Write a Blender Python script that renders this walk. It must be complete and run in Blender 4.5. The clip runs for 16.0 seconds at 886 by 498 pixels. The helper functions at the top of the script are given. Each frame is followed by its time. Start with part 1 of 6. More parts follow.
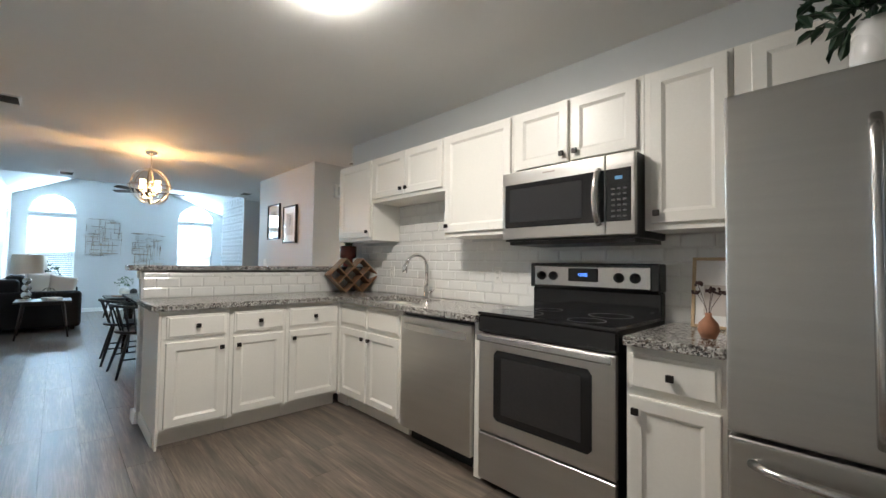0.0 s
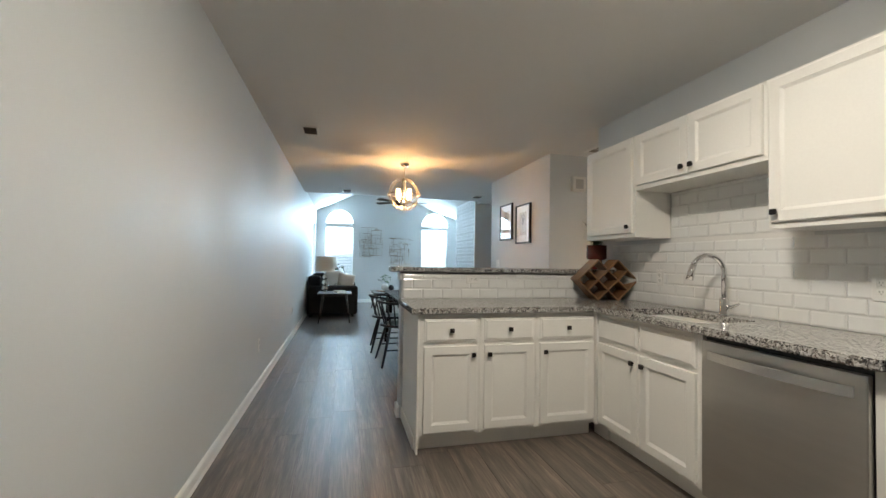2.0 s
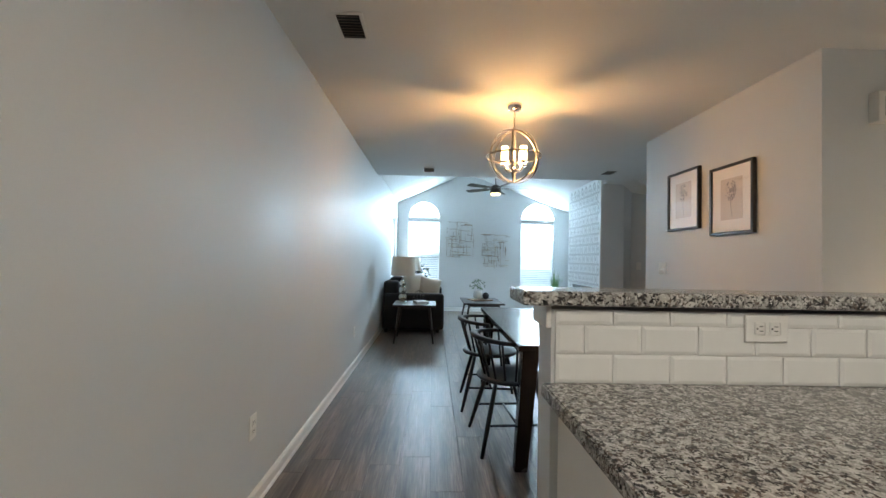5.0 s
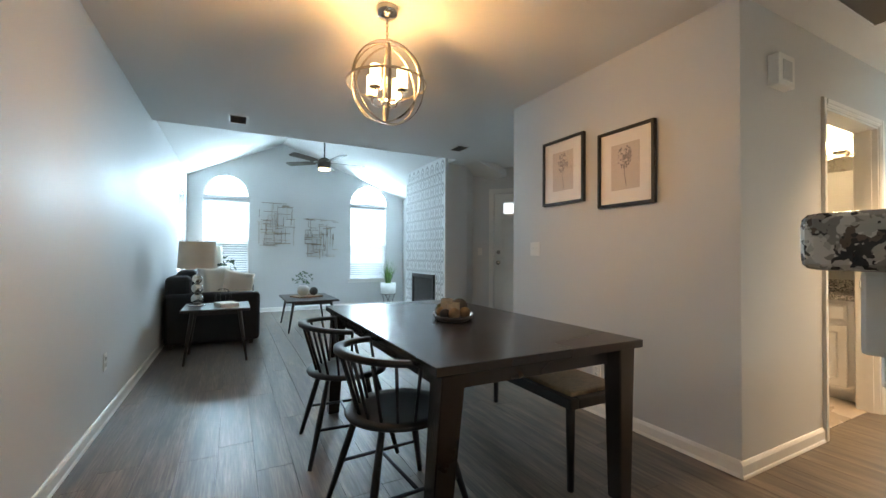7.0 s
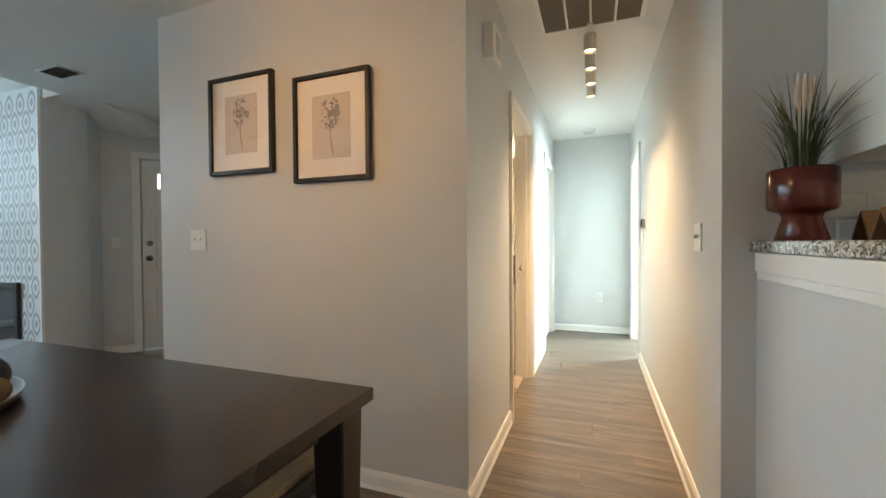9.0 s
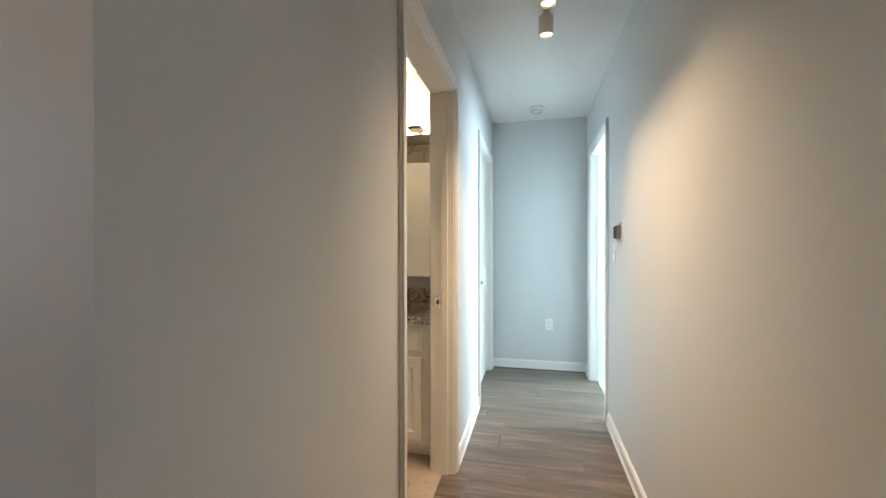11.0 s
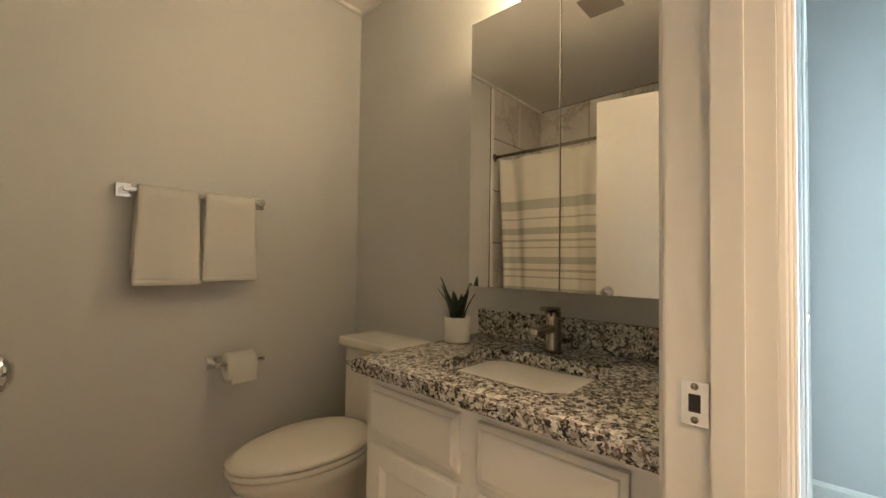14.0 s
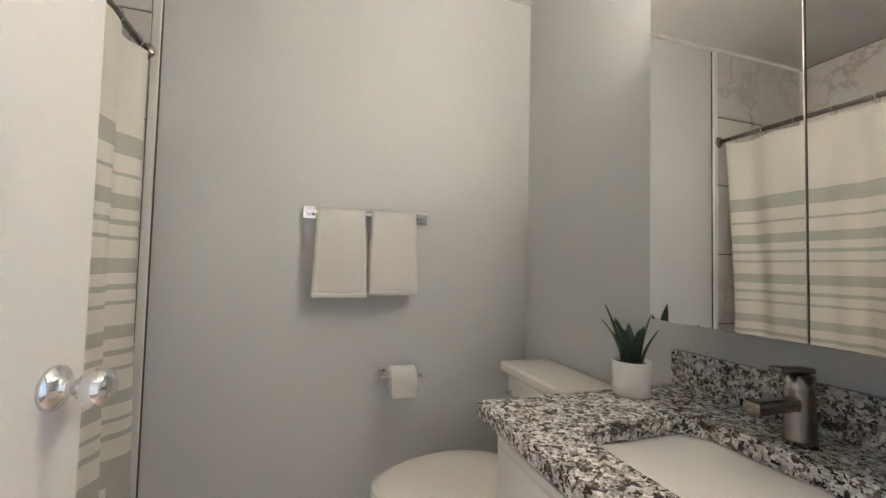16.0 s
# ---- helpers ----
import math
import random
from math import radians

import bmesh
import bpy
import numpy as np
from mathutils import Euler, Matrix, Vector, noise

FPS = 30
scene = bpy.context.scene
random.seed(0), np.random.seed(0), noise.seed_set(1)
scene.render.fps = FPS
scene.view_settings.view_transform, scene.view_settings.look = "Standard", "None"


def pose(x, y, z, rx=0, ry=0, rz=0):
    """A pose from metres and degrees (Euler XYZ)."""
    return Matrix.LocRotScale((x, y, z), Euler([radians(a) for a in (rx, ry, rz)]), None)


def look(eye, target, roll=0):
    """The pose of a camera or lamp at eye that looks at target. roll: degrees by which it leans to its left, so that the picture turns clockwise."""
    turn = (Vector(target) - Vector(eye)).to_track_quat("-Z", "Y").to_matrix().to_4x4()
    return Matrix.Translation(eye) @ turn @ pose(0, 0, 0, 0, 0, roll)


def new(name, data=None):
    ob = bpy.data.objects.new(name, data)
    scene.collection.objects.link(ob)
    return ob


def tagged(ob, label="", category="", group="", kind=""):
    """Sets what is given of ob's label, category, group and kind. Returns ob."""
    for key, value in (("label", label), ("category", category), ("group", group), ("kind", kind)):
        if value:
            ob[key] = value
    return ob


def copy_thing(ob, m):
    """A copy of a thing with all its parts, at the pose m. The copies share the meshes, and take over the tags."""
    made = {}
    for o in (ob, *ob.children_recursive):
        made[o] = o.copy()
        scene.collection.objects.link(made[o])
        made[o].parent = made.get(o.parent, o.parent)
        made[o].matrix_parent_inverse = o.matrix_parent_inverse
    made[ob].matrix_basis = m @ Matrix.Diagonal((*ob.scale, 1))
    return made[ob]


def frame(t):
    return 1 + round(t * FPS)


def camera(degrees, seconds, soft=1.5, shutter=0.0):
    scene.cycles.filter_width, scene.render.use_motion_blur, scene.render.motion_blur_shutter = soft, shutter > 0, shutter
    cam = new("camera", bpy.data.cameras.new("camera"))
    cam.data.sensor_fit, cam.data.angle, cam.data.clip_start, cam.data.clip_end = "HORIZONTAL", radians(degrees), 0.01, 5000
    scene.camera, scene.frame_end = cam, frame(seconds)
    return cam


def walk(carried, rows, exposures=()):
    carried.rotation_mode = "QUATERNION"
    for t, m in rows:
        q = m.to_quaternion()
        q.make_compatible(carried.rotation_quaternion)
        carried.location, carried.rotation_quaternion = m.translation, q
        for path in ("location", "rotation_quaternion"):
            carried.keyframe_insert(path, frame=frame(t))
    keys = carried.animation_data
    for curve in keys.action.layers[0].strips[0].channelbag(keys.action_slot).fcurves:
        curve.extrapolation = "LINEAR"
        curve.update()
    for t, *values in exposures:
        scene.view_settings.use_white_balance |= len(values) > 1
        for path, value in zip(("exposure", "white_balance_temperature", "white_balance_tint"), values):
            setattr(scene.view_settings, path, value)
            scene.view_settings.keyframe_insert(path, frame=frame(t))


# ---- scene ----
cam = camera(95.3, 16.0)
PATH = [
    (0, (0.722, -0.413, 1.173), (2.103, 1.03, 1.248), 0.8),
    (0.5, (0.707, -0.342, 1.178), (1.876, 1.279, 1.247), 0.9),
    (1, (0.706, -0.23, 1.176), (1.64, 1.537, 1.24), 0.9),
    (1.5, (0.693, -0.054, 1.176), (1.404, 1.815, 1.238), 1.0),
    (2, (0.737, 0.159, 1.183), (1.218, 2.099, 1.243), 1.0),
    (2.5, (0.846, 0.427, 1.203), (1.127, 2.407, 1.258), 1.0),
    (3, (0.927, 0.746, 1.208), (1.035, 2.743, 1.262), 1.0),
    (3.5, (0.966, 1.1, 1.221), (0.945, 3.099, 1.273), 1.2),
    (6, (0.762, 2.762, 1.178), (1.07, 4.737, 1.219), 1.0),
    (6.5, (0.743, 3.02, 1.136), (1.357, 4.923, 1.174), 0.6),
    (7, (0.755, 3.224, 1.106), (1.677, 4.999, 1.135), 0.3),
    (7.5, (0.81, 3.418, 1.104), (2.061, 4.979, 1.115), -0.1),
    (8, (0.96, 3.582, 1.109), (2.492, 4.868, 1.097), -0.3),
    (8.5, (1.159, 3.727, 1.107), (2.9, 4.711, 1.083), -0.4),
    (9, (1.398, 3.834, 1.135), (3.27, 4.538, 1.104), -0.4),
    (9.5, (1.694, 3.878, 1.154), (3.64, 4.337, 1.112), -0.3),
    (12, (3.355, 3.958, 1.221), (5.302, 4.419, 1.231), 0.1),
    (12.5, (3.627, 4.012, 1.198), (5.504, 4.7, 1.229), 0.4),
    (13, (3.862, 4.135, 1.181), (5.612, 5.066, 1.213), 0.7),
    (13.5, (4.035, 4.228, 1.145), (5.661, 5.392, 1.195), 0.7),
    (14, (4.164, 4.301, 1.096), (5.635, 5.655, 1.15), 0.8),
    (14.5, (4.267, 4.362, 1.06), (5.565, 5.882, 1.123), 1.0),
    (15, (4.363, 4.393, 1.062), (5.453, 6.069, 1.129), 1.0),
    (15.5, (4.424, 4.401, 1.09), (5.291, 6.201, 1.169), 1.4),
    (16, (4.459, 4.387, 1.125), (5.078, 6.287, 1.21), 1.4),
]
walk(cam, [(t, look(eye, target, roll)) for t, eye, target, roll in PATH],
     exposures=[(0, 0.3, 6500, 10), (1, 0.05, 6800, 9), (3.5, 0.15, 6900, 9), (6.5, 0.1, 6900, 10), (8, 0.12, 7800, 8), (9.7, 0.38, 6900, 9), (12, -0.9, 6200, 10), (13, -0.85, 6400, 10), (13.6, -0.45, 7000, 10), (14.5, 0.0, 5300, 10), (16, 0.45, 4750, 10)])

# ---- world and light ----
world = bpy.data.worlds.new("world")
scene.world = world
world.use_nodes = True
wn = world.node_tree
sky = wn.nodes.new("ShaderNodeTexSky")
sky.sky_type, sky.sun_disc = "NISHITA", False
sky.sun_elevation, sky.sun_rotation = radians(33), radians(205)
wn.links.new(sky.outputs[0], wn.nodes["Background"].inputs[0])
wn.nodes["Background"].inputs[1].default_value = 0.12
sun = new("sun", bpy.data.lights.new("sun", "SUN"))
sun.data.energy, sun.data.angle, sun.data.color = 2.0, radians(0.5), (1.0, 0.95, 0.88)
sun.matrix_world = look((-8, -18, 14), (2.5, 5, 1))


def lamp(name, kind, m, energy, color, size=0.1, size_y=None):
    ob = new(name, bpy.data.lights.new(name, kind))
    ob.matrix_world = m
    ob.data.energy, ob.data.color = energy, color
    if kind == "AREA":
        ob.data.shape, ob.data.size, ob.data.size_y = "RECTANGLE", size, size_y or size
    else:
        ob.data.shadow_soft_size = size
    if kind == "SPOT":
        ob.data.spot_size, ob.data.spot_blend = radians(92), 1.0
    return ob


DAY, BULB = (0.50, 0.76, 1.0), (1.0, 0.55, 0.22)
lamp("daylight_a", "AREA", look((0.64, 11.77, 2.16), (0.9, 6, 0.9)), 180, DAY, 0.74, 0.75)
lamp("daylight_b", "AREA", look((3.31, 11.77, 2.12), (2.0, 6, 0.7)), 220, DAY, 0.76, 0.83)
lamp("skylight_north", "AREA", look((2.0, 13.8, 4.4), (2.0, 10.6, 0.9)), 420, DAY, 5.0, 2.4)
lamp("skylight_bay", "AREA", look((6.6, 10.6, 3.6), (4.1, 10.6, 1.3)), 420, DAY, 2.0, 1.5)
lamp("skylight_west", "AREA", look((-2.4, 10.81, 3.6), (1.0, 10.81, 1.0)), 800, DAY, 1.6, 1.6)
lamp("daylight_bedroom", "AREA", look((6.9, 0.62, 1.5), (6.3, 3.5, 1.2)), 720, (0.66, 0.88, 1.0), 3.0, 1.4)
lamp("dining_bulb", "POINT", pose(1.48, 5.29, 2.0), 32, BULB, 0.035)
for k in range(4):
    lamp("hall_spot", "SPOT", look((4.06 + 0.28 * k, 3.86, 2.30), (4.06 + 0.28 * k, 3.86, 0)), 68, (1.0, 0.68, 0.40), 0.03)

# ---- materials ----
def nt_new(name):
    m = bpy.data.materials.new(name)
    m.use_nodes = True
    return m, m.node_tree, m.node_tree.nodes["Principled BSDF"]


def mixcol(nt, fac, a, b):
    n = nt.nodes.new("ShaderNodeMix")
    n.data_type = "RGBA"
    for sock, v in ((n.inputs[0], fac), (n.inputs[6], a), (n.inputs[7], b)):
        if hasattr(v, "is_output"):
            nt.links.new(v, sock)
        elif isinstance(v, (tuple, list)):
            sock.default_value = (*v, 1)
        else:
            sock.default_value = v
    return n.outputs[2]


def coords(nt, scale=(1, 1, 1)):
    tc, mp = nt.nodes.new("ShaderNodeTexCoord"), nt.nodes.new("ShaderNodeMapping")
    mp.inputs["Scale"].default_value = scale
    nt.links.new(tc.outputs["Object"], mp.inputs[0])
    return mp.outputs[0]


def noise_tex(nt, co, scale, detail=4, rough=0.55, lo=0.35, hi=0.65):
    n, r = nt.nodes.new("ShaderNodeTexNoise"), nt.nodes.new("ShaderNodeMapRange")
    nt.links.new(co, n.inputs["Vector"])
    n.inputs["Scale"].default_value, n.inputs["Detail"].default_value, n.inputs["Roughness"].default_value = scale, detail, rough
    r.inputs[1].default_value, r.inputs[2].default_value = lo, hi
    nt.links.new(n.outputs[0], r.inputs[0])
    return r.outputs[0]


def bump(nt, bsdf, height, strength, dist):
    b = nt.nodes.new("ShaderNodeBump")
    b.inputs["Strength"].default_value, b.inputs["Distance"].default_value = strength, dist
    nt.links.new(height, b.inputs["Height"])
    nt.links.new(b.outputs[0], bsdf.inputs["Normal"])


def shade(c, k):
    return tuple(min(1, v * k) for v in c)


def mat(name, color, rough=0.5, metal=0.0, vary=0.06, big=1.5, fine=60, grain=0.1, stretch=(1, 1, 1), emit=None, power=0, dist=0.002):
    """A surface with slow blotches, fine grain and a light relief."""
    m, nt, p = nt_new(name)
    co = coords(nt, stretch)
    slow, quick = noise_tex(nt, co, big), noise_tex(nt, co, fine, 3)
    c = mixcol(nt, slow, shade(color, 1 - vary), shade(color, 1 + vary))
    c = mixcol(nt, quick, c, mixcol(nt, 0.5, c, shade(color, 1 - 2 * vary)))
    nt.links.new(c, p.inputs["Base Color"])
    r = nt.nodes.new("ShaderNodeMapRange")
    r.inputs[3].default_value, r.inputs[4].default_value = rough - min(0.06, 0.25 * rough), min(1, rough + min(0.06, 0.25 * rough))
    nt.links.new(slow, r.inputs[0])
    nt.links.new(r.outputs[0], p.inputs["Roughness"])
    p.inputs["Metallic"].default_value = metal
    if grain:
        bump(nt, p, quick, grain, dist)
    if emit:
        p.inputs["Emission Color"].default_value, p.inputs["Emission Strength"].default_value = (*emit, 1), power
    return m


def granite_mat(name, scale, k=1.0):
    """Speckled granite: pale ground, black and brown flecks, grey clouds."""
    m, nt, p = nt_new(name)
    co = coords(nt)
    warp = nt.nodes.new("ShaderNodeTexNoise")
    warp.inputs["Scale"].default_value = scale * 0.8
    nt.links.new(co, warp.inputs["Vector"])
    add = nt.nodes.new("ShaderNodeVectorMath")
    add.operation = "MULTIPLY_ADD"
    nt.links.new(warp.outputs["Color"], add.inputs[0])
    add.inputs[1].default_value = (0.03, 0.03, 0.03)
    nt.links.new(co, add.inputs[2])
    v = nt.nodes.new("ShaderNodeTexVoronoi")
    v.inputs["Scale"].default_value = scale
    nt.links.new(add.outputs[0], v.inputs["Vector"])
    sep = nt.nodes.new("ShaderNodeSeparateColor")
    nt.links.new(v.outputs["Color"], sep.inputs[0])
    ramp = nt.nodes.new("ShaderNodeValToRGB")
    ramp.color_ramp.interpolation = "CONSTANT"
    els = ramp.color_ramp.elements
    stops = [(0.0, (0.012, 0.012, 0.014)), (0.24, (0.10, 0.075, 0.06)), (0.36, (0.23, 0.22, 0.21)), (0.55, (0.42, 0.41, 0.385)), (0.8, (0.60, 0.585, 0.56))]
    while len(els) < len(stops):
        els.new(0.5)
    for e, (pos, c) in zip(els, stops):
        e.position, e.color = pos, (*shade(c, k), 1)
    nt.links.new(sep.outputs[0], ramp.inputs[0])
    cloud = noise_tex(nt, co, scale * 0.35, 5)
    c = mixcol(nt, cloud, ramp.outputs[0], mixcol(nt, 0.18, ramp.outputs[0], (0.28, 0.26, 0.24)))
    nt.links.new(c, p.inputs["Base Color"])
    p.inputs["Roughness"].default_value = 0.16
    return m


def plank_mat():
    """Grey-brown vinyl plank with long grain; each plank has its own tone."""
    m, nt, p = nt_new("vinyl_plank")
    info = nt.nodes.new("ShaderNodeObjectInfo")
    co = coords(nt, (1, 1, 1))
    shift = nt.nodes.new("ShaderNodeVectorMath")
    shift.operation = "MULTIPLY_ADD"
    nt.links.new(info.outputs["Random"], shift.inputs[0])
    shift.inputs[1].default_value = (37, 91, 11)
    nt.links.new(co, shift.inputs[2])
    mp = nt.nodes.new("ShaderNodeMapping")
    mp.inputs["Scale"].default_value = (11, 0.9, 11)
    nt.links.new(shift.outputs[0], mp.inputs[0])
    g1 = noise_tex(nt, mp.outputs[0], 1.6, 6, 0.6, 0.3, 0.7)
    mp2 = nt.nodes.new("ShaderNodeMapping")
    mp2.inputs["Scale"].default_value = (90, 3.5, 90)
    nt.links.new(shift.outputs[0], mp2.inputs[0])
    g2 = noise_tex(nt, mp2.outputs[0], 1.5, 4, 0.6, 0.35, 0.65)
    c = mixcol(nt, g1, (0.042, 0.035, 0.030), (0.31, 0.25, 0.198))
    c = mixcol(nt, g2, mixcol(nt, 0.6, c, (0.045, 0.034, 0.027)), c)
    mr = nt.nodes.new("ShaderNodeMapRange")
    mr.inputs[3].default_value, mr.inputs[4].default_value = 0.0, 0.22
    nt.links.new(info.outputs["Random"], mr.inputs[0])
    c = mixcol(nt, mr.outputs[0], c, (0.16, 0.135, 0.115))
    nt.links.new(c, p.inputs["Base Color"])
    r = nt.nodes.new("ShaderNodeMapRange")
    r.inputs[3].default_value, r.inputs[4].default_value = 0.30, 0.46
    nt.links.new(g1, r.inputs[0])
    nt.links.new(r.outputs[0], p.inputs["Roughness"])
    bump(nt, p, g2, 0.12, 0.001)
    return m


def stripe_mat(name, base, line, freq, bands):
    """Woven cloth with cross stripes by height."""
    m, nt, p = nt_new(name)
    tc = nt.nodes.new("ShaderNodeTexCoord")
    sep = nt.nodes.new("ShaderNodeSeparateXYZ")
    nt.links.new(tc.outputs["Object"], sep.inputs[0])
    ramp = nt.nodes.new("ShaderNodeValToRGB")
    ramp.color_ramp.interpolation = "CONSTANT"
    mr = nt.nodes.new("ShaderNodeMapRange")
    mr.inputs[1].default_value, mr.inputs[2].default_value = bands[0][0], bands[-1][0]
    nt.links.new(sep.outputs[2], mr.inputs[0])
    span = bands[-1][0] - bands[0][0]
    els = ramp.color_ramp.elements
    while len(els) < len(bands) - 1:
        els.new(0.5)
    for e, (z, c) in zip(els, bands[:-1]):
        e.position, e.color = (z - bands[0][0]) / span, (*(base if c == 0 else line), 1)
    nt.links.new(mr.outputs[0], ramp.inputs[0])
    weave = noise_tex(nt, coords(nt, (1, 1, 3)), 220, 2)
    nt.links.new(mixcol(nt, weave, ramp.outputs[0], mixcol(nt, 0.12, ramp.outputs[0], (0.1, 0.1, 0.08))), p.inputs["Base Color"])
    p.inputs["Roughness"].default_value = 0.9
    bump(nt, p, weave, 0.2, 0.001)
    return m


def glass_mat(name, tint=(1, 1, 1), rough=0.0):
    m, nt, p = nt_new(name)
    p.inputs["Base Color"].default_value = (*tint, 1)
    p.inputs["Transmission Weight"].default_value = 1
    p.inputs["Roughness"].default_value, p.inputs["IOR"].default_value = rough, 1.45
    return m


def marble_mat(name):
    m, nt, p = nt_new(name)
    co = coords(nt)
    n = noise_tex(nt, co, 2.2, 8, 0.65, 0.47, 0.53)
    v = nt.nodes.new("ShaderNodeMath")
    v.operation = "PINGPONG"
    v.inputs[1].default_value = 0.5
    nt.links.new(n, v.inputs[0])
    r = noise_tex(nt, co, 1.2, 3)
    c = mixcol(nt, v.outputs[0], (0.66, 0.64, 0.61), mixcol(nt, r, (0.58, 0.54, 0.50), (0.16, 0.13, 0.11)))
    nt.links.new(c, p.inputs["Base Color"])
    p.inputs["Roughness"].default_value = 0.2
    return m


WALL = mat("wall_paint", (0.61, 0.62, 0.62), 0.54, vary=0.015, fine=240, grain=0.10, dist=0.0006)
CEIL = mat("ceiling_paint", (0.78, 0.77, 0.75), 0.85, vary=0.015, fine=180, grain=0.2, dist=0.001)
TRIM = mat("white_trim_paint", (0.80, 0.79, 0.76), 0.35, vary=0.015, fine=40, grain=0.03)
CAB = mat("cabinet_paint", (0.80, 0.78, 0.73), 0.36, vary=0.02, fine=90, grain=0.05, dist=0.0005)
DOORP = mat("door_paint", (0.80, 0.79, 0.76), 0.38, vary=0.015, grain=0.03)
STEEL = mat("brushed_steel", (0.55, 0.535, 0.51), 0.34, 0.95, vary=0.04, big=2, fine=120, grain=0.03, stretch=(1, 1, 14))
STEEL2 = mat("polished_steel", (0.62, 0.61, 0.60), 0.22, 1.0, vary=0.03, grain=0.0)
CHROME = mat("chrome", (0.78, 0.78, 0.78), 0.08, 1.0, vary=0.02, grain=0)
NICKEL = mat("brushed_nickel", (0.36, 0.33, 0.30), 0.25, 1.0, vary=0.03, grain=0)
BLACKG = mat("black_glass", (0.012, 0.012, 0.013), 0.07, vary=0.05, grain=0)
MARK = mat("faint_marking", (0.05, 0.05, 0.052), 0.4)
OVENG = mat("oven_window_glass", (0.03, 0.03, 0.032), 0.12, vary=0.08, grain=0)
BLACK = mat("black_plastic", (0.016, 0.015, 0.015), 0.4, vary=0.1)
KNOB = mat("oil_rubbed_knob", (0.018, 0.014, 0.012), 0.38, 0.5, vary=0.2)
GRAN = granite_mat("kitchen_granite", 135)
GRANB = granite_mat("vanity_granite", 125, 1.3)
PLANK = plank_mat()
TILE = mat("white_subway_tile", (0.80, 0.80, 0.78), 0.14, vary=0.02, fine=30, grain=0.02)
GROUT = mat("grout", (0.76, 0.75, 0.72), 0.9, vary=0.05)
TABLEW = mat("espresso_wood", (0.022, 0.015, 0.013), 0.25, vary=0.03, big=0.7, fine=25, grain=0.0)
BLACKW = mat("black_painted_wood", (0.009, 0.009, 0.010), 0.42, vary=0.1)
WALNUT = mat("walnut_wood", (0.022, 0.014, 0.012), 0.42, vary=0.25, big=6, fine=50, grain=0.05, stretch=(1, 10, 10))
BAMBOO = mat("acacia_wood", (0.23, 0.115, 0.05), 0.42, vary=0.2, big=8, fine=60, grain=0.05, stretch=(10, 1, 10))
RUSH = mat("woven_rush", (0.30, 0.21, 0.12), 0.8, vary=0.3, big=30, fine=180, grain=0.5, stretch=(1, 6, 1))
LEATHER = mat("dark_sofa_cloth", (0.006, 0.005, 0.006), 0.8, vary=0.15, fine=300, grain=0.2)
CREAM = mat("cream_cloth", (0.68, 0.64, 0.57), 0.9, vary=0.05, fine=260, grain=0.25)
TOWEL = mat("towel_terry", (0.86, 0.85, 0.82), 0.95, vary=0.03, fine=420, grain=0.7, dist=0.003)
SHADE = mat("lamp_shade_linen", (0.74, 0.68, 0.58), 0.85, vary=0.05, fine=300, grain=0.2)
MERC = mat("mercury_glass", (0.70, 0.68, 0.64), 0.12, 1.0, vary=0.12, big=20, grain=0.1)
POTRED = mat("oxblood_glaze", (0.105, 0.018, 0.013), 0.09, vary=0.1, grain=0.02)
POTWHITE = mat("white_ceramic", (0.78, 0.76, 0.73), 0.3, vary=0.02, grain=0.03)
TERRA = mat("terracotta", (0.35, 0.15, 0.08), 0.7, vary=0.1)
LEAF = mat("leaf_green", (0.055, 0.13, 0.04), 0.45, vary=0.35, big=25)
LEAFD = mat("snake_leaf", (0.022, 0.06, 0.028), 0.4, vary=0.4, big=30)
GRASSP = mat("grass_blade", (0.06, 0.085, 0.03), 0.5, vary=0.35, big=20)
PLUME = mat("pale_plume", (0.62, 0.52, 0.42), 0.9, vary=0.1)
DRIED = mat("dried_flower", (0.05, 0.02, 0.018), 0.8, vary=0.2)
SOIL = mat("soil", (0.03, 0.022, 0.016), 0.95, vary=0.3)
PORC = mat("porcelain", (0.82, 0.79, 0.73), 0.1, vary=0.01, grain=0)
PLATE = mat("plate_plastic", (0.78, 0.77, 0.74), 0.35, vary=0.01, grain=0)
SLOT = mat("dark_slot", (0.03, 0.03, 0.03), 0.6)
PAPERM = mat("mat_board", (0.80, 0.78, 0.76), 0.85, vary=0.02)
PRINT = mat("print_paper", (0.58, 0.52, 0.48), 0.85, vary=0.04)
INK = mat("print_ink", (0.26, 0.235, 0.235), 0.9, vary=0.2)
FRAMEB = mat("black_frame", (0.012, 0.011, 0.011), 0.35)
PALEW = mat("pale_oak", (0.50, 0.36, 0.22), 0.5, vary=0.15, stretch=(1, 1, 8))
BRASSY = mat("champagne_metal", (0.52, 0.46, 0.38), 0.3, 1.0, vary=0.08)
ARTM = mat("bronze_wire", (0.30, 0.24, 0.18), 0.45, 0.6, vary=0.2)
BLIND = mat("blind_slat", (0.82, 0.83, 0.84), 0.5, vary=0.01, grain=0)
PATT = mat("pattern_paper", (0.66, 0.67, 0.67), 0.6, vary=0.02)
PATTG = mat("pattern_grey", (0.36, 0.36, 0.36), 0.6, vary=0.05)
MARBLE = marble_mat("marble_tile")
CARPET = mat("carpet", (0.55, 0.54, 0.51), 0.98, vary=0.06, fine=350, grain=0.8, dist=0.006)
REDW = mat("cherry_wood", (0.09, 0.016, 0.012), 0.35, vary=0.2, stretch=(8, 8, 1))
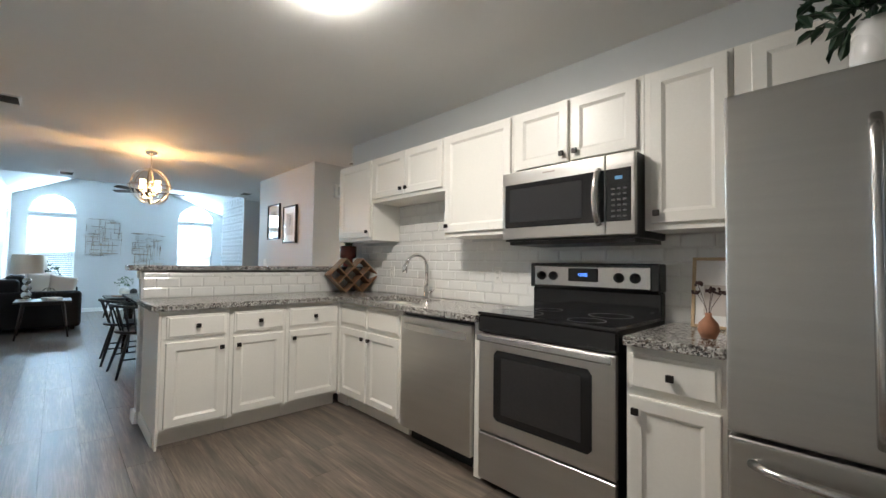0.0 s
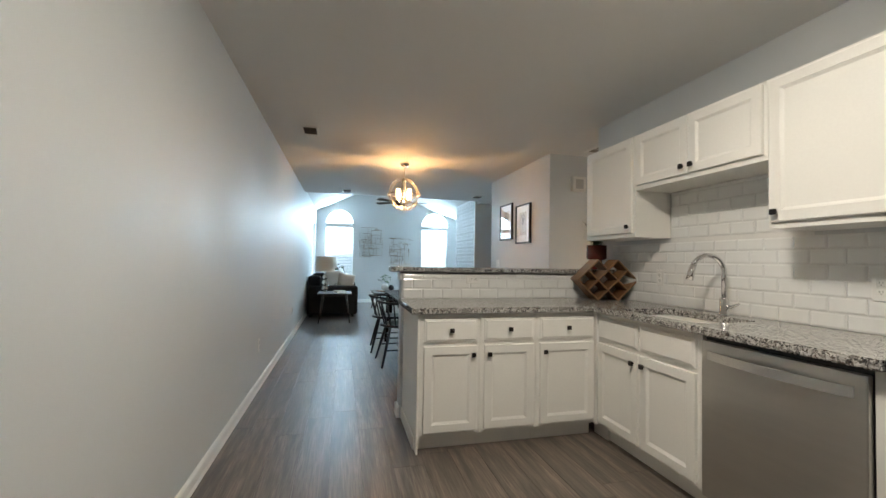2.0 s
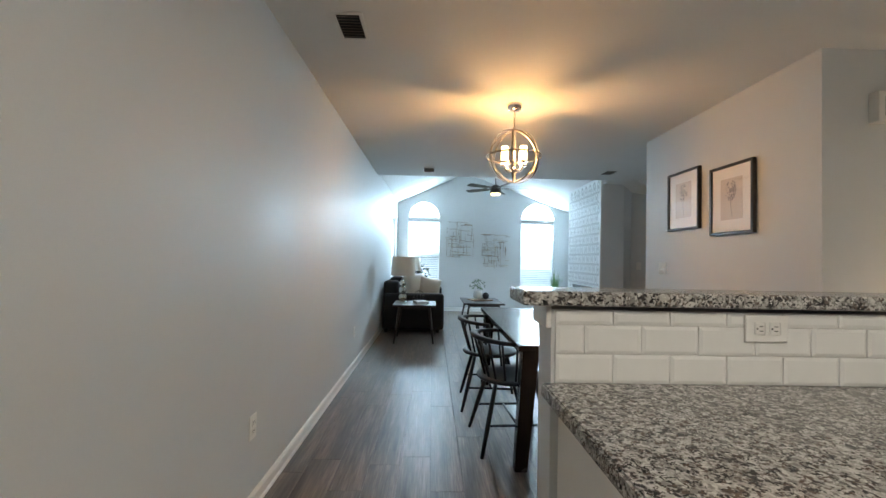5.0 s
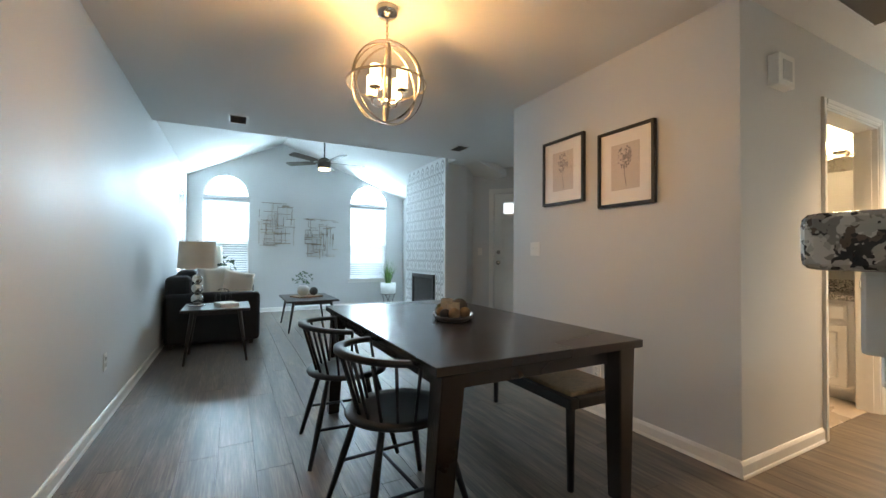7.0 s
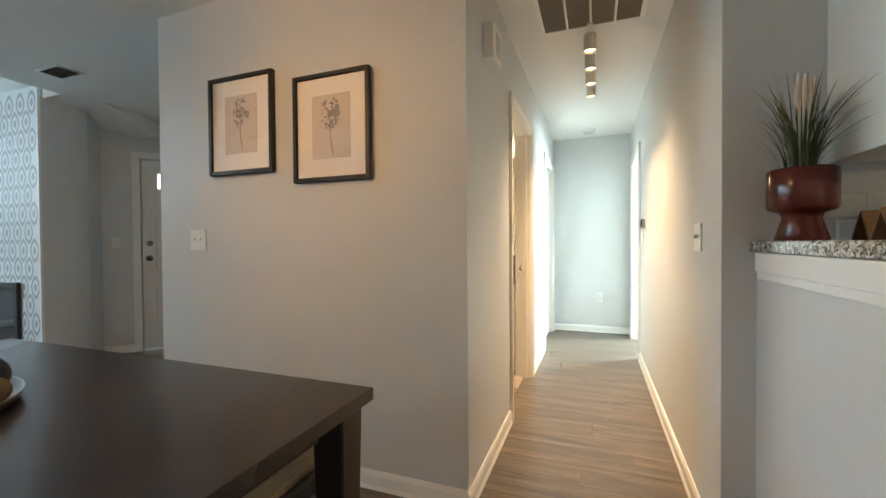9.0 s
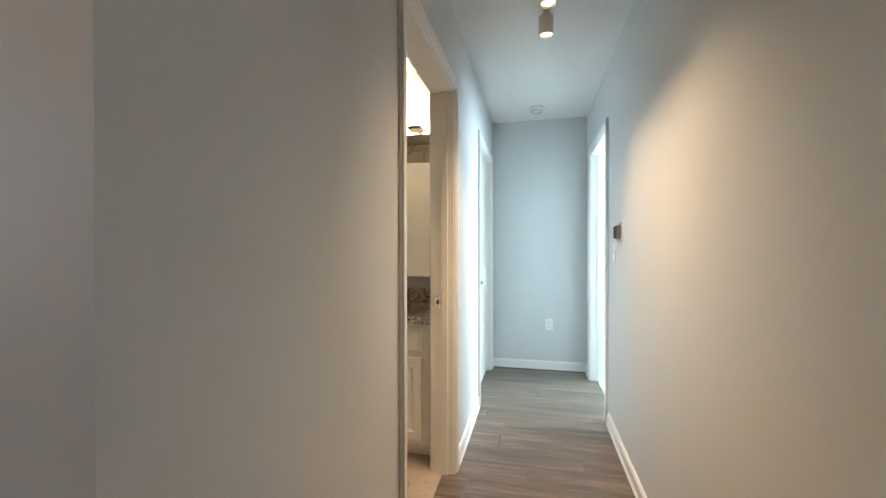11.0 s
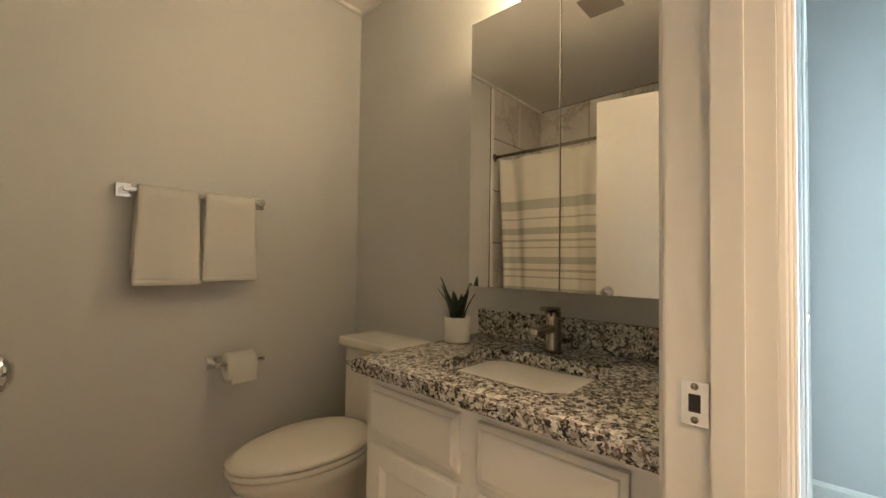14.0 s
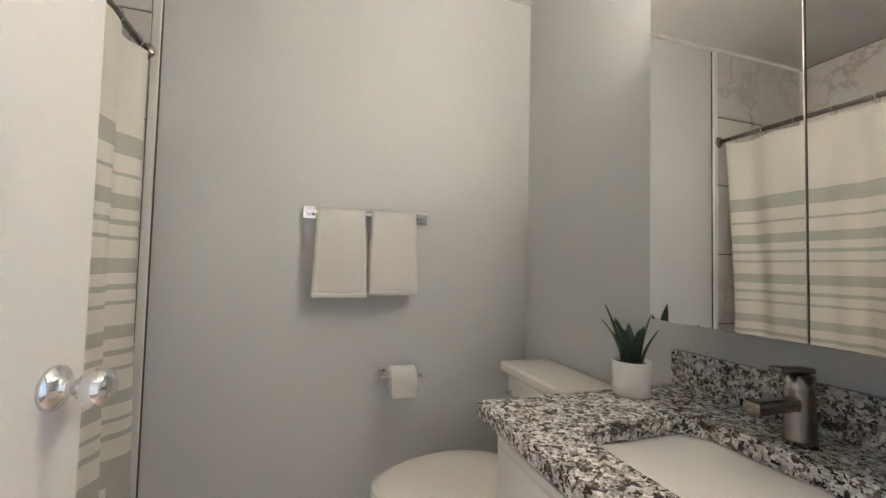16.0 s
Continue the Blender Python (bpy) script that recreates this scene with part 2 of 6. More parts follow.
GREYV = mat("vent_grey", (0.30, 0.27, 0.24), 0.6, vary=0.05)
BATHF = mat("bath_floor_tile", (0.42, 0.36, 0.30), 0.3, vary=0.15, big=3)
MIRROR = mat("mirror_silver", (0.90, 0.90, 0.89), 0.01, 1.0, vary=0.0, grain=0)
GLASS = glass_mat("clear_glass")
GLOWK = mat("frosted_dome", (0.9, 0.88, 0.84), 0.5, emit=(1.0, 0.95, 0.87), power=104, grain=0)
GLOWB = mat("frosted_bulb_glass", (0.9, 0.85, 0.75), 0.5, emit=(1.0, 0.62, 0.28), power=9, grain=0)
GLOWV = mat("frosted_vanity_glass", (0.9, 0.86, 0.78), 0.5, emit=(1.0, 0.72, 0.41), power=62, grain=0)
GLOWS = mat("lit_reflector", (0.9, 0.8, 0.6), 0.5, emit=(1.0, 0.72, 0.38), power=9, grain=0)
LEDB = mat("blue_display", (0.02, 0.05, 0.2), 0.3, emit=(0.08, 0.25, 1.0), power=4, grain=0)
SCREEN = mat("dim_display", (0.03, 0.06, 0.10), 0.2, emit=(0.12, 0.3, 0.5), power=0.5, grain=0)
# Emission stands in for daylight, on the backdrop and the front door panes.
OUT = mat("daylight_glow", (0.8, 0.85, 0.9), 0.9, emit=(0.80, 0.92, 1.0), power=1.5, grain=0)


# ---- shaping helpers ----
def BM():
    return bmesh.new()


def merge(bm, tmp, m=None):
    if m is not None:
        bmesh.ops.transform(tmp, matrix=m, verts=tmp.verts)
    me = bpy.data.meshes.new("tmp")
    tmp.to_mesh(me)
    tmp.free()
    bm.from_mesh(me)
    bpy.data.meshes.remove(me)
    return bm


def box(bm, x0, x1, y0, y1, z0, z1, b=0.0, seg=2, m=None):
    t = bmesh.new()
    bmesh.ops.create_cube(t, size=1)
    for v in t.verts:
        v.co = ((x0 + x1) / 2 + v.co.x * (x1 - x0), (y0 + y1) / 2 + v.co.y * (y1 - y0), (z0 + z1) / 2 + v.co.z * (z1 - z0))
    if b:
        bmesh.ops.bevel(t, geom=list(t.edges), offset=b, segments=seg, affect="EDGES", profile=0.6)
        for f in t.faces:
            f.smooth = False
    return merge(bm, t, m)


def lathe(bm, prof, cx=0, cy=0, seg=24, m=None, smooth=True):
    t = bmesh.new()
    rings = []
    for r, z in prof:
        if r < 1e-5:
            rings.append([t.verts.new((cx, cy, z))])
        else:
            rings.append([t.verts.new((cx + r * math.cos(2 * math.pi * k / seg), cy + r * math.sin(2 * math.pi * k / seg), z)) for k in range(seg)])
    for a, b in zip(rings, rings[1:]):
        for k in range(seg):
            q = [a[k % len(a)], a[(k + 1) % len(a)], b[(k + 1) % len(b)], b[k % len(b)]]
            q = list(dict.fromkeys(q))
            if len(q) > 2:
                t.faces.new(q).smooth = smooth
    bmesh.ops.recalc_face_normals(t, faces=t.faces)
    return merge(bm, t, m)


def tube(bm, pts, r, seg=8, closed=False, m=None):
    """A rod or pipe along points; r is one radius or one for each point."""
    t, pts = bmesh.new(), [Vector(p) for p in pts]
    n, rings, up = len(pts), [], None
    rs = r if isinstance(r, (list, tuple)) else [r] * n
    for i, p in enumerate(pts):
        a, c = pts[(i - 1) % n if closed else max(i - 1, 0)], pts[(i + 1) % n if closed else min(i + 1, n - 1)]
        d = (c - a).normalized()
        if up is None:
            up = Vector((0, 0, 1)) if abs(d.z) < 0.9 else Vector((1, 0, 0))
        s = d.cross(up).normalized()
        up = s.cross(d).normalized()
        rings.append([t.verts.new(p + rs[i] * (math.cos(2 * math.pi * k / seg) * s + math.sin(2 * math.pi * k / seg) * up)) for k in range(seg)])
    for i in range(n if closed else n - 1):
        a, b = rings[i], rings[(i + 1) % n]
        for k in range(seg):
            t.faces.new((a[k], a[(k + 1) % seg], b[(k + 1) % seg], b[k])).smooth = True
    if not closed:
        t.faces.new(rings[0][::-1])
        t.faces.new(rings[-1])
    bmesh.ops.recalc_face_normals(t, faces=t.faces)
    return merge(bm, t, m)


def ball(bm, c, r, seg=20, sz=None):
    t = bmesh.new()
    bmesh.ops.create_uvsphere(t, u_segments=seg, v_segments=max(6, seg // 2), radius=1)
    s = sz or (r, r, r)
    for v in t.verts:
        v.co = (c[0] + v.co.x * s[0], c[1] + v.co.y * s[1], c[2] + v.co.z * s[2])
    for f in t.faces:
        f.smooth = True
    return merge(bm, t)


def outline(bm, loops, y0, y1):
    """A slab between y0 and y1 with the given outer loop and holes, each a list of (x, z)."""
    t, edges = bmesh.new(), []
    for loop in loops:
        vs = [t.verts.new((x, y0, z)) for x, z in loop]
        edges += [t.edges.new((vs[i], vs[(i + 1) % len(vs)])) for i in range(len(vs))]
    bmesh.ops.triangle_fill(t, edges=edges, use_beauty=True, use_dissolve=False)
    ex = bmesh.ops.extrude_face_region(t, geom=list(t.faces))
    for v in ex["geom"]:
        if isinstance(v, bmesh.types.BMVert):
            v.co.y = y1
    bmesh.ops.recalc_face_normals(t, faces=t.faces)
    return merge(bm, t)


def part(name, bm, material, parent=None, label="", m=None):
    me = bpy.data.meshes.new(name)
    bm.to_mesh(me)
    bm.free()
    me.materials.append(material)
    ob = new(name, me)
    if parent is not None:
        ob.parent = parent
    if m is not None:
        ob.matrix_basis = m
    if label:
        tagged(ob, label)
    return ob


def thing(name, m, label, category, group="", kind=""):
    ob = new(name)
    ob.empty_display_size = 0.1
    ob.matrix_basis = m
    return tagged(ob, label, category, group, kind)


def setting(name, bm, material, label, category):
    return tagged(part(name, bm, material), label, category, kind="structure")



# ---- the structure ----
H, KX, HS, HN, HE = 2.44, 3.02, 3.43, 4.335, 6.785   # ceiling, kitchen wall, hall south, hall north, hall end
FAR, RIDGE, EAVE = 11.6, 3.24, 2.49


def wall(name, x0, x1, y0, y1, openings=(), z1=H, axis="x", label="light grey painted wall"):
    """A wall along axis with openings (from, to, bottom, top)."""
    bm = BM()
    a, b = (x0, x1) if axis == "x" else (y0, y1)
    cuts = sorted(openings)
    at = a
    segs = []
    for o0, o1, zb, zt in cuts:
        segs.append((at, o0, 0, z1))
        if zb > 0:
            segs.append((o0, o1, 0, zb))
        if zt < z1:
            segs.append((o0, o1, zt, z1))
        at = o1
    segs.append((at, b, 0, z1))
    for s0, s1, zb, zt in segs:
        if axis == "x":
            box(bm, s0, s1, y0, y1, zb, zt)
        else:
            box(bm, x0, x1, s0, s1, zb, zt)
    return setting(name, bm, WALL, label, "wall")


wall("wall_west", -0.12, 0.02, -2.6, FAR, [(10.42, 11.2, 0.62, 2.12)], z1=3.4, axis="y", label="long light grey painted wall")
wall("wall_south", -0.12, KX + 0.12, -2.72, -2.6)
wall("wall_kitchen", KX, KX + 0.12, -2.6, HS - 0.12, axis="y")
wall("wall_hall_south", KX, HE, HS - 0.12, HS, [(5.68, 6.55, 0, 2.03)])
wall("wall_picture", KX, KX + 0.12, HN, 6.19, axis="y", label="light grey wall hung with two prints")
wall("wall_hall_north", KX + 0.12, HE, HN, HN + 0.12, [(3.963, 4.81, 0, 2.03), (5.78, 6.65, 0, 2.03)])
wall("wall_hall_end", HE, HE + 0.12, HS - 0.12, HN + 0.12, axis="y")
wall("wall_bath_north", KX + 0.12, 5.6, 6.115, 6.19, label="warm grey bathroom wall")
wall("wall_bath_east", 5.45, 5.57, HN + 0.12, 6.115, axis="y", label="warm grey bathroom wall")
wall("wall_entry_south", 5.6, 6.6, 6.07, 6.19)
wall("wall_closet_back", 5.57, HE, 5.4, 5.52)

# Half wall of the breakfast bar.
bm = BM()
box(bm, 1.175, KX, 3.21, 3.33, 0, 1.085)
setting("wall_bar", bm, WALL, "low grey half wall under the breakfast bar", "wall")

# Gable wall with two arched windows.
def arch(xc, w, z0):
    return [(xc + w / 2 * math.cos(math.pi * k / 18), z0 + w / 2 * math.sin(math.pi * k / 18)) for k in range(19)]


WINS = [(0.64, 0.76, 0.60), (3.31, 0.78, 0.60)]
loops = [[(-0.12, 0), (4.22, 0), (4.22, 2.34), (1.6, RIDGE + 0.1), (-0.12, EAVE + 0.02)]]
for xc, w, sill in WINS:
    loops.append([(xc - w / 2, sill), (xc + w / 2, sill), (xc + w / 2, 2.11), (xc - w / 2, 2.11)])
    loops.append(arch(xc, w, 2.16))
bm = BM()
outline(bm, loops, FAR, FAR + 0.14)
setting("wall_gable", bm, WALL, "pale gable wall with two arched windows", "wall")

# Living room east side: fireplace breast, window bay, entry with a slanted door wall.
bm = BM()
box(bm, 3.5, 3.85, 8.41, 9.94, 0, 3.2)
setting("wall_chimney_breast", bm, WALL, "grey chimney breast beside the entry", "wall")
wall("wall_bay_return", 3.85, 4.22, 9.82, 9.94, z1=3.0)
wall("wall_bay_east", 4.10, 4.22, 9.94, FAR, [(10.15, 11.05, 0.60, 2.11)], z1=3.0, axis="y")
SL = Matrix.Translation((4.06, 8.59, 0)) @ Matrix.Rotation(radians(-45), 4, "Z")
bm = BM()
for a, b, c, d in ((0.0, 0.33, 0, H), (0.33, 1.23, 2.05, H), (1.23, 2.6, 0, H)):
    box(bm, a, b, 0, 0.12, c, d, m=SL)
setting("wall_entry", bm, WALL, "slanted grey wall around the front door", "wall")
bm = BM()
box(bm, 0, 0.29, 0, 0.1, 0, H, m=Matrix.Translation((3.85, 8.41, 0)) @ Matrix.Rotation(radians(40.6), 4, "Z"))
setting("wall_entry_return", bm, WALL, "narrow grey wall return by the front door", "wall")

# Flat ceiling, gable header and vault.
bm = BM()
box(bm, -0.12, KX + 0.12, -2.72, HN, H, H + 0.1)
box(bm, KX + 0.12, HE + 0.12, HS - 0.12, HN, H, H + 0.1)
box(bm, -0.12, 6.9, HN, 8.14, H, H + 0.1)
box(bm, 3.52, 6.9, 8.14, 9.9, H, H + 0.1)
setting("ceiling", bm, CEIL, "flat off-white painted ceiling", "ceiling")
bm = BM()
for xa, za, xb, zb in ((-0.12, EAVE - 0.056, 1.6, RIDGE), (1.6, RIDGE, 4.3, 2.26)):
    vs = [bm.verts.new(p) for p in ((xa, 8.04, za), (xb, 8.04, zb), (xb, FAR + 0.14, zb), (xa, FAR + 0.14, za), (xa, 8.04, za + 0.1), (xb, 8.04, zb + 0.1), (xb, FAR + 0.14, zb + 0.1), (xa, FAR + 0.14, za + 0.1))]
    for q in ((0, 1, 2, 3), (7, 6, 5, 4), (0, 4, 5, 1), (2, 6, 7, 3), (1, 5, 6, 2), (0, 3, 7, 4)):
        bm.faces.new([vs[k] for k in q])
bmesh.ops.recalc_face_normals(bm, faces=bm.faces)
setting("ceiling_vault", bm, CEIL, "vaulted white living room ceiling", "ceiling")
bm = BM()
outline(bm, [[(-0.1, H + 0.1), (3.5, H + 0.1), (1.6, RIDGE + 0.02), (0, EAVE + 0.06)]], 8.04, 8.12)
setting("wall_header", bm, WALL, "gable header above the living room opening", "wall")

# Bedroom beyond the hall, seen through its door.
bm = BM()
box(bm, 5.2, 10.0, 0.4, 0.5, 0, H)
box(bm, 5.2, 5.3, 0.5, HS - 0.12, 0, H)
box(bm, 10.0, 10.1, 0.4, HS, 0, H)
box(bm, HE + 0.12, 10.0, HS - 0.12, HS, 0, H)
setting("wall_bedroom", bm, WALL, "pale blue-grey bedroom walls", "wall")
bm = BM()
box(bm, 5.2, 10.1, 0.4, HS - 0.12, H, H + 0.1)
setting("ceiling_bedroom", bm, CEIL, "white bedroom ceiling", "ceiling")
bm = BM()
box(bm, 5.2, 10.1, 0.4, HS - 0.06, -0.03, 0.006)
setting("floor_bedroom", bm, CARPET, "pale bedroom carpet", "floor")
bm = BM()
box(bm, KX + 0.12, 5.45, HN + 0.06, 6.115, -0.03, 0.004)
setting("floor_bath", bm, BATHF, "beige bathroom floor tile", "floor")
bm = BM()
box(bm, -0.2, 7.0, -2.8, FAR + 0.2, -0.12, -0.012)
setting("subfloor", bm, GROUT, "slab under the plank floor", "floor")
bm = BM()
box(bm, -60, 60, -60, 80, -0.3, -0.14)
setting("ground", bm, mat("grass_ground", (0.10, 0.14, 0.06), 0.95, vary=0.3), "grass outside the house", "ground")


# Baseboards: a stepped profile along each wall.
def baseboard(x0, y0, x1, y1, nx, ny):
    """From one point to another, standing out along (nx, ny)."""
    d = Vector((x1 - x0, y1 - y0, 0))
    L = d.length
    m = Matrix.Translation((x0, y0, 0)) @ Matrix(((d.x / L, nx, 0, 0), (d.y / L, ny, 0, 0), (0, 0, 1, 0), (0, 0, 0, 1)))
    bm = BM()
    prof = [(0, 0.003), (0.02, 0.003), (0.017, 0.014), (0.013, 0.02), (0.013, 0.066), (0.009, 0.076), (0.005, 0.083), (0, 0.085)]
    a = [bm.verts.new(m @ Vector((0, u, v))) for u, v in prof]
    b = [bm.verts.new(m @ Vector((L, u, v))) for u, v in prof]
    for k in range(len(prof)):
        j = (k + 1) % len(prof)
        bm.faces.new((a[k], a[j], b[j], b[k]))
    bm.faces.new(a[::-1])
    bm.faces.new(b)
    bmesh.ops.recalc_face_normals(bm, faces=bm.faces)
    return setting("baseboard", bm, TRIM, "white painted baseboard", "baseboard")


for seg in ((0.02, -2.6, 0.02, FAR, 1, 0), (KX, HN, KX, 6.19, -1, 0), (KX - 0.02, HN, 3.90, HN, 0, -1), (4.88, HN, 5.71, HN, 0, -1),
            (6.72, HN, HE, HN, 0, -1), (HE, HS, HE, HN, -1, 0), (KX, HS, 5.61, HS, 0, 1), (6.62, HS, HE, HS, 0, 1), (0, FAR, 4.1, FAR, 0, -1),
            (3.5, 8.41, 3.5, 8.60, -1, 0), (3.5, 9.7, 3.5, 9.94, -1, 0), (3.5, 8.41, 3.85, 8.41, 0, -1), (1.175, 3.21, 1.175, 3.33, -1, 0), (1.155, 3.33, KX, 3.33, 0, 1),
            (4.55, 6.115, 5.45, 6.115, 0, -1), (3.95, 6.115, 4.55, 6.115, 0, -1)):
    baseboard(*seg)
c45 = math.sqrt(0.5)
baseboard(4.06, 8.59, 4.06 + 0.26 * c45, 8.59 - 0.26 * c45, -c45, -c45)


# Door trim: profiled casing on both faces and the jamb lining.
def casing(name, x0, x1, yf, out, z1=2.03, cw=0.05):
    """Around an opening x0 to x1 in a wall face at yf, standing out along out (+1 or -1 in y)."""
    bm = BM()
    for a, b, zb, zt in ((x0 - cw, x0 + 0.004, 0, z1 + cw), (x1 - 0.004, x1 + cw, 0, z1 + cw), (x0 + 0.004, x1 - 0.004, z1 - 0.004, z1 + cw)):
        for inset, th in ((0.0, 0.010), (0.008, 0.014), (0.022, 0.018)):
            ys = sorted((yf, yf + out * th))
            vert = zb == 0
            if vert:
                left = a < x0
                aa, bb = (a + (0 if not left else 0), b) if inset == 0 else ((a + 0.004, b - inset) if left else (a + inset, b - 0.004))
                box(bm, aa, bb, ys[0], ys[1], zb, zt - (0.004 if inset else 0), 0.002, 1)
            else:
                box(bm, a, b, ys[0], ys[1], zb + inset, zt - (0.004 if inset else 0), 0.002, 1)
    return setting(name, bm, TRIM, "white profiled door casing", "trim")


def lining(name, x0, x1, y0, y1, z1=2.03):
    bm = BM()
    box(bm, x0 - 0.001, x0 + 0.016, y0 - 0.001, y1 + 0.001, 0, z1)
    box(bm, x1 - 0.016, x1 + 0.001, y0 - 0.001, y1 + 0.001, 0, z1)
    box(bm, x0 + 0.016, x1 - 0.016, y0 - 0.001, y1 + 0.001, z1 - 0.016, z1 + 0.001)
    ym = (y0 + y1) / 2
    box(bm, x0 + 0.016, x0 + 0.027, ym - 0.03, ym + 0.005, 0, z1 - 0.016)
    box(bm, x1 - 0.027, x1 - 0.016, ym - 0.03, ym + 0.005, 0, z1 - 0.016)
    return setting(name, bm, TRIM, "white door jamb lining", "trim")


for nm, a, b, yf, o in (("trim_bath", 3.963, 4.81, HN, -1), ("trim_bath_inner", 3.963, 4.81, HN + 0.12, 1), ("trim_closet", 5.78, 6.65, HN, -1), ("trim_bedroom", 5.68, 6.55, HS, 1)):
    casing(nm, a, b, yf, o)
lining("jamb_bath", 3.963, 4.81, HN, HN + 0.12)
lining("jamb_closet", 5.78, 6.65, HN, HN + 0.12)
lining("jamb_bedroom", 5.68, 6.55, HS - 0.12, HS)

# Glowing sheet outside the windows; the sky's brightness is put in as emission.
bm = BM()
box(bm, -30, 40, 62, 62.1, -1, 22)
tagged(part("backdrop", bm, OUT), "glowing sheet standing in for the bright sky", "backdrop", kind="structure")



nh = thing("neighbour_house", Matrix.Translation((-3.4, 30, -0.14)), "single-storey blue-grey house seen through the blinds", "house")
bm = BM()
box(bm, -6, 6, 0, 7, 0, 2.5)
part("wall", bm, mat("blue_grey_siding", (0.20, 0.24, 0.29), 0.8, vary=0.08, stretch=(1, 1, 12)), nh)
bm = BM()
box(bm, -6.4, 6.4, -0.5, 7.5, 2.5, 2.62)
t = BM()
outline(t, [[(-0.5, 2.62), (7.5, 2.62), (3.5, 3.9)]], -6.4, 6.4)
merge(bm, t, Matrix.Rotation(radians(90), 4, "Z"))
part("roof", bm, mat("grey_shingle", (0.14, 0.14, 0.15), 0.9, vary=0.2, big=4), nh)


# ---- kitchen ----
def plate(bm, loops, z0, z1, b=0.0):
    """A flat slab with holes, from loops of (x, y)."""
    t = bmesh.new()
    outline(t, loops, z0, z1)
    for v in t.verts:
        v.co = (v.co.x, v.co.z, v.co.y)
    bmesh.ops.recalc_face_normals(t, faces=t.faces)
    if b:
        es = [e for e in t.edges if len(e.link_faces) == 2 and e.calc_face_angle(0) > 1.0 and abs(e.verts[0].co.z - e.verts[1].co.z) < 1e-4]
        bmesh.ops.bevel(t, geom=es, offset=b, segments=2, affect="EDGES")
    return merge(bm, t)


def shell(u0, u1, v0, v1, steps):
    """One closed front facing -y, from rings of (inset, depth)."""
    bm = BM()
    rings = []
    for i, d in steps:
        rings.append([bm.verts.new((u, -d, v)) for u, v in ((u0 + i, v0 + i), (u1 - i, v0 + i), (u1 - i, v1 - i), (u0 + i, v1 - i))])
    for a, b in zip(rings, rings[1:]):
        for k in range(4):
            bm.faces.new((a[k], a[(k + 1) % 4], b[(k + 1) % 4], b[k]))
    bm.faces.new(rings[0][::-1])
    bm.faces.new(rings[-1])
    bmesh.ops.recalc_face_normals(bm, faces=bm.faces)
    return bm


def door_panel(u0, u1, v0, v1, rail=0.052, th=0.019):
    """A framed cabinet door with a moulded inner edge and a recessed panel."""
    return shell(u0, u1, v0, v1, [(0, 0), (0, th - 0.005), (0.002, th - 0.001), (0.005, th), (rail - 0.002, th), (rail, th - 0.003), (rail + 0.003, th - 0.004), (rail + 0.010, 0.010), (rail + 0.013, 0.0085)])


def drawer_front(u0, u1, v0, v1):
    return shell(u0, u1, v0, v1, [(0, 0), (0, 0.011), (0.004, 0.013), (0.012, 0.0145), (0.015, 0.018), (0.018, 0.019)])


def knob(u, v, parent, y=-0.019, material=None, square=True):
    bm = BM()
    lathe(bm, [(0.006, 0), (0.005, 0.008), (0.007, 0.013)], seg=10, m=Matrix.Translation((u, y, v)) @ Matrix.Rotation(radians(90), 4, "X"))
    if square:
        box(bm, u - 0.014, u + 0.014, y - 0.026, y - 0.012, v - 0.014, v + 0.014, 0.004, 2)
    else:
        ball(bm, (u, y - 0.02, v), 0.013, 12)
    part("knob", bm, material or KNOB, parent)


def cabinet(name, m, w, h, d, doors=(), drawers=(), toe=0.0, label="", group="", material=None, kn=None):
    c = thing(name, m, label, "cabinet", group)
    material = material or CAB
    bm = BM()
    box(bm, 0, w, 0, d, toe, h)
    if toe:
        box(bm, 0.0, w, 0.07, d, 0.0, toe)
    part("body", bm, material, c)
    for u0, u1, v0, v1, ku, kv in doors:
        dd = part("door", door_panel(u0, u1, v0, v1), material, c)
        if ku is not None:
            knob(ku, kv, dd, material=kn, square=kn is None)
    for u0, u1, v0, v1, ku, kv in drawers:
        dd = part("drawer", drawer_front(u0, u1, v0, v1), material, c)
        if ku is not None:
            knob(ku, kv, dd, material=kn, square=kn is None)
    return c


def east(y, z=0.0, x=2.72):
    return Matrix.Translation((x, y, z)) @ Matrix.Rotation(radians(-90), 4, "Z")


UP = "upper kitchen cabinets"
UT = 2.09


def upper(y1, y0, z0, doors, what):
    w, h = y1 - y0, UT - z0
    ds = []
    for a, b, k in doors:
        ku = {"r": b - 0.03, "l": a + 0.03}[k]
        ds.append((a, b, 0.03, h - 0.015, ku, 0.075))
    cabinet("upper_cabinet", east(y1, z0), w, h, KX - 2.722, ds, label=what, group=UP)


upper(3.15, 2.572, 1.375, [(0.025, 0.555, "r")], "cream white wall cabinet with one door beside the bar")
upper(2.57, 1.662, 1.70, [(0.02, 0.45, "r"), (0.458, 0.89, "l")], "short cream white double wall cabinet above the sink")
upper(1.66, 1.062, 1.365, [(0.015, 0.585, "l")], "cream white single-door wall cabinet beside the microwave")
upper(1.06, 0.302, 1.71, [(0.03, 0.37, "r"), (0.388, 0.73, "l")], "short cream white double wall cabinet above the microwave")
upper(0.30, -0.05, 1.345, [(0.03, 0.335, "l")], "tall cream white wall cabinet beside the refrigerator")
upper(-0.052, -0.90, 1.77, [(0.06, 0.42, "r"), (0.43, 0.79, "l")], "cream white double wall cabinet above the refrigerator")

LOW = "base kitchen cabinets"
BH = 0.854


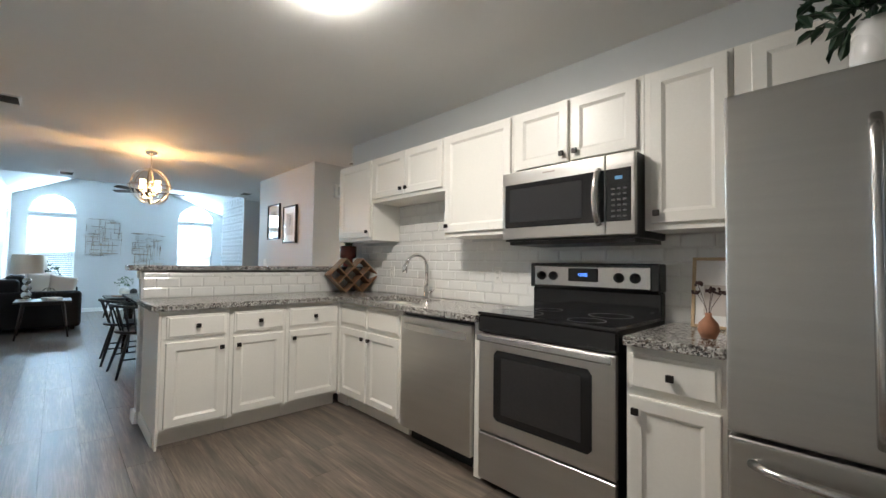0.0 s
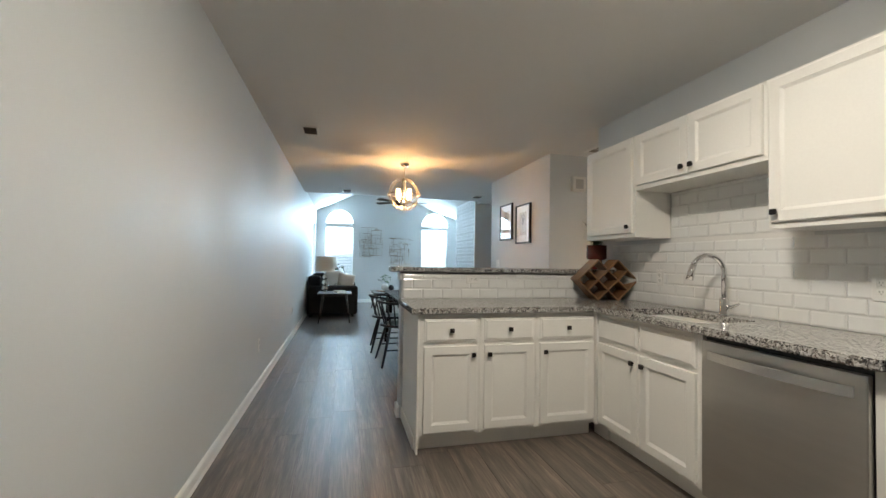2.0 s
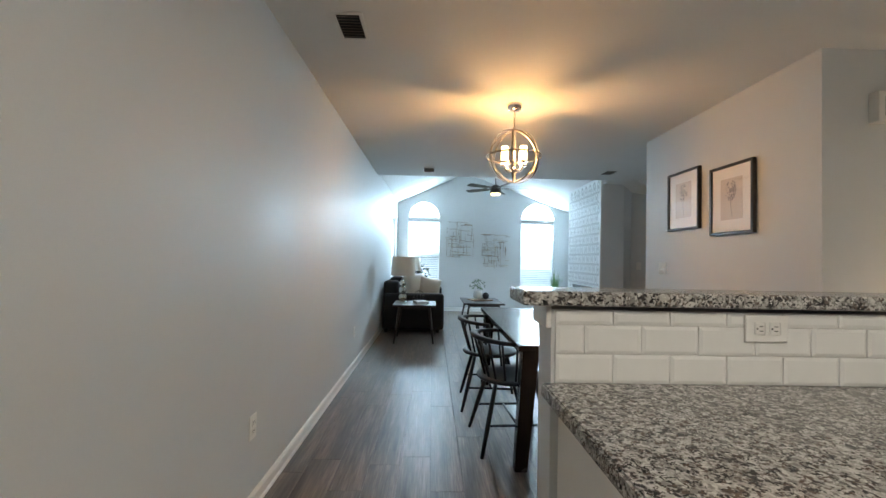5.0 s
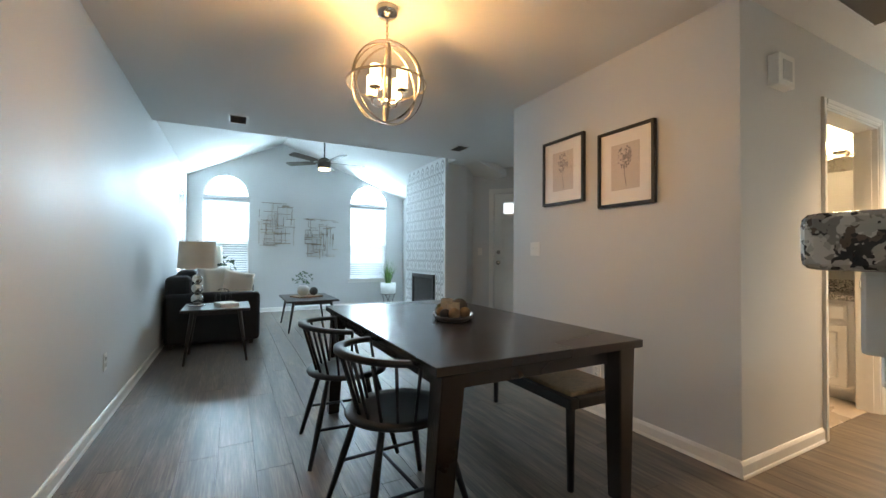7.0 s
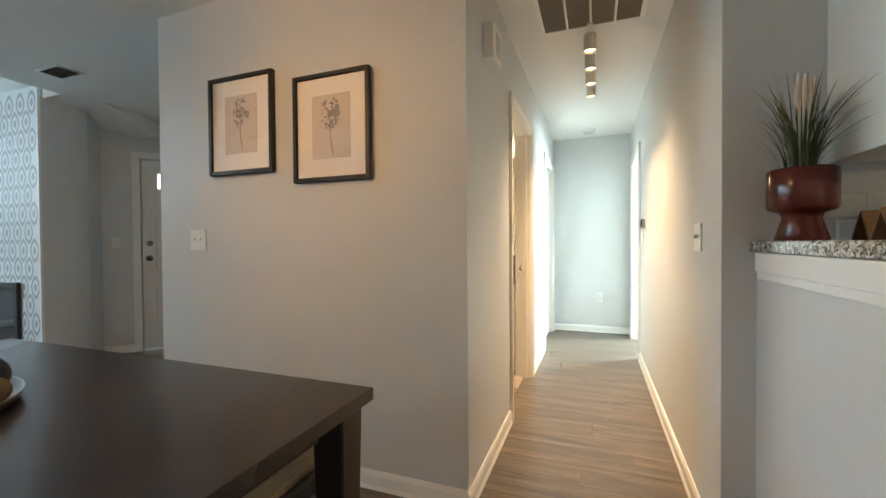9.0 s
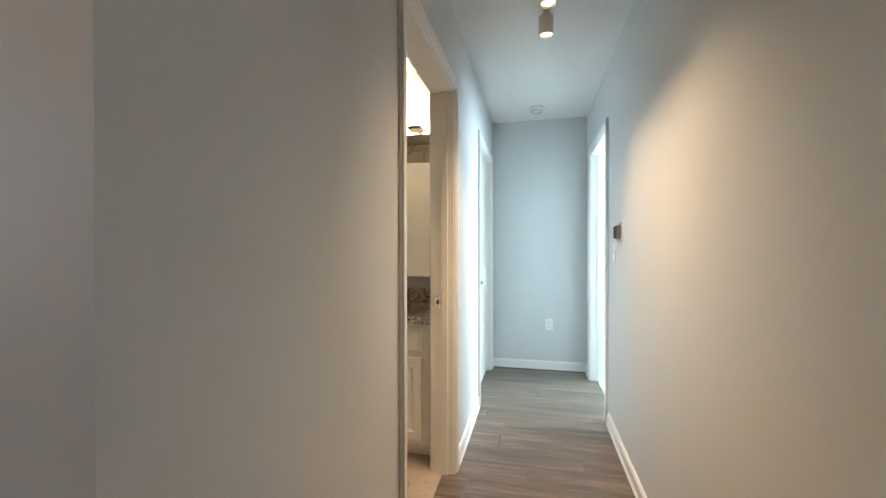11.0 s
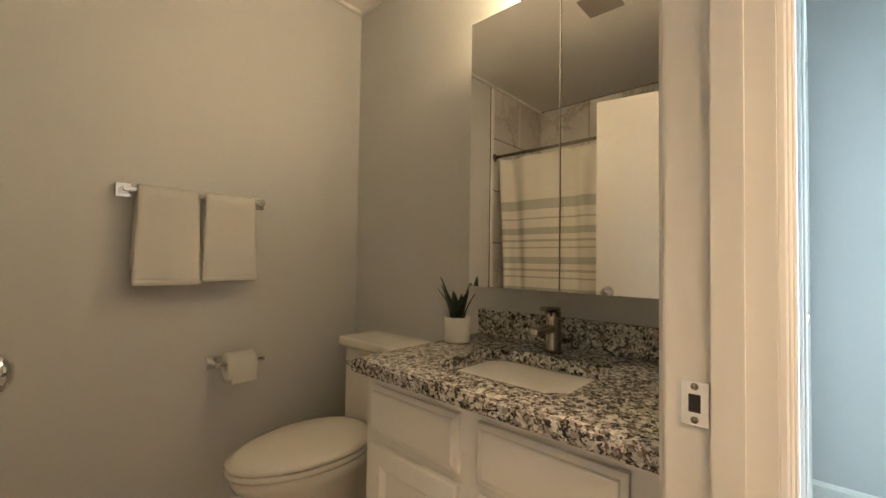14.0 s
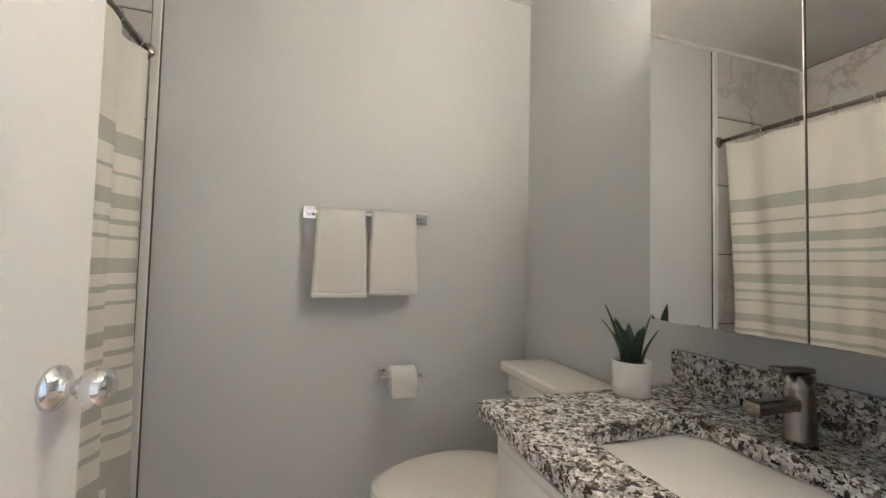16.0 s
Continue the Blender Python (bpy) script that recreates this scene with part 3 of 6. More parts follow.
def base(m, w, cols, what, d=0.595):
    ds, dr = [], []
    for a, b, k, kd in cols:
        ku = {"r": b - 0.03, "l": a + 0.03}[k]
        ds.append((a, b, 0.125, 0.653, ku, 0.598))
        dr.append((a, b, 0.678, 0.823, (a + b) / 2 if kd else None, 0.753))
    cabinet("base_cabinet", m, w, BH, d, ds, dr, 0.10, what, LOW)


base(east(2.595, 0, 2.44), 0.83, [(0.03, 0.40, "r", False), (0.425, 0.80, "l", False)], "cream white sink base cabinet with two doors", 0.578)
base(east(0.275, 0, 2.44), 0.345, [(0.015, 0.33, "l", True)], "cream white base cabinet with drawer beside the refrigerator", 0.578)
for x0, x1, k in ((1.21, 1.60, "r"), (1.602, 1.99, "l"), (1.992, 2.438, "l")):
    base(Matrix.Translation((x0, 2.62, 0)), x1 - x0, [(0.025, x1 - x0 - 0.02, k, True)], "cream white peninsula base cabinet with drawer", 0.588)
bm = BM()
box(bm, 1.195, 1.208, 2.615, 3.208, 0.0, BH, 0.002, 1)
box(bm, 1.185, 1.195, 2.68, 3.208, 0.003, 0.085, 0.003, 1)
e = thing("end_panel", Matrix.Translation((0, 0, 0)), "white end panel closing the peninsula", "panel")
part("panel", bm, CAB, e)
bm = BM()
box(bm, 2.44, KX, 1.066, 1.112, 0, BH)
e = thing("filler_panel", Matrix.Translation((0, 0, 0)), "narrow white panel between dishwasher and range", "panel")
part("panel", bm, CAB, e)

bm = BM()
box(bm, 2.425, 2.462, 2.585, 2.645, 0.10, BH, 0.002, 1)
box(bm, 2.49, 2.53, 2.55, 2.70, 0.0, 0.10)
e = thing("corner_post", Matrix.Translation((0, 0, 0)), "white filler post in the cabinet corner", "panel")
part("post", bm, CAB, e)

# Worktops.
SX0, SX1, SY0, SY1 = 2.47, 2.86, 1.82, 2.42
wt = thing("countertop", Matrix.Translation((2.4, 2.6, 0.856)), "speckled grey and white granite countertop with undermount sink", "countertop")
off = Matrix.Translation((-2.4, -2.6, -0.856))
bm = BM()
t = BM()
plate(t, [[(1.15, 2.575), (2.39, 2.575), (2.39, 1.066), (KX - 0.002, 1.066), (KX - 0.002, 3.208), (1.15, 3.208)],
          [(SX0, SY0 + 0.03), (SX0 + 0.03, SY0), (SX1 - 0.03, SY0), (SX1, SY0 + 0.03), (SX1, SY1 - 0.03), (SX1 - 0.03, SY1), (SX0 + 0.03, SY1), (SX0, SY1 - 0.03)]], 0.856, 0.894, 0.005)
merge(bm, t, off)
part("slab", bm, GRAN, wt)
bm = BM()
for a, b, c, d, z0, z1 in ((SX0 - 0.008, SX1 + 0.008, SY0 - 0.008, SY1 + 0.008, 0.70, 0.704), (SX0 - 0.008, SX0 - 0.002, SY0 - 0.008, SY1 + 0.008, 0.704, 0.856), (SX1 + 0.002, SX1 + 0.008, SY0 - 0.008, SY1 + 0.008, 0.704, 0.856),
                           (SX0 - 0.002, SX1 + 0.002, SY0 - 0.008, SY0 - 0.002, 0.704, 0.856), (SX0 - 0.002, SX1 + 0.002, SY1 + 0.002, SY1 + 0.008, 0.704, 0.856)):
    box(bm, a, b, c, d, z0, z1, m=off)
part("sink_bowl", bm, STEEL2, wt, "stainless steel sink bowl")
wt = thing("countertop", Matrix.Translation((2.4, 0.1, 0.856)), "short speckled granite countertop beside the refrigerator", "countertop")
bm = BM()
box(bm, -0.01, KX - 2.402, -0.175, 0.172, 0, 0.038, 0.005, 2)
part("slab", bm, GRAN, wt)
wt = thing("bar_top", Matrix.Translation((1.09, 3.17, 1.085)), "speckled granite breakfast bar top on the half wall", "countertop")
bm = BM()
box(bm, 0, 1.925, 0, 0.185, 0.012, 0.05, 0.009, 3)
part("slab", bm, GRAN, wt)
bm = BM()
box(bm, 0.085, 1.9, 0.161, 0.176, -0.05, 0.011, 0.004, 2)
box(bm, 0.085, 1.9, 0.161, 0.169, -0.075, -0.05, 0.002, 1)
box(bm, 0.070, 0.0845, 0.036, 0.176, -0.05, 0.011, 0.004, 2)
part("moulding", bm, TRIM, wt, "white moulding under the bar top")

# Faucet.
fa = thing("kitchen_faucet", Matrix.Translation((2.93, 2.08, 0.894)), "chrome gooseneck pull-down faucet behind the sink", "faucet")
bm = BM()
lathe(bm, [(0, 0), (0.03, 0), (0.03, 0.006), (0.025, 0.012), (0.025, 0.09), (0.016, 0.105), (0, 0.105)], seg=20)
part("body", bm, CHROME, fa)
bm = BM()
arc = [(0, 0, 0.09), (0, 0, 0.25)] + [(-0.085 + 0.085 * math.cos(a), 0.03 * (1 - math.cos(a)), 0.25 + 0.10 * math.sin(a)) for a in [math.pi * k / 14 for k in range(1, 13)]]
tube(bm, arc, 0.0145, 14)
part("spout", bm, CHROME, fa)
bm = BM()
e0 = Vector(arc[-1])
tube(bm, [e0, e0 + Vector((-0.012, 0.004, -0.04)), e0 + Vector((-0.024, 0.006, -0.09))], [0.016, 0.019, 0.021], 14)
part("spray_head", bm, CHROME, fa)
bm = BM()
tube(bm, [(0, -0.015, 0.05), (0.0, -0.045, 0.052), (-0.01, -0.10, 0.075)], [0.012, 0.011, 0.006], 10)
part("lever", bm, CHROME, fa)

# Dishwasher.
dw = thing("dishwasher", east(1.753, 0, 2.445), "stainless steel dishwasher with a bowed handle", "dishwasher")
bm = BM()
box(bm, 0.003, 0.635, 0, 0.57, 0.09, 0.85)
box(bm, 0.02, 0.62, 0.06, 0.5, 0.0, 0.09)
part("body", bm, BLACK, dw)
bm = BM()
box(bm, 0.003, 0.635, -0.03, 0.0, 0.10, 0.83, 0.006, 3)
part("door", bm, STEEL, dw)
bm = BM()
bow = [(0.035 + 0.565 * k / 14, -0.032 - 0.03 * math.sin(math.pi * k / 14) ** 0.6, 0.765 - 0.0 * k) for k in range(15)]
for (xa, ya, za), (xb, yb, zb) in zip(bow, bow[1:]):
    v = [bm.verts.new(p) for p in ((xa, ya, za - 0.02), (xb, yb, zb - 0.02), (xb, yb, zb + 0.02), (xa, ya, za + 0.02), (xa, ya + 0.008, za - 0.02), (xb, yb + 0.008, zb - 0.02), (xb, yb + 0.008, zb + 0.02), (xa, ya + 0.008, za + 0.02))]
    for q in ((0, 1, 2, 3), (7, 6, 5, 4), (3, 2, 6, 7), (4, 5, 1, 0)):
        bm.faces.new([v[k] for k in q])
bmesh.ops.remove_doubles(bm, verts=bm.verts, dist=0.0001)
part("handle", bm, STEEL2, dw)

# Range.
rg = thing("range", east(1.06, 0, 2.44), "freestanding stainless electric range with black glass cooktop", "range")
bm = BM()
box(bm, 0.004, 0.752, 0.0, 0.57, 0.02, 0.90)
part("body", bm, BLACK, rg)
bm = BM()
box(bm, 0.004, 0.752, -0.03, 0.0, 0.285, 0.80, 0.008, 3)
od = part("oven_door", bm, STEEL, rg)
bm = BM()
fr = [(0.13 + 0.03 * 0, 0.36), (0.63, 0.36), (0.65, 0.38), (0.65, 0.70), (0.63, 0.725), (0.13, 0.725), (0.11, 0.70), (0.11, 0.38)]
outline(bm, [fr], -0.033, -0.029)
part("window", bm, BLACKG, od, "dark oven window")
bm = BM()
outline(bm, [[(0.16, 0.40), (0.60, 0.40), (0.60, 0.69), (0.16, 0.69)]], -0.0345, -0.0325)
part("inner_glass", bm, OVENG, od)
bm = BM()
box(bm, 0.01, 0.746, -0.062, -0.045, 0.765, 0.80, 0.007, 3)
for u in (0.03, 0.70):
    box(bm, u, u + 0.025, -0.047, -0.028, 0.77, 0.795, 0.002, 1)
part("oven_handle", bm, STEEL2, rg)
bm = BM()
box(bm, 0.004, 0.752, -0.03, 0.0, 0.03, 0.275, 0.008, 3)
part("storage_drawer", bm, STEEL, rg)
bm = BM()
box(bm, 0.0, 0.756, -0.035, 0.0, 0.81, 0.90, 0.012, 3)
part("front_lip", bm, BLACKG, rg)
bm = BM()
box(bm, 0.0, 0.756, -0.038, 0.50, 0.90, 0.918, 0.006, 2)
part("cooktop", bm, BLACKG, rg, "black glass cooktop")
for u, y, r in ((0.2, 0.1, 0.105), (0.56, 0.1, 0.085), (0.2, 0.36, 0.075), (0.56, 0.36, 0.105)):
    bm = BM()
    lathe(bm, [(r - 0.004, 0.9185), (r, 0.9187), (r + 0.004, 0.9185)], u, y, 40)
    part("burner_ring", bm, MARK, rg)
bm = BM()
box(bm, 0.0, 0.756, 0.50, 0.575, 0.90, 1.04, 0.01, 2)
box(bm, -0.004, 0.76, 0.47, 0.575, 1.04, 1.19, 0.012, 3)
part("backguard", bm, BLACKG, rg)
bm = BM()
box(bm, 0.035, 0.72, 0.462, 0.472, 1.052, 1.172, 0.006, 2)
cp = part("control_panel", bm, STEEL2, rg, "brushed steel control panel")
bm = BM()
box(bm, 0.265, 0.445, 0.457, 0.464, 1.085, 1.16, 0.004, 1)
disp = part("display", bm, BLACKG, cp)
txt = bpy.data.curves.new("clock", "FONT")
txt.body, txt.size, txt.align_x = "12:20", 0.027, "CENTER"
tmp_ob = bpy.data.objects.new("clock_text", txt)
clock_me = bpy.data.meshes.new_from_object(tmp_ob)
bpy.data.objects.remove(tmp_ob)
clock_me.materials.append(LEDB)
ck = new("clock_digits", clock_me)
ck.parent = disp
ck.matrix_basis = pose(0.355, 0.4555, 1.115, 90, 0, 0)
for u in (0.085, 0.165, 0.56, 0.645):
    bm = BM()
    lathe(bm, [(0.027, 0), (0.027, 0.006), (0.021, 0.008), (0.019, 0.026), (0, 0.028)], seg=20, m=Matrix.Translation((u, 0.462, 1.112)) @ Matrix.Rotation(radians(90), 4, "X"))
    box(bm, u - 0.004, u + 0.004, 0.428, 0.44, 1.094, 1.13, 0.002, 1)
    part("control_knob", bm, BLACK, cp)

# Microwave.
mw = thing("microwave", east(1.058, 1.31, 2.64), "stainless over-the-range microwave with black glass door", "microwave")
bm = BM()
box(bm, 0.0, 0.755, 0.0, 0.376, 0.0, 0.398, 0.004, 1)
box(bm, 0.02, 0.735, 0.02, 0.37, -0.02, 0.0)
part("body", bm, BLACK, mw)
bm = BM()
box(bm, 0.0, 0.615, -0.03, 0.0, 0.012, 0.396, 0.006, 2)
md = part("door", bm, STEEL, mw)
bm = BM()
box(bm, 0.022, 0.612, -0.034, -0.028, 0.075, 0.325, 0.003, 1)
part("window", bm, BLACKG, md)
bm = BM()
box(bm, 0.055, 0.50, -0.0355, -0.033, 0.105, 0.295, 0.002, 1)
part("inner_window", bm, OVENG, md)
bm = BM()
box(bm, 0.617, 0.755, -0.03, 0.0, 0.012, 0.396, 0.006, 2)
mc = part("control_panel", bm, STEEL, mw)
bm = BM()
box(bm, 0.62, 0.738, -0.034, -0.028, 0.075, 0.325, 0.003, 1)
mk = part("keypad", bm, BLACKG, mc)
bm = BM()
box(bm, 0.665, 0.70, -0.036, -0.033, 0.272, 0.288)
part("display", bm, SCREEN, mk)
bm = BM()
for r in range(6):
    for k in range(3):
        box(bm, 0.648 + 0.027 * k, 0.664 + 0.027 * k, -0.0352, -0.0338, 0.095 + 0.026 * r, 0.103 + 0.026 * r)
tagged(part("key_marks", bm, MARK, mk), kind="stuff")
bm = BM()
tube(bm, [(0.585, -0.03 - 0.045 * math.sin(math.pi * k / 12) ** 0.5, 0.065 + 0.265 * k / 12) for k in range(13)], [0.014 + 0.004 * math.sin(math.pi * k / 12) for k in range(13)], 10)
part("handle", bm, STEEL2, md)
bm = BM()
box(bm, 0.27, 0.345, -0.0312, -0.0298, 0.362, 0.370)
part("maker_mark", bm, GREYV, md)

# Refrigerator.
rf = thing("refrigerator", east(-0.105, 0, 2.33), "stainless french-door refrigerator with a bottom freezer drawer", "refrigerator")
bm = BM()
box(bm, 0.005, 0.755, 0.0, 0.66, 0.02, 1.70, 0.004, 1)
part("body", bm, GREYV, rf)
for a, b in ((0.0, 0.377), (0.383, 0.76)):
    bm = BM()
    box(bm, a, b, -0.07, -0.004, 0.665, 1.725, 0.012, 3)
    d = part("door", bm, STEEL, rf)
    hx = 0.335 if a == 0 else 0.425
    bm = BM()
    tube(bm, [(hx, -0.07 - 0.06 * math.sin(math.pi * k / 16) ** 0.4, 0.72 + 0.86 * k / 16) for k in range(17)], 0.014, 10)
    part("handle", bm, STEEL2, d)
bm = BM()
box(bm, 0.0, 0.76, -0.07, -0.004, 0.06, 0.652, 0.012, 3)
d = part("freezer_drawer", bm, STEEL, rf)
bm = BM()
tube(bm, [(0.06 + 0.64 * k / 16, -0.07 - 0.06 * math.sin(math.pi * k / 16) ** 0.4, 0.585) for k in range(17)], 0.014, 10)
part("handle", bm, STEEL2, d)


# Leafy plant in a white vase on the refrigerator.
def leafy(bm, n, h, r, size, rng, base_z=0.0):
    for k in range(n):
        a, e = rng.random() * 6.283, rng.random()
        p = Vector((math.cos(a) * r * e, math.sin(a) * r * e, base_z + h * (0.35 + 0.65 * rng.random()) * (1 - 0.3 * e)))
        q = Euler((rng.uniform(-1, 1), rng.uniform(-1, 1), a)).to_matrix()
        pts = [(0, 0, 0), (size * 0.3, size * 0.28, 0.004), (size * 0.7, size * 0.22, 0.006), (size, 0, -0.004), (size * 0.7, -size * 0.22, 0.006), (size * 0.3, -size * 0.28, 0.004)]
        vs = [bm.verts.new(p + q @ Vector(c)) for c in pts]
        bm.faces.new((vs[0], vs[1], vs[2], vs[3]))
        bm.faces.new((vs[0], vs[3], vs[4], vs[5]))


fp = thing("potted_plant", Matrix.Translation((2.42, -0.46, 1.726)), "bushy green plant in a white vase on the refrigerator", "plant")
bm = BM()
lathe(bm, [(0, 0), (0.05, 0), (0.07, 0.06), (0.065, 0.14), (0.05, 0.17), (0.045, 0.17), (0.06, 0.1), (0, 0.02)], seg=24)
part("vase", bm, POTWHITE, fp)
bm = BM()
leafy(bm, 170, 0.22, 0.17, 0.06, random.Random(1), 0.12)
part("leaves", bm, LEAFD, fp)

# Framed print and bud vase on the short worktop.
pf = thing("photo_frame", Matrix.Translation((2.90, 0.06, 0.8945)) @ Matrix.Rotation(radians(-90), 4, "Z") @ Matrix.Rotation(radians(-8), 4, "X"), "pale oak photo frame leaning on the tile", "picture frame")
bm = BM()
for a, b, c, d in ((-0.10, -0.085, 0, 0.33), (0.085, 0.10, 0, 0.33), (-0.085, 0.085, 0, 0.015), (-0.085, 0.085, 0.315, 0.33)):
    box(bm, a, b, -0.01, 0.01, c, d, 0.002, 1)
part("frame", bm, PALEW, pf)
bm = BM()
box(bm, -0.085, 0.085, -0.002, 0.004, 0.015, 0.315)
part("mat_board", bm, PAPERM, pf)
bm = BM()
box(bm, -0.05, 0.05, -0.004, -0.002, 0.06, 0.20)
part("print", bm, PRINT, pf)
bv = thing("bud_vase", Matrix.Translation((2.60, 0.02, 0.8945)), "small terracotta bud vase with dark dried flowers", "vase")
bm = BM()
lathe(bm, [(0, 0), (0.025, 0), (0.038, 0.03), (0.034, 0.06), (0.012, 0.085), (0.012, 0.10), (0.006, 0.10), (0.006, 0.06), (0, 0.05)], seg=20)
part("vase", bm, TERRA, bv)
bm = BM()
rr = random.Random(3)
for k in range(5):
    a, h = k * 1.26, 0.17 + 0.05 * rr.random()
    tip = (0.045 * math.cos(a), 0.045 * math.sin(a), h)
    tube(bm, [(0, 0, 0.06), (0.01 * math.cos(a), 0.01 * math.sin(a), 0.12), tip], 0.0012, 5)
    for j in range(12):
        ball(bm, (tip[0] + rr.uniform(-0.018, 0.018), tip[1] + rr.uniform(-0.018, 0.018), tip[2] + rr.uniform(-0.004, 0.008)), 0.005, 6)
part("flowers", bm, DRIED, bv)

# Wine rack of rotated square cells.
wr = thing("wine_rack", Matrix.Translation((2.81, 3.05, 0.8945)) @ Matrix.Rotation(radians(-12), 4, "Z"), "acacia lattice wine rack of diamond cells on the counter", "wine rack")
s = 0.112
R45 = Matrix.Translation((0, 0, -s * math.sqrt(2) / 2 + 0.002)) @ Matrix.Rotation(radians(-45), 4, "Y")
walls_done = set()
for i in range(3):
    for j in range(3):
        if (i, j) in ((0, 0), (2, 2)):
            continue
        for key in (("h", i, j), ("h", i, j + 1), ("v", i, j), ("v", i + 1, j)):
            if key in walls_done:
                continue
            walls_done.add(key)
            k, a, b = key
            bm = BM()
            if k == "h":
                box(bm, a * s + 0.0045, a * s + s - 0.0045, -0.09, 0.09, b * s - 0.005, b * s + 0.005, 0.0015, 1, m=R45)
            else:
                box(bm, a * s - 0.005, a * s + 0.005, -0.0895, 0.0895, b * s - 0.0045, b * s + s + 0.0045, 0.0015, 1, m=R45)
            part("slat", bm, BAMBOO, wr)

# Grass plant in an oxblood footed pot on the bar.
gp = thing("grass_plant", Matrix.Translation((2.89, 3.262, 1.135)), "grass plant with pale plumes in a glazed oxblood pot", "plant")
bm = BM()
lathe(bm, [(0, 0), (0.064, 0), (0.064, 0.006), (0.046, 0.066), (0.052, 0.08), (0.078, 0.088), (0.084, 0.098), (0.084, 0.205), (0.081, 0.209), (0.077, 0.205), (0.076, 0.17), (0, 0.17)], seg=32)
part("pot", bm, POTRED, gp)
bm = BM()
rr = random.Random(8)
for k in range(120):
    a, L, lean = rr.random() * 6.283, rr.uniform(0.14, 0.38), rr.uniform(0.1, 1.0)
    d = Vector((math.cos(a), math.sin(a), 0))
    side = Vector((-d.y, d.x, 0)) * 0.0028
    b0 = d * rr.uniform(0, 0.045) + Vector((0, 0, 0.17))
    prev = None
    for q in range(7):
        f = q / 6
        p = b0 + d * (lean * 0.16 * f * f) + Vector((0, 0, L * (f - 0.35 * lean * f * f)))
        w = side * (1 - f) ** 0.6 + side * 0.08
        cur = (bm.verts.new(p - w), bm.verts.new(p + w))
        if prev:
            bm.faces.new((prev[0], prev[1], cur[1], cur[0]))
        prev = cur
tagged(part("grass", bm, GRASSP, gp), kind="stuff")
for k in range(7):
    bm = BM()
    a = rr.random() * 6.283
    x, y, h = 0.05 * math.cos(a), 0.04 * math.sin(a), 0.33 + 0.06 * rr.random()
    tube(bm, [(0.3 * x, 0.3 * y, 0.14), (x, y, h), (1.1 * x, 1.1 * y, h + 0.025), (1.25 * x, 1.25 * y, h + 0.105)], [0.001, 0.003, 0.013, 0.001], 7)
    part("plume", bm, PLUME, gp)

# Kitchen ceiling dome.
kl = thing("ceiling_light", Matrix.Translation((1.535, 1.22, 2.44)), "round frosted flush ceiling light, switched on", "lamp")
bm = BM()
lathe(bm, [(0, -0.001), (0.19, -0.001), (0.195, -0.013), (0.185, -0.02), (0, -0.02)], seg=40)
part("rim", bm, CHROME, kl)
bm = BM()
lathe(bm, [(0.182, -0.02), (0.172, -0.034), (0.14, -0.047), (0.08, -0.055), (0, -0.058)], seg=40)
part("diffuser", bm, GLOWK, kl, "glowing frosted glass dome")


# Plates on walls.
def wall_plate(name, m, label, kind):
    """A cover plate facing -y of its own frame."""
    o = thing(name, m, label, "outlet" if kind == "outlet" else "light switch")
    w = 0.116 if kind == "double" else 0.07
    bm = BM()
    box(bm, -w / 2, w / 2, -0.006, 0, -0.057, 0.057, 0.0025, 2)
    p = part("cover_plate", bm, PLATE, o)
    if kind == "outlet":
        for z in (-0.02, 0.02):
            bm = BM()
            box(bm, -0.016, 0.016, -0.0085, -0.005, z - 0.014, z + 0.014, 0.004, 2)
            r = part("socket", bm, PLATE, p)
        bm = BM()
        for z in (-0.02, 0.02):
            for u in (-0.007, 0.005):
                box(bm, u, u + 0.002, -0.0092, -0.0083, z - 0.002, z + 0.008)
            box(bm, -0.002, 0.002, -0.0092, -0.0083, z - 0.010, z - 0.006)
        tagged(part("slots", bm, SLOT, p), kind="stuff")
    else:
        for u in ((-0.023, 0.023) if kind == "double" else (0,)):
            bm = BM()
            box(bm, u - 0.005, u + 0.005, -0.014, -0.005, -0.004, 0.012, 0.002, 1)
            part("toggle", bm, PLATE, p)
    return o


def faces(x, y, z, deg):
    return pose(x, y, z, 0, 0, deg)


wall_plate("outlet", faces(KX - 0.012, 1.40, 1.10, -90), "white outlet on the subway tile", "outlet")
wall_plate("outlet", faces(KX - 0.012, 2.66, 1.09, -90), "white outlet on the tile beside the wine rack", "outlet")
wall_plate("outlet", pose(1.74, 3.197, 1.045, 0, 90, 0), "white outlet set sideways in the bar tile", "outlet")
for y in (4.10, 6.57):
    wall_plate("outlet", faces(0.021, y, 0.40, 90), "white outlet low on the long grey wall", "outlet")
wall_plate("light_switch", faces(KX - 0.001, 5.89, 1.16, -90), "white double light switch below the prints", "double")
wall_plate("outlet", faces(KX - 0.001, 5.24, 0.30, -90), "white outlet low on the picture wall", "outlet")
wall_plate("light_switch", faces(3.34, HS + 0.001, 1.15, 180), "white double light switch in the hall", "double")
wall_plate("light_switch", faces(5.40, HS + 0.001, 1.165, 180), "white light switch below the thermostat", "single")
wall_plate("outlet", faces(HE - 0.001, 3.78, 0.44, -90), "white outlet low on the hall end wall", "outlet")



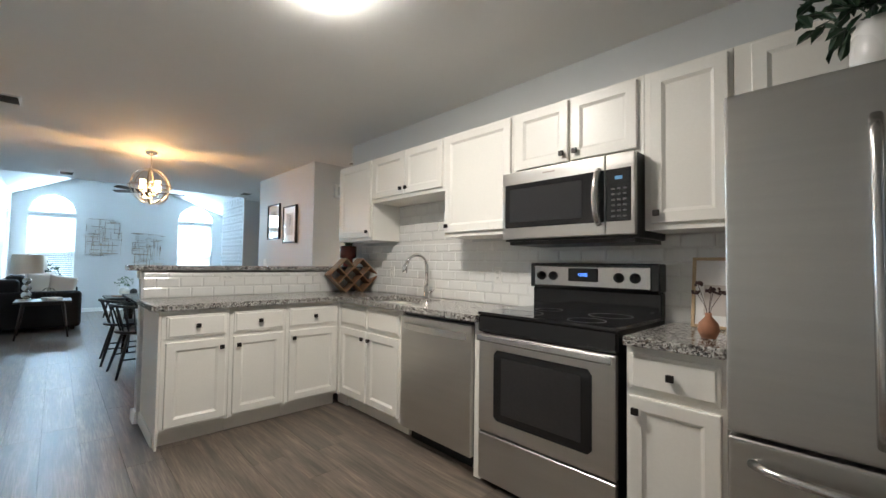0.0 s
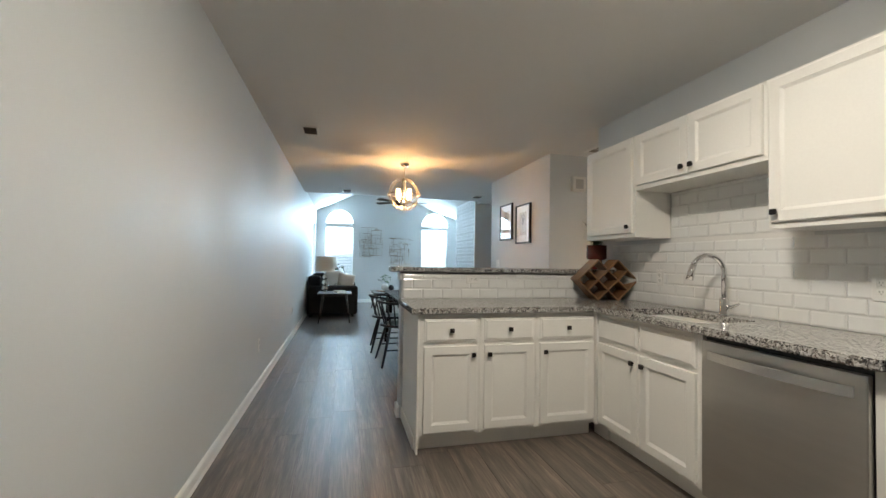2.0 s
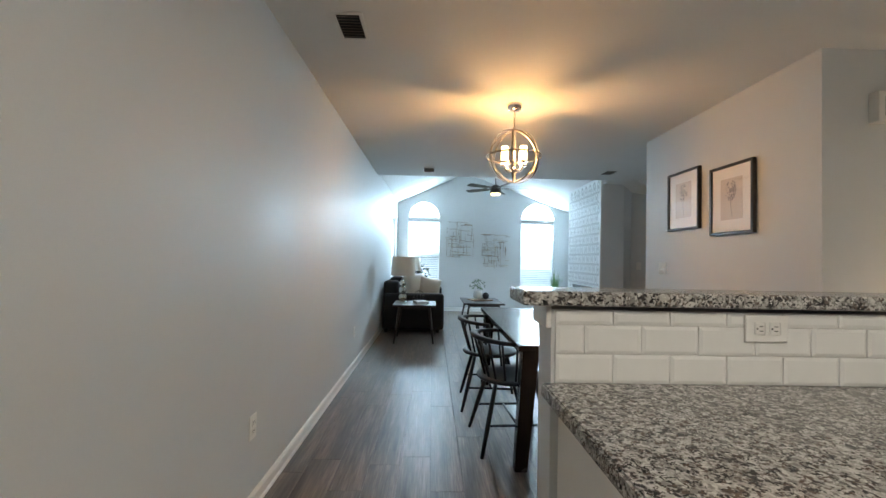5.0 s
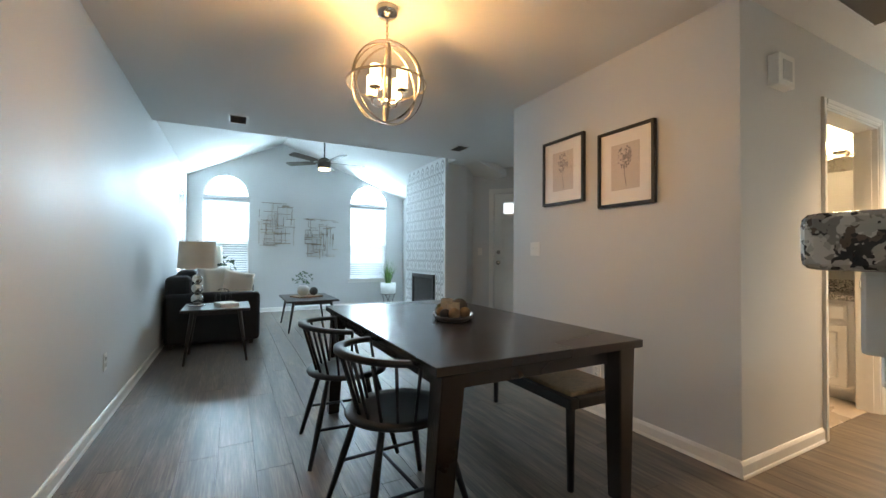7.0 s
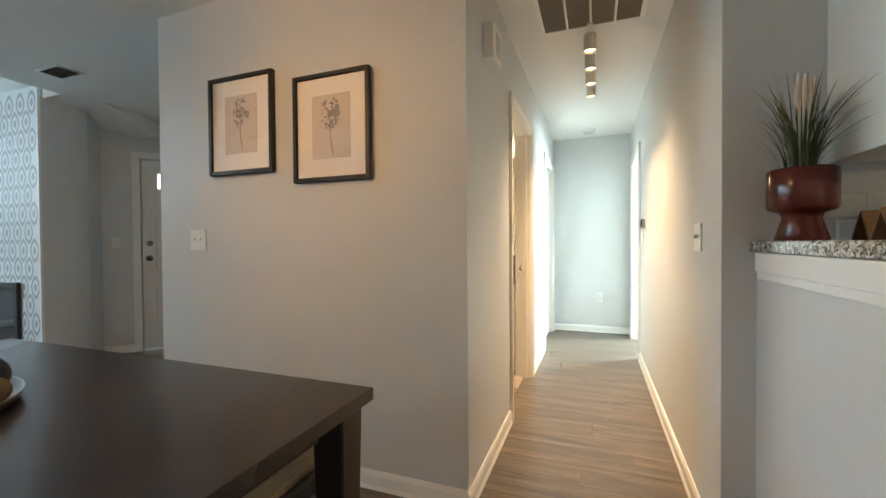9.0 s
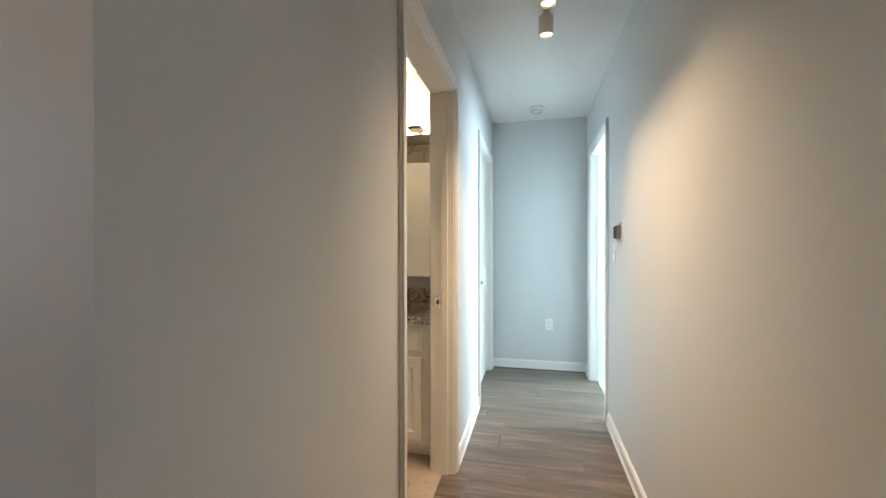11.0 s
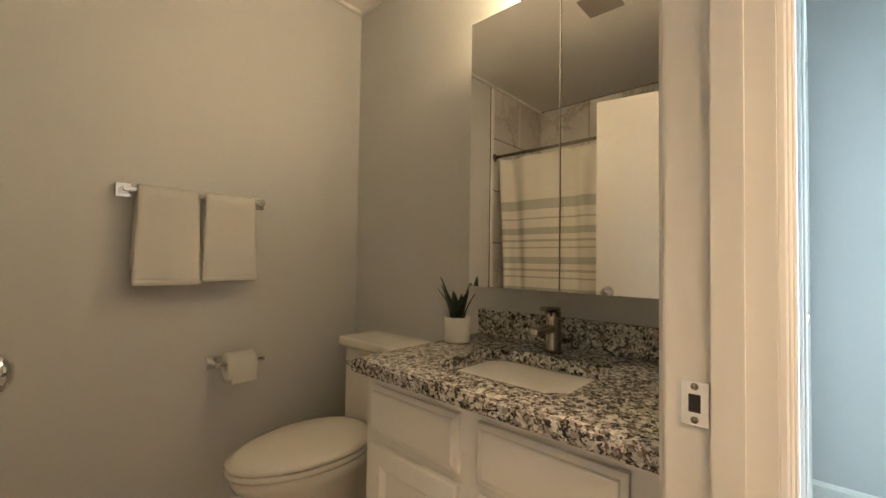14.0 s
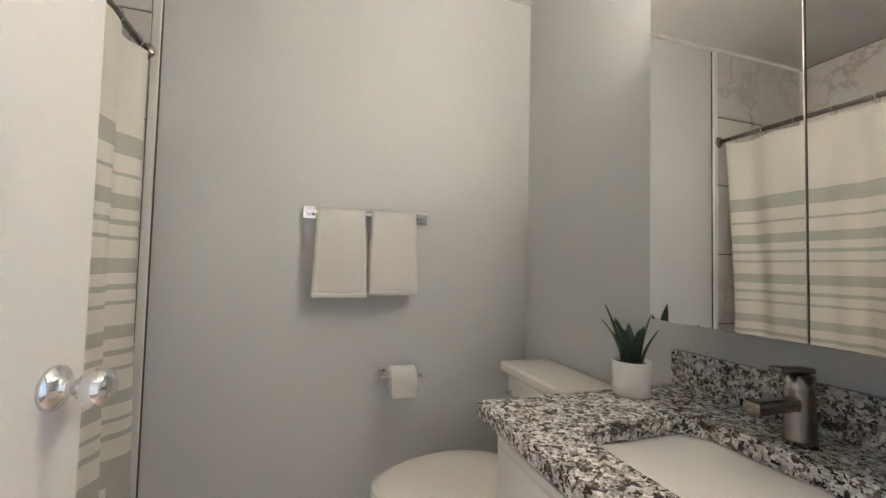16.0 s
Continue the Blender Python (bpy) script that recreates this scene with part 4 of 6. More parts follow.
# ---- dining ----
dt = thing("dining_table", Matrix.Translation((1.8625, 5.305, 0)), "dark espresso wood dining table with splayed legs", "table")
bm = BM()
box(bm, -0.5125, 0.5125, -0.895, 0.895, 0.70, 0.735, 0.004, 2)
part("tabletop", bm, TABLEW, dt)
bm = BM()
for a, b, c, d in ((-0.44, 0.44, -0.80, -0.775), (-0.44, 0.44, 0.775, 0.80), (-0.44, -0.415, -0.775, 0.775), (0.415, 0.44, -0.775, 0.775)):
    box(bm, a, b, c, d, 0.62, 0.70)
part("apron", bm, TABLEW, dt)
for sx in (-1, 1):
    for sy in (-1, 1):
        bm = BM()
        top, bot = (sx * 0.435, sy * 0.83), (sx * 0.475, sy * 0.80)
        vs = []
        for (cx, cy), w, z in ((bot, 0.036, 0.0), (top, 0.047, 0.70)):
            vs += [bm.verts.new((cx + i * w, cy + j * w, z)) for i, j in ((-1, -1), (1, -1), (1, 1), (-1, 1))]
        for q in ((3, 2, 1, 0), (4, 5, 6, 7), (0, 1, 5, 4), (1, 2, 6, 5), (2, 3, 7, 6), (3, 0, 4, 7)):
            bm.faces.new([vs[k] for k in q])
        bmesh.ops.bevel(bm, geom=list(bm.edges), offset=0.004, segments=2, affect="EDGES")
        part("leg", bm, TABLEW, dt)

# Low-back spindle chair, facing +x.
ch = thing("dining_chair", pose(1.40, 4.88, 0, 0, 0, 4), "black spindle-back wooden chair with a curved arm rail", "chair", "chairs at the table")
bm = BM()
lathe(bm, [(0, 0.415), (0.19, 0.42), (0.225, 0.43), (0.23, 0.44), (0.222, 0.452), (0.17, 0.447), (0, 0.438)], seg=36)
part("seat", bm, BLACKW, ch)
rail = []
bm = BM()
N = 25
for k in range(N):
    a = radians(100 + 160 * k / (N - 1))
    f = abs(k - 12) / 12
    rail.append(Vector((0.02 + 0.275 * math.cos(a), 0.265 * math.sin(a), 0.715 - 0.02 * f)))
ring = []
for k, p in enumerate(rail):
    n = Vector((p.x - 0.02, p.y, 0)).normalized()
    w, h = 0.014 + 0.008 * (1 - abs(k - 12) / 12), 0.011
    ring.append([bm.verts.new(p + n * i * w + Vector((0, 0, j * h))) for i, j in ((-1, -1), (1, -1), (1, 1), (-1, 1))])
for a, b in zip(ring, ring[1:]):
    for q in range(4):
        bm.faces.new((a[q], a[(q + 1) % 4], b[(q + 1) % 4], b[q])).smooth = True
bm.faces.new(ring[0][::-1])
bm.faces.new(ring[-1])
bmesh.ops.recalc_face_normals(bm, faces=bm.faces)
part("arm_rail", bm, BLACKW, ch)
for k in (0, 3, 6, 9, 12, 15, 18, 21, 24):
    p = rail[k]
    bm = BM()
    b0 = Vector((p.x * 0.70 + 0.004, p.y * 0.72, 0.445))
    tube(bm, [b0, p], 0.0075, 8)
    part("spindle", bm, BLACKW, ch)
feet = []
for sx, sy in ((-1, -1), (-1, 1), (1, -1), (1, 1)):
    bm = BM()
    f0, f1 = Vector((sx * 0.235, sy * 0.235, 0)), Vector((sx * 0.13, sy * 0.13, 0.425))
    tube(bm, [f0, f0.lerp(f1, 0.5), f1], [0.011, 0.016, 0.014], 10)
    part("leg", bm, BLACKW, ch)
    feet.append((f0, f1))
for i, j in ((0, 2), (1, 3)):
    bm = BM()
    tube(bm, [feet[i][0].lerp(feet[i][1], 0.42), feet[j][0].lerp(feet[j][1], 0.42)], 0.008, 8)
    part("stretcher", bm, BLACKW, ch)
bm = BM()
tube(bm, [feet[0][0].lerp(feet[2][0], 0.5) * 0.82 + Vector((0, 0, 0.178)), feet[1][0].lerp(feet[3][0], 0.5) * 0.82 + Vector((0, 0, 0.178))], 0.008, 8)
part("cross_stretcher", bm, BLACKW, ch)
copy_thing(ch, pose(1.36, 5.60, 0, 0, 0, -3))

bn = thing("bench", Matrix.Translation((2.52, 5.20, 0)), "dark wood bench with a woven rush seat", "bench")
bm = BM()
for a, b, c, d in ((-0.37, -0.32, -0.585, 0.585), (-0.02, 0.03, -0.585, 0.585), (-0.32, -0.02, -0.585, -0.535), (-0.32, -0.02, 0.535, 0.585)):
    box(bm, a, b, c, d, 0.385, 0.435, 0.008, 2)
part("seat_frame", bm, BLACKW, bn)
bm = BM()
box(bm, -0.335, -0.005, -0.55, 0.55, 0.425, 0.455, 0.012, 3)
part("seat", bm, RUSH, bn, "woven rush seat")
for sx in (-0.345, 0.005):
    for sy in (-0.555, 0.555):
        bm = BM()
        tube(bm, [(sx, sy, 0), (sx, sy, 0.39)], [0.016, 0.022], 12)
        part("leg", bm, BLACKW, bn)

tr = thing("decor_tray", pose(1.90, 5.30, 0.736, 0, 0, 65), "oval dark tray with decorative balls and candles on the table", "tray")
bm = BM()
t = BM()
lathe(t, [(0, 0), (0.16, 0), (0.185, 0.015), (0.19, 0.03), (0.184, 0.03), (0.175, 0.014), (0, 0.008)], seg=36)
for v in t.verts:
    v.co.y *= 0.62
merge(bm, t)
part("tray", bm, mat("pewter_tray", (0.10, 0.09, 0.085), 0.3, 0.6), tr)
BALLC = [mat("moss_ball", (0.10, 0.09, 0.03), 0.9, vary=0.4, fine=200, grain=0.6), mat("tan_ball", (0.19, 0.125, 0.065), 0.8, vary=0.3), mat("dark_ball", (0.02, 0.02, 0.022), 0.6, vary=0.2)]
for x, y, r, c in ((0.03, -0.04, 0.052, 2), (-0.06, -0.065, 0.032, 1), (0.11, -0.02, 0.04, 0), (0.12, 0.03, 0.035, 1), (-0.10, 0.05, 0.03, 2), (-0.13, 0.0, 0.034, 1), (0.05, 0.065, 0.036, 0), (-0.02, 0.07, 0.03, 1)):
    o = thing("decor_ball", tr.matrix_basis @ Matrix.Translation((x, y, 0.009)), ("mossy green", "tan woven", "black")[c] + " decorative ball in the tray", "ornament", "tray balls")
    bm = BM()
    ball(bm, (0, 0, r), r, 18)
    part("ball", bm, BALLC[c], o)
for x, y, h in ((-0.05, 0.0, 0.085), (0.0, 0.035, 0.105)):
    o = thing("candle_cup", tr.matrix_basis @ Matrix.Translation((x, y, 0.009)), "speckled grey candle cup in the tray", "candle")
    bm = BM()
    lathe(bm, [(0, 0), (0.034, 0), (0.036, 0.01), (0.036, h), (0.032, h), (0.032, h - 0.02), (0, h - 0.02)], seg=24)
    part("cup", bm, mat("stoneware", (0.22, 0.20, 0.16), 0.6, vary=0.2, fine=120), o)

# Orb chandelier.
cd = thing("chandelier", Matrix.Translation((1.48, 5.29, 2.44)), "metal orb chandelier with four lit candle lights", "chandelier")
bm = BM()
lathe(bm, [(0, -0.001), (0.06, -0.001), (0.06, -0.02), (0.05, -0.045), (0.012, -0.05), (0, -0.06)], seg=28)
part("canopy", bm, CHROME, cd)
bm = BM()
for k in range(6):
    z = -0.06 - 0.022 * k
    tube(bm, [(0.007 * math.cos(a) * (k % 2), 0.007 * math.cos(a) * (1 - k % 2), z - 0.012 + 0.014 * math.sin(a)) for a in [6.283 * q / 10 for q in range(10)]], 0.0018, 5, True)
part("chain", bm, BRASSY, cd)
CZ = -0.415
for k, (rx, ry, rz, rad) in enumerate(((0, 0, 0, 0.212), (90, 0, 20, 0.206), (90, 0, 75, 0.202), (62, 0, 130, 0.214), (118, 0, 10, 0.198), (90, 0, 130, 0.204))):
    bm = BM()
    mm = Matrix.Translation((0, 0, CZ)) @ Euler((radians(rx), radians(ry), radians(rz))).to_matrix().to_4x4()
    lathe(bm, [(rad, -0.0065), (rad + 0.003, -0.0065), (rad + 0.003, 0.0065), (rad, 0.0065), (rad, -0.0065)], seg=56, m=mm)
    part("ring", bm, BRASSY, cd)
bm = BM()
tube(bm, [(0, 0, -0.19), (0, 0, CZ - 0.10)], 0.005, 8)
lathe(bm, [(0, CZ - 0.13), (0.012, CZ - 0.12), (0.02, CZ - 0.10), (0.012, CZ - 0.085), (0, CZ - 0.08)], seg=16)
part("stem", bm, CHROME, cd)
for k in range(4):
    a = radians(35 + 90 * k)
    c, s_ = math.cos(a), math.sin(a)
    bm = BM()
    tube(bm, [(0, 0, CZ - 0.10), (0.05 * c, 0.05 * s_, CZ - 0.115), (0.095 * c, 0.095 * s_, CZ - 0.09), (0.10 * c, 0.10 * s_, CZ - 0.06)], 0.005, 8)
    lathe(bm, [(0, CZ - 0.06), (0.032, CZ - 0.056), (0.034, CZ - 0.05), (0, CZ - 0.05)], 0.10 * c, 0.10 * s_, 18)
    arm = part("arm", bm, CHROME, cd)
    bm = BM()
    lathe(bm, [(0.0, CZ - 0.048), (0.028, CZ - 0.048), (0.028, CZ + 0.062), (0.025, CZ + 0.062), (0.025, CZ - 0.04)], 0.10 * c, 0.10 * s_, 20)
    part("glass_shade", bm, GLOWB, arm, "glowing frosted glass cylinder")


# Botanical prints.
def framed_print(y0, y1, z0, z1, rng, label):
    w, h = y1 - y0, z1 - z0
    o = thing("framed_print", Matrix.Translation((KX - 0.002, y1, z0)) @ Matrix.Rotation(radians(-90), 4, "Z"), label, "picture", "botanical prints")
    bm = BM()
    for a, b, c, d in ((0, 0.02, 0, h), (w - 0.02, w, 0, h), (0.02, w - 0.02, 0, 0.02), (0.02, w - 0.02, h - 0.02, h)):
        box(bm, a, b, -0.03, 0, c, d, 0.002, 1)
    part("frame", bm, FRAMEB, o)
    bm = BM()
    box(bm, 0.02, w - 0.02, -0.014, -0.004, 0.02, h - 0.02)
    part("mat_board", bm, PAPERM, o)
    bm = BM()
    box(bm, w * 0.25, w * 0.75, -0.0155, -0.0135, h * 0.21, h * 0.80)
    pr = part("print", bm, PRINT, o)
    bm = BM()
    cx, b0, top = w * 0.5, h * 0.25, h * 0.60
    tube(bm, [(cx + 0.01, -0.0158, b0), (cx - 0.004, -0.0158, (b0 + top) / 2), (cx, -0.0158, top)], 0.0016, 5)
    for k in range(70):
        a, r = rng.random() * 6.283, rng.random() ** 0.7
        px, pz = cx + 0.055 * r * math.cos(a), top + 0.01 + 0.075 * r * math.sin(a)
        s2, a2 = rng.uniform(0.006, 0.016), rng.random() * 6.283
        vs = [bm.verts.new((px + s2 * q * math.cos(a2 + t2), -0.0158 - 0.0001 * k / 10, pz + s2 * q * math.sin(a2 + t2))) for q, t2 in ((1, 0), (0.5, 1.2), (0.9, 2.6), (0.6, 4.2))]
        bm.faces.new(vs)
    part("flower_drawing", bm, INK, pr, "grey pressed flower drawing")
    bm = BM()
    box(bm, 0.02, w - 0.02, -0.021, -0.019, 0.02, h - 0.02)
    g = part("glazing", bm, GLASS, o)
    g.visible_shadow = False


framed_print(5.34, 5.77, 1.50, 2.01, random.Random(5), "black framed botanical print hung on the grey wall")
framed_print(4.785, 5.21, 1.43, 1.94, random.Random(6), "black framed flower print hung nearer the hall")


# Ceiling vents.
def vent(x, y, lx, ly, label, n=8):
    o = thing("ceiling_vent", Matrix.Translation((x, y, 2.44)), label, "vent")
    bm = BM()
    for a, b, c, d in ((-lx, -lx + 0.02, -ly, ly), (lx - 0.02, lx, -ly, ly), (-lx + 0.02, lx - 0.02, -ly, -ly + 0.02), (-lx + 0.02, lx - 0.02, ly - 0.02, ly)):
        box(bm, a, b, c, d, -0.008, -0.001, 0.002, 1)
    part("frame", bm, PLATE, o)
    bm = BM()
    box(bm, -lx + 0.02, lx - 0.02, -ly + 0.02, ly - 0.02, -0.002, -0.001)
    part("duct", bm, SLOT, o)
    for k in range(n):
        y2 = -ly + 0.025 + (2 * ly - 0.05) * (k + 0.5) / n
        bm = BM()
        box(bm, -lx + 0.02, lx - 0.02, -0.006, 0.006, -0.001, 0.0005, m=Matrix.Translation((0, y2, -0.005)) @ Matrix.Rotation(radians(35), 4, "X"))
        part("slat", bm, GREYV, o)


vent(0.40, 4.28, 0.08, 0.13, "small white ceiling vent with grey slats")
vent(0.785, 7.70, 0.09, 0.14, "small white ceiling vent near the vault")
vent(3.25, 7.60, 0.09, 0.14, "small ceiling vent near the front door")



# ---- living room ----
def blinds(x0, x1, z0, z1, y, parent, n):
    for k in range(n):
        z = z0 + 0.02 + (z1 - z0 - 0.06) * k / (n - 1)
        bm = BM()
        box(bm, x0, x1, -0.022, 0.022, -0.001, 0.001, m=Matrix.Translation((0, y, z)) @ Matrix.Rotation(radians(44), 4, "X"))
        part("slat", bm, BLIND, parent)
    bm = BM()
    box(bm, x0, x1, y - 0.025, y + 0.025, z1 - 0.04, z1 - 0.004, 0.003, 1)
    part("head_rail", bm, BLIND, parent)
    bm = BM()
    for x in (x0 + 0.12, x1 - 0.12):
        box(bm, x - 0.001, x + 0.001, y - 0.024, y - 0.022, z0, z1 - 0.04)
    part("cords", bm, BLIND, parent)


def window(name, m, xc, w, z0, z1, arched, label):
    o = tagged(new(name), label, "window", kind="structure")
    o.matrix_basis = m
    bm = BM()
    x0, x1 = xc - w / 2, xc + w / 2
    for a, b, c, d in ((x0, x0 + 0.035, z0, z1), (x1 - 0.035, x1, z0, z1), (x0 + 0.035, x1 - 0.035, z0, z0 + 0.04), (x0 + 0.035, x1 - 0.035, z1 - 0.035, z1), (x0 + 0.035, x1 - 0.035, (z0 + z1) / 2 - 0.02, (z0 + z1) / 2 + 0.02)):
        box(bm, a, b, 0.08, 0.115, c, d, 0.002, 1)
    part("window_frame", bm, TRIM, o)
    bm = BM()
    box(bm, x0 + 0.03, x1 - 0.03, 0.096, 0.100, z0 + 0.03, z1 - 0.03)
    part("pane", bm, GLASS, o).visible_shadow = False
    bm = BM()
    box(bm, x0 - 0.05, x1 + 0.05, -0.035, 0.08, z0 - 0.028, z0 - 0.002, 0.004, 2)
    box(bm, x0 - 0.04, x1 + 0.04, -0.016, -0.001, z0 - 0.085, z0 - 0.028, 0.003, 1)
    part("window_sill", bm, TRIM, o)
    if arched:
        bm = BM()
        r = w / 2
        outer, inner = arch(xc, w - 0.002, 2.161), arch(xc, w - 0.07, 2.19)
        outline(bm, [outer, inner], 0.08, 0.115)
        part("arch_frame", bm, TRIM, o)
        bm = BM()
        outline(bm, [arch(xc, w - 0.06, 2.185)], 0.096, 0.100)
        part("arch_pane", bm, GLASS, o).visible_shadow = False
    blinds(x0 + 0.012, x1 - 0.012, z0, z1, 0.045, o, int((z1 - z0) / 0.043))
    return o


for k, (xc, w, sill) in enumerate(WINS):
    window("window_%d" % (k + 1), Matrix.Translation((0, FAR, 0)), xc, w, sill, 2.11, True, "tall white window with blinds and arched light above")
window("window_3", Matrix.Translation((4.10, 0, 0)) @ Matrix.Rotation(radians(-90), 4, "Z"), -10.60, 0.9, 0.60, 2.11, False, "white side window with horizontal blinds")
window("window_4", Matrix.Translation((0.02, 0, 0)) @ Matrix.Rotation(radians(90), 4, "Z"), 10.81, 0.78, 0.62, 2.12, False, "white window with blinds in the long wall")

# Fireplace and patterned paper.
pp_bm = BM()
box(pp_bm, 3.493, 3.4995, 8.43, 9.93, 0.0, 2.62)
paper = setting("wallpaper", pp_bm, PATT, "pale patterned wallpaper on the chimney breast", "wallpaper")
bm = BM()


def lozenge(y, z, w, h, x, ring_w):
    out = [(y + w / 2 * math.cos(a) * (0.8 + 0.2 * abs(math.cos(2 * a))), z + h / 2 * math.sin(a) * (0.8 + 0.2 * abs(math.cos(2 * a)))) for a in [6.283 * q / 12 for q in range(12)]]
    inn = [(y + (a - y) * ring_w, z + (b - z) * ring_w) for a, b in out]
    o, i = [bm.verts.new((x, *p)) for p in out], [bm.verts.new((x, *p)) for p in inn]
    for q in range(12):
        bm.faces.new((o[q], o[(q + 1) % 12], i[(q + 1) % 12], i[q]))
    bm.faces.new([bm.verts.new((x, y + (a - y) * 0.35, z + (b - z) * 0.35)) for a, b in out])


for r in range(15):
    for c in range(9):
        y, z = 8.52 + 0.178 * c + (0.089 if r % 2 else 0), 0.10 + 0.165 * r
        if y < 9.86 and z < 2.45:
            lozenge(y, z, 0.145, 0.225, 3.4915, 0.68)
o = part("lozenge_print", bm, PATTG, paper, "grey lozenge print")
tagged(o, kind="stuff")
bm = BM()
box(bm, 3.478, 3.499, 8.405, 8.43, 0, 2.6, 0.002, 1)
setting("trim_chimney", bm, TRIM, "white corner trim of the chimney breast", "trim")
fi = thing("fireplace_insert", Matrix.Translation((3.49, 9.17, 0)), "black firebox screen set in the patterned wall", "fireplace")
bm = BM()
for a, b, c, d in ((-0.42, -0.37, 0, 0.80), (0.37, 0.42, 0, 0.80), (-0.37, 0.37, 0.74, 0.80), (-0.37, 0.37, 0, 0.06)):
    box(bm, -0.03, 0.0, a, b, c, d, 0.004, 1)
part("surround", bm, BLACK, fi)
bm = BM()
box(bm, -0.015, -0.002, -0.37, 0.37, 0.06, 0.74)
part("screen", bm, BLACKG, fi)

# Front door in the slanted wall.
fd = thing("front_door", SL @ Matrix.Translation((0.78, 0.03, 0)), "white six-panel front door, closed, with a small light", "door")
bm = BM()
box(bm, -0.445, 0.445, 0, 0.045, 0.012, 2.045)
part("slab", bm, DOORP, fd)
for sx in (-1, 1):
    for z0, z1 in ((0.2, 0.72), (0.86, 1.42), (1.52, 1.66)):
        bm = BM()
        xa, xb = sorted((sx * 0.06, sx * 0.34))
        for a, b, c, d in ((xa, xa + 0.02, z0, z1), (xb - 0.02, xb, z0, z1), (xa + 0.02, xb - 0.02, z0, z0 + 0.02), (xa + 0.02, xb - 0.02, z1 - 0.02, z1)):
            box(bm, a, b, -0.008, 0, c, d, 0.003, 1)
        box(bm, xa + 0.045, xb - 0.045, -0.006, 0, z0 + 0.045, z1 - 0.045, 0.003, 1)
        part("panel", bm, DOORP, fd)
    # Pane on the solid slab; emission gives it the look of daylight behind.
    bm = BM()
    box(bm, *sorted((sx * 0.09, sx * 0.30)), -0.004, -0.001, 1.74, 1.90)
    part("light", bm, OUT, fd, "small door pane with daylight put in as glow")
for z, nm in ((0.99, "door_knob"), (1.15, "deadbolt")):
    bm = BM()
    mm = Matrix.Translation((-0.38, 0, z)) @ Matrix.Rotation(radians(90), 4, "X")
    lathe(bm, [(0, 0), (0.03, 0), (0.03, 0.008), (0.012, 0.012), (0.012, 0.03), (0.027, 0.04), (0.027, 0.06), (0, 0.066)] if nm == "door_knob" else [(0, 0), (0.03, 0), (0.028, 0.012), (0.012, 0.016), (0.01, 0.03), (0, 0.03)], seg=18, m=mm)
    part(nm, bm, NICKEL, fd)
bm = BM()
for a, b, c, d in ((0.26, 0.332, 0, 2.12), (1.228, 1.30, 0, 2.12), (0.332, 1.228, 2.045, 2.12)):
    box(bm, a, b, -0.018, -0.001, c, d, 0.004, 2, m=SL)
setting("trim_front_door", bm, TRIM, "white front door casing", "trim")
wall_plate("light_switch", SL @ Matrix.Translation((0.12, -0.001, 1.16)), "white light switch beside the front door", "single")

# Ceiling fan.
fn = thing("ceiling_fan", Matrix.Translation((2.05, 9.9, 3.02)), "dark bronze five-blade ceiling fan with a lit lens", "fan")
bm = BM()
lathe(bm, [(0, 0.04), (0.06, 0.03), (0.065, -0.02), (0.04, -0.06), (0, -0.06)], seg=24)
part("canopy", bm, BLACK, fn)
bm = BM()
tube(bm, [(0, 0, 0.0), (0, 0, -0.36)], 0.012, 10)
part("downrod", bm, BLACK, fn)
bm = BM()
lathe(bm, [(0, -0.35), (0.05, -0.36), (0.10, -0.40), (0.105, -0.50), (0.10, -0.53), (0, -0.53)], seg=28)
part("motor", bm, mat("fan_bronze", (0.05, 0.04, 0.033), 0.4, 0.5), fn)
bm = BM()
lathe(bm, [(0.095, -0.53), (0.085, -0.555), (0, -0.565)], seg=28)
part("lens", bm, mat("fan_lens", (0.9, 0.85, 0.75), 0.4, emit=(1.0, 0.75, 0.42), power=5, grain=0), fn)
for k in range(5):
    bm = BM()
    mm = Matrix.Rotation(radians(-3 + 72 * k), 4, "Z") @ Matrix.Translation((0, 0, -0.43)) @ Matrix.Rotation(radians(12), 4, "X")
    box(bm, 0.09, 0.20, -0.02, 0.02, -0.004, 0.004, 0.002, 1, m=mm)
    outline_pts = [(0.18, -0.055), (0.62, -0.07), (0.66, -0.05), (0.66, 0.05), (0.62, 0.07), (0.18, 0.055)]
    t = BM()
    plate(t, [outline_pts], -0.003, 0.005)
    merge(bm, t, mm)
    part("blade", bm, mat("fan_blade", (0.10, 0.085, 0.07), 0.5, vary=0.15) if k == 0 else bpy.data.materials["fan_blade"], fn)


# Wire wall art.
def wire_art(xc, zc, w, h, seed, label):
    rr = random.Random(seed)
    o = thing("wall_art", Matrix.Translation((xc, FAR - 0.03, zc)), label, "wall art", "wire wall art")
    for k in range(76):
        bm = BM()
        y = -0.005 * (k % 4)
        if k % 2:
            z, L = rr.uniform(-h / 2, h / 2), rr.uniform(0.15, 0.42) * w
            a = rr.uniform(-w / 2, w / 2 - L)
            tube(bm, [(a, y, z), (a + L, y, z)], 0.005, 5)
        else:
            x, L = rr.uniform(-w / 2 + 0.04, w / 2 - 0.04), rr.uniform(0.12, 0.36) * h
            a = rr.uniform(-h / 2, h / 2 - L)
            tube(bm, [(x, 0.006, a), (x, 0.006, a + L)], 0.004, 5)
        part("rod", bm, ARTM if k % 3 else BRASSY, o)


wire_art(1.50, 1.66, 0.74, 0.84, 2, "bronze crossed-rod wire wall art on the gable wall")
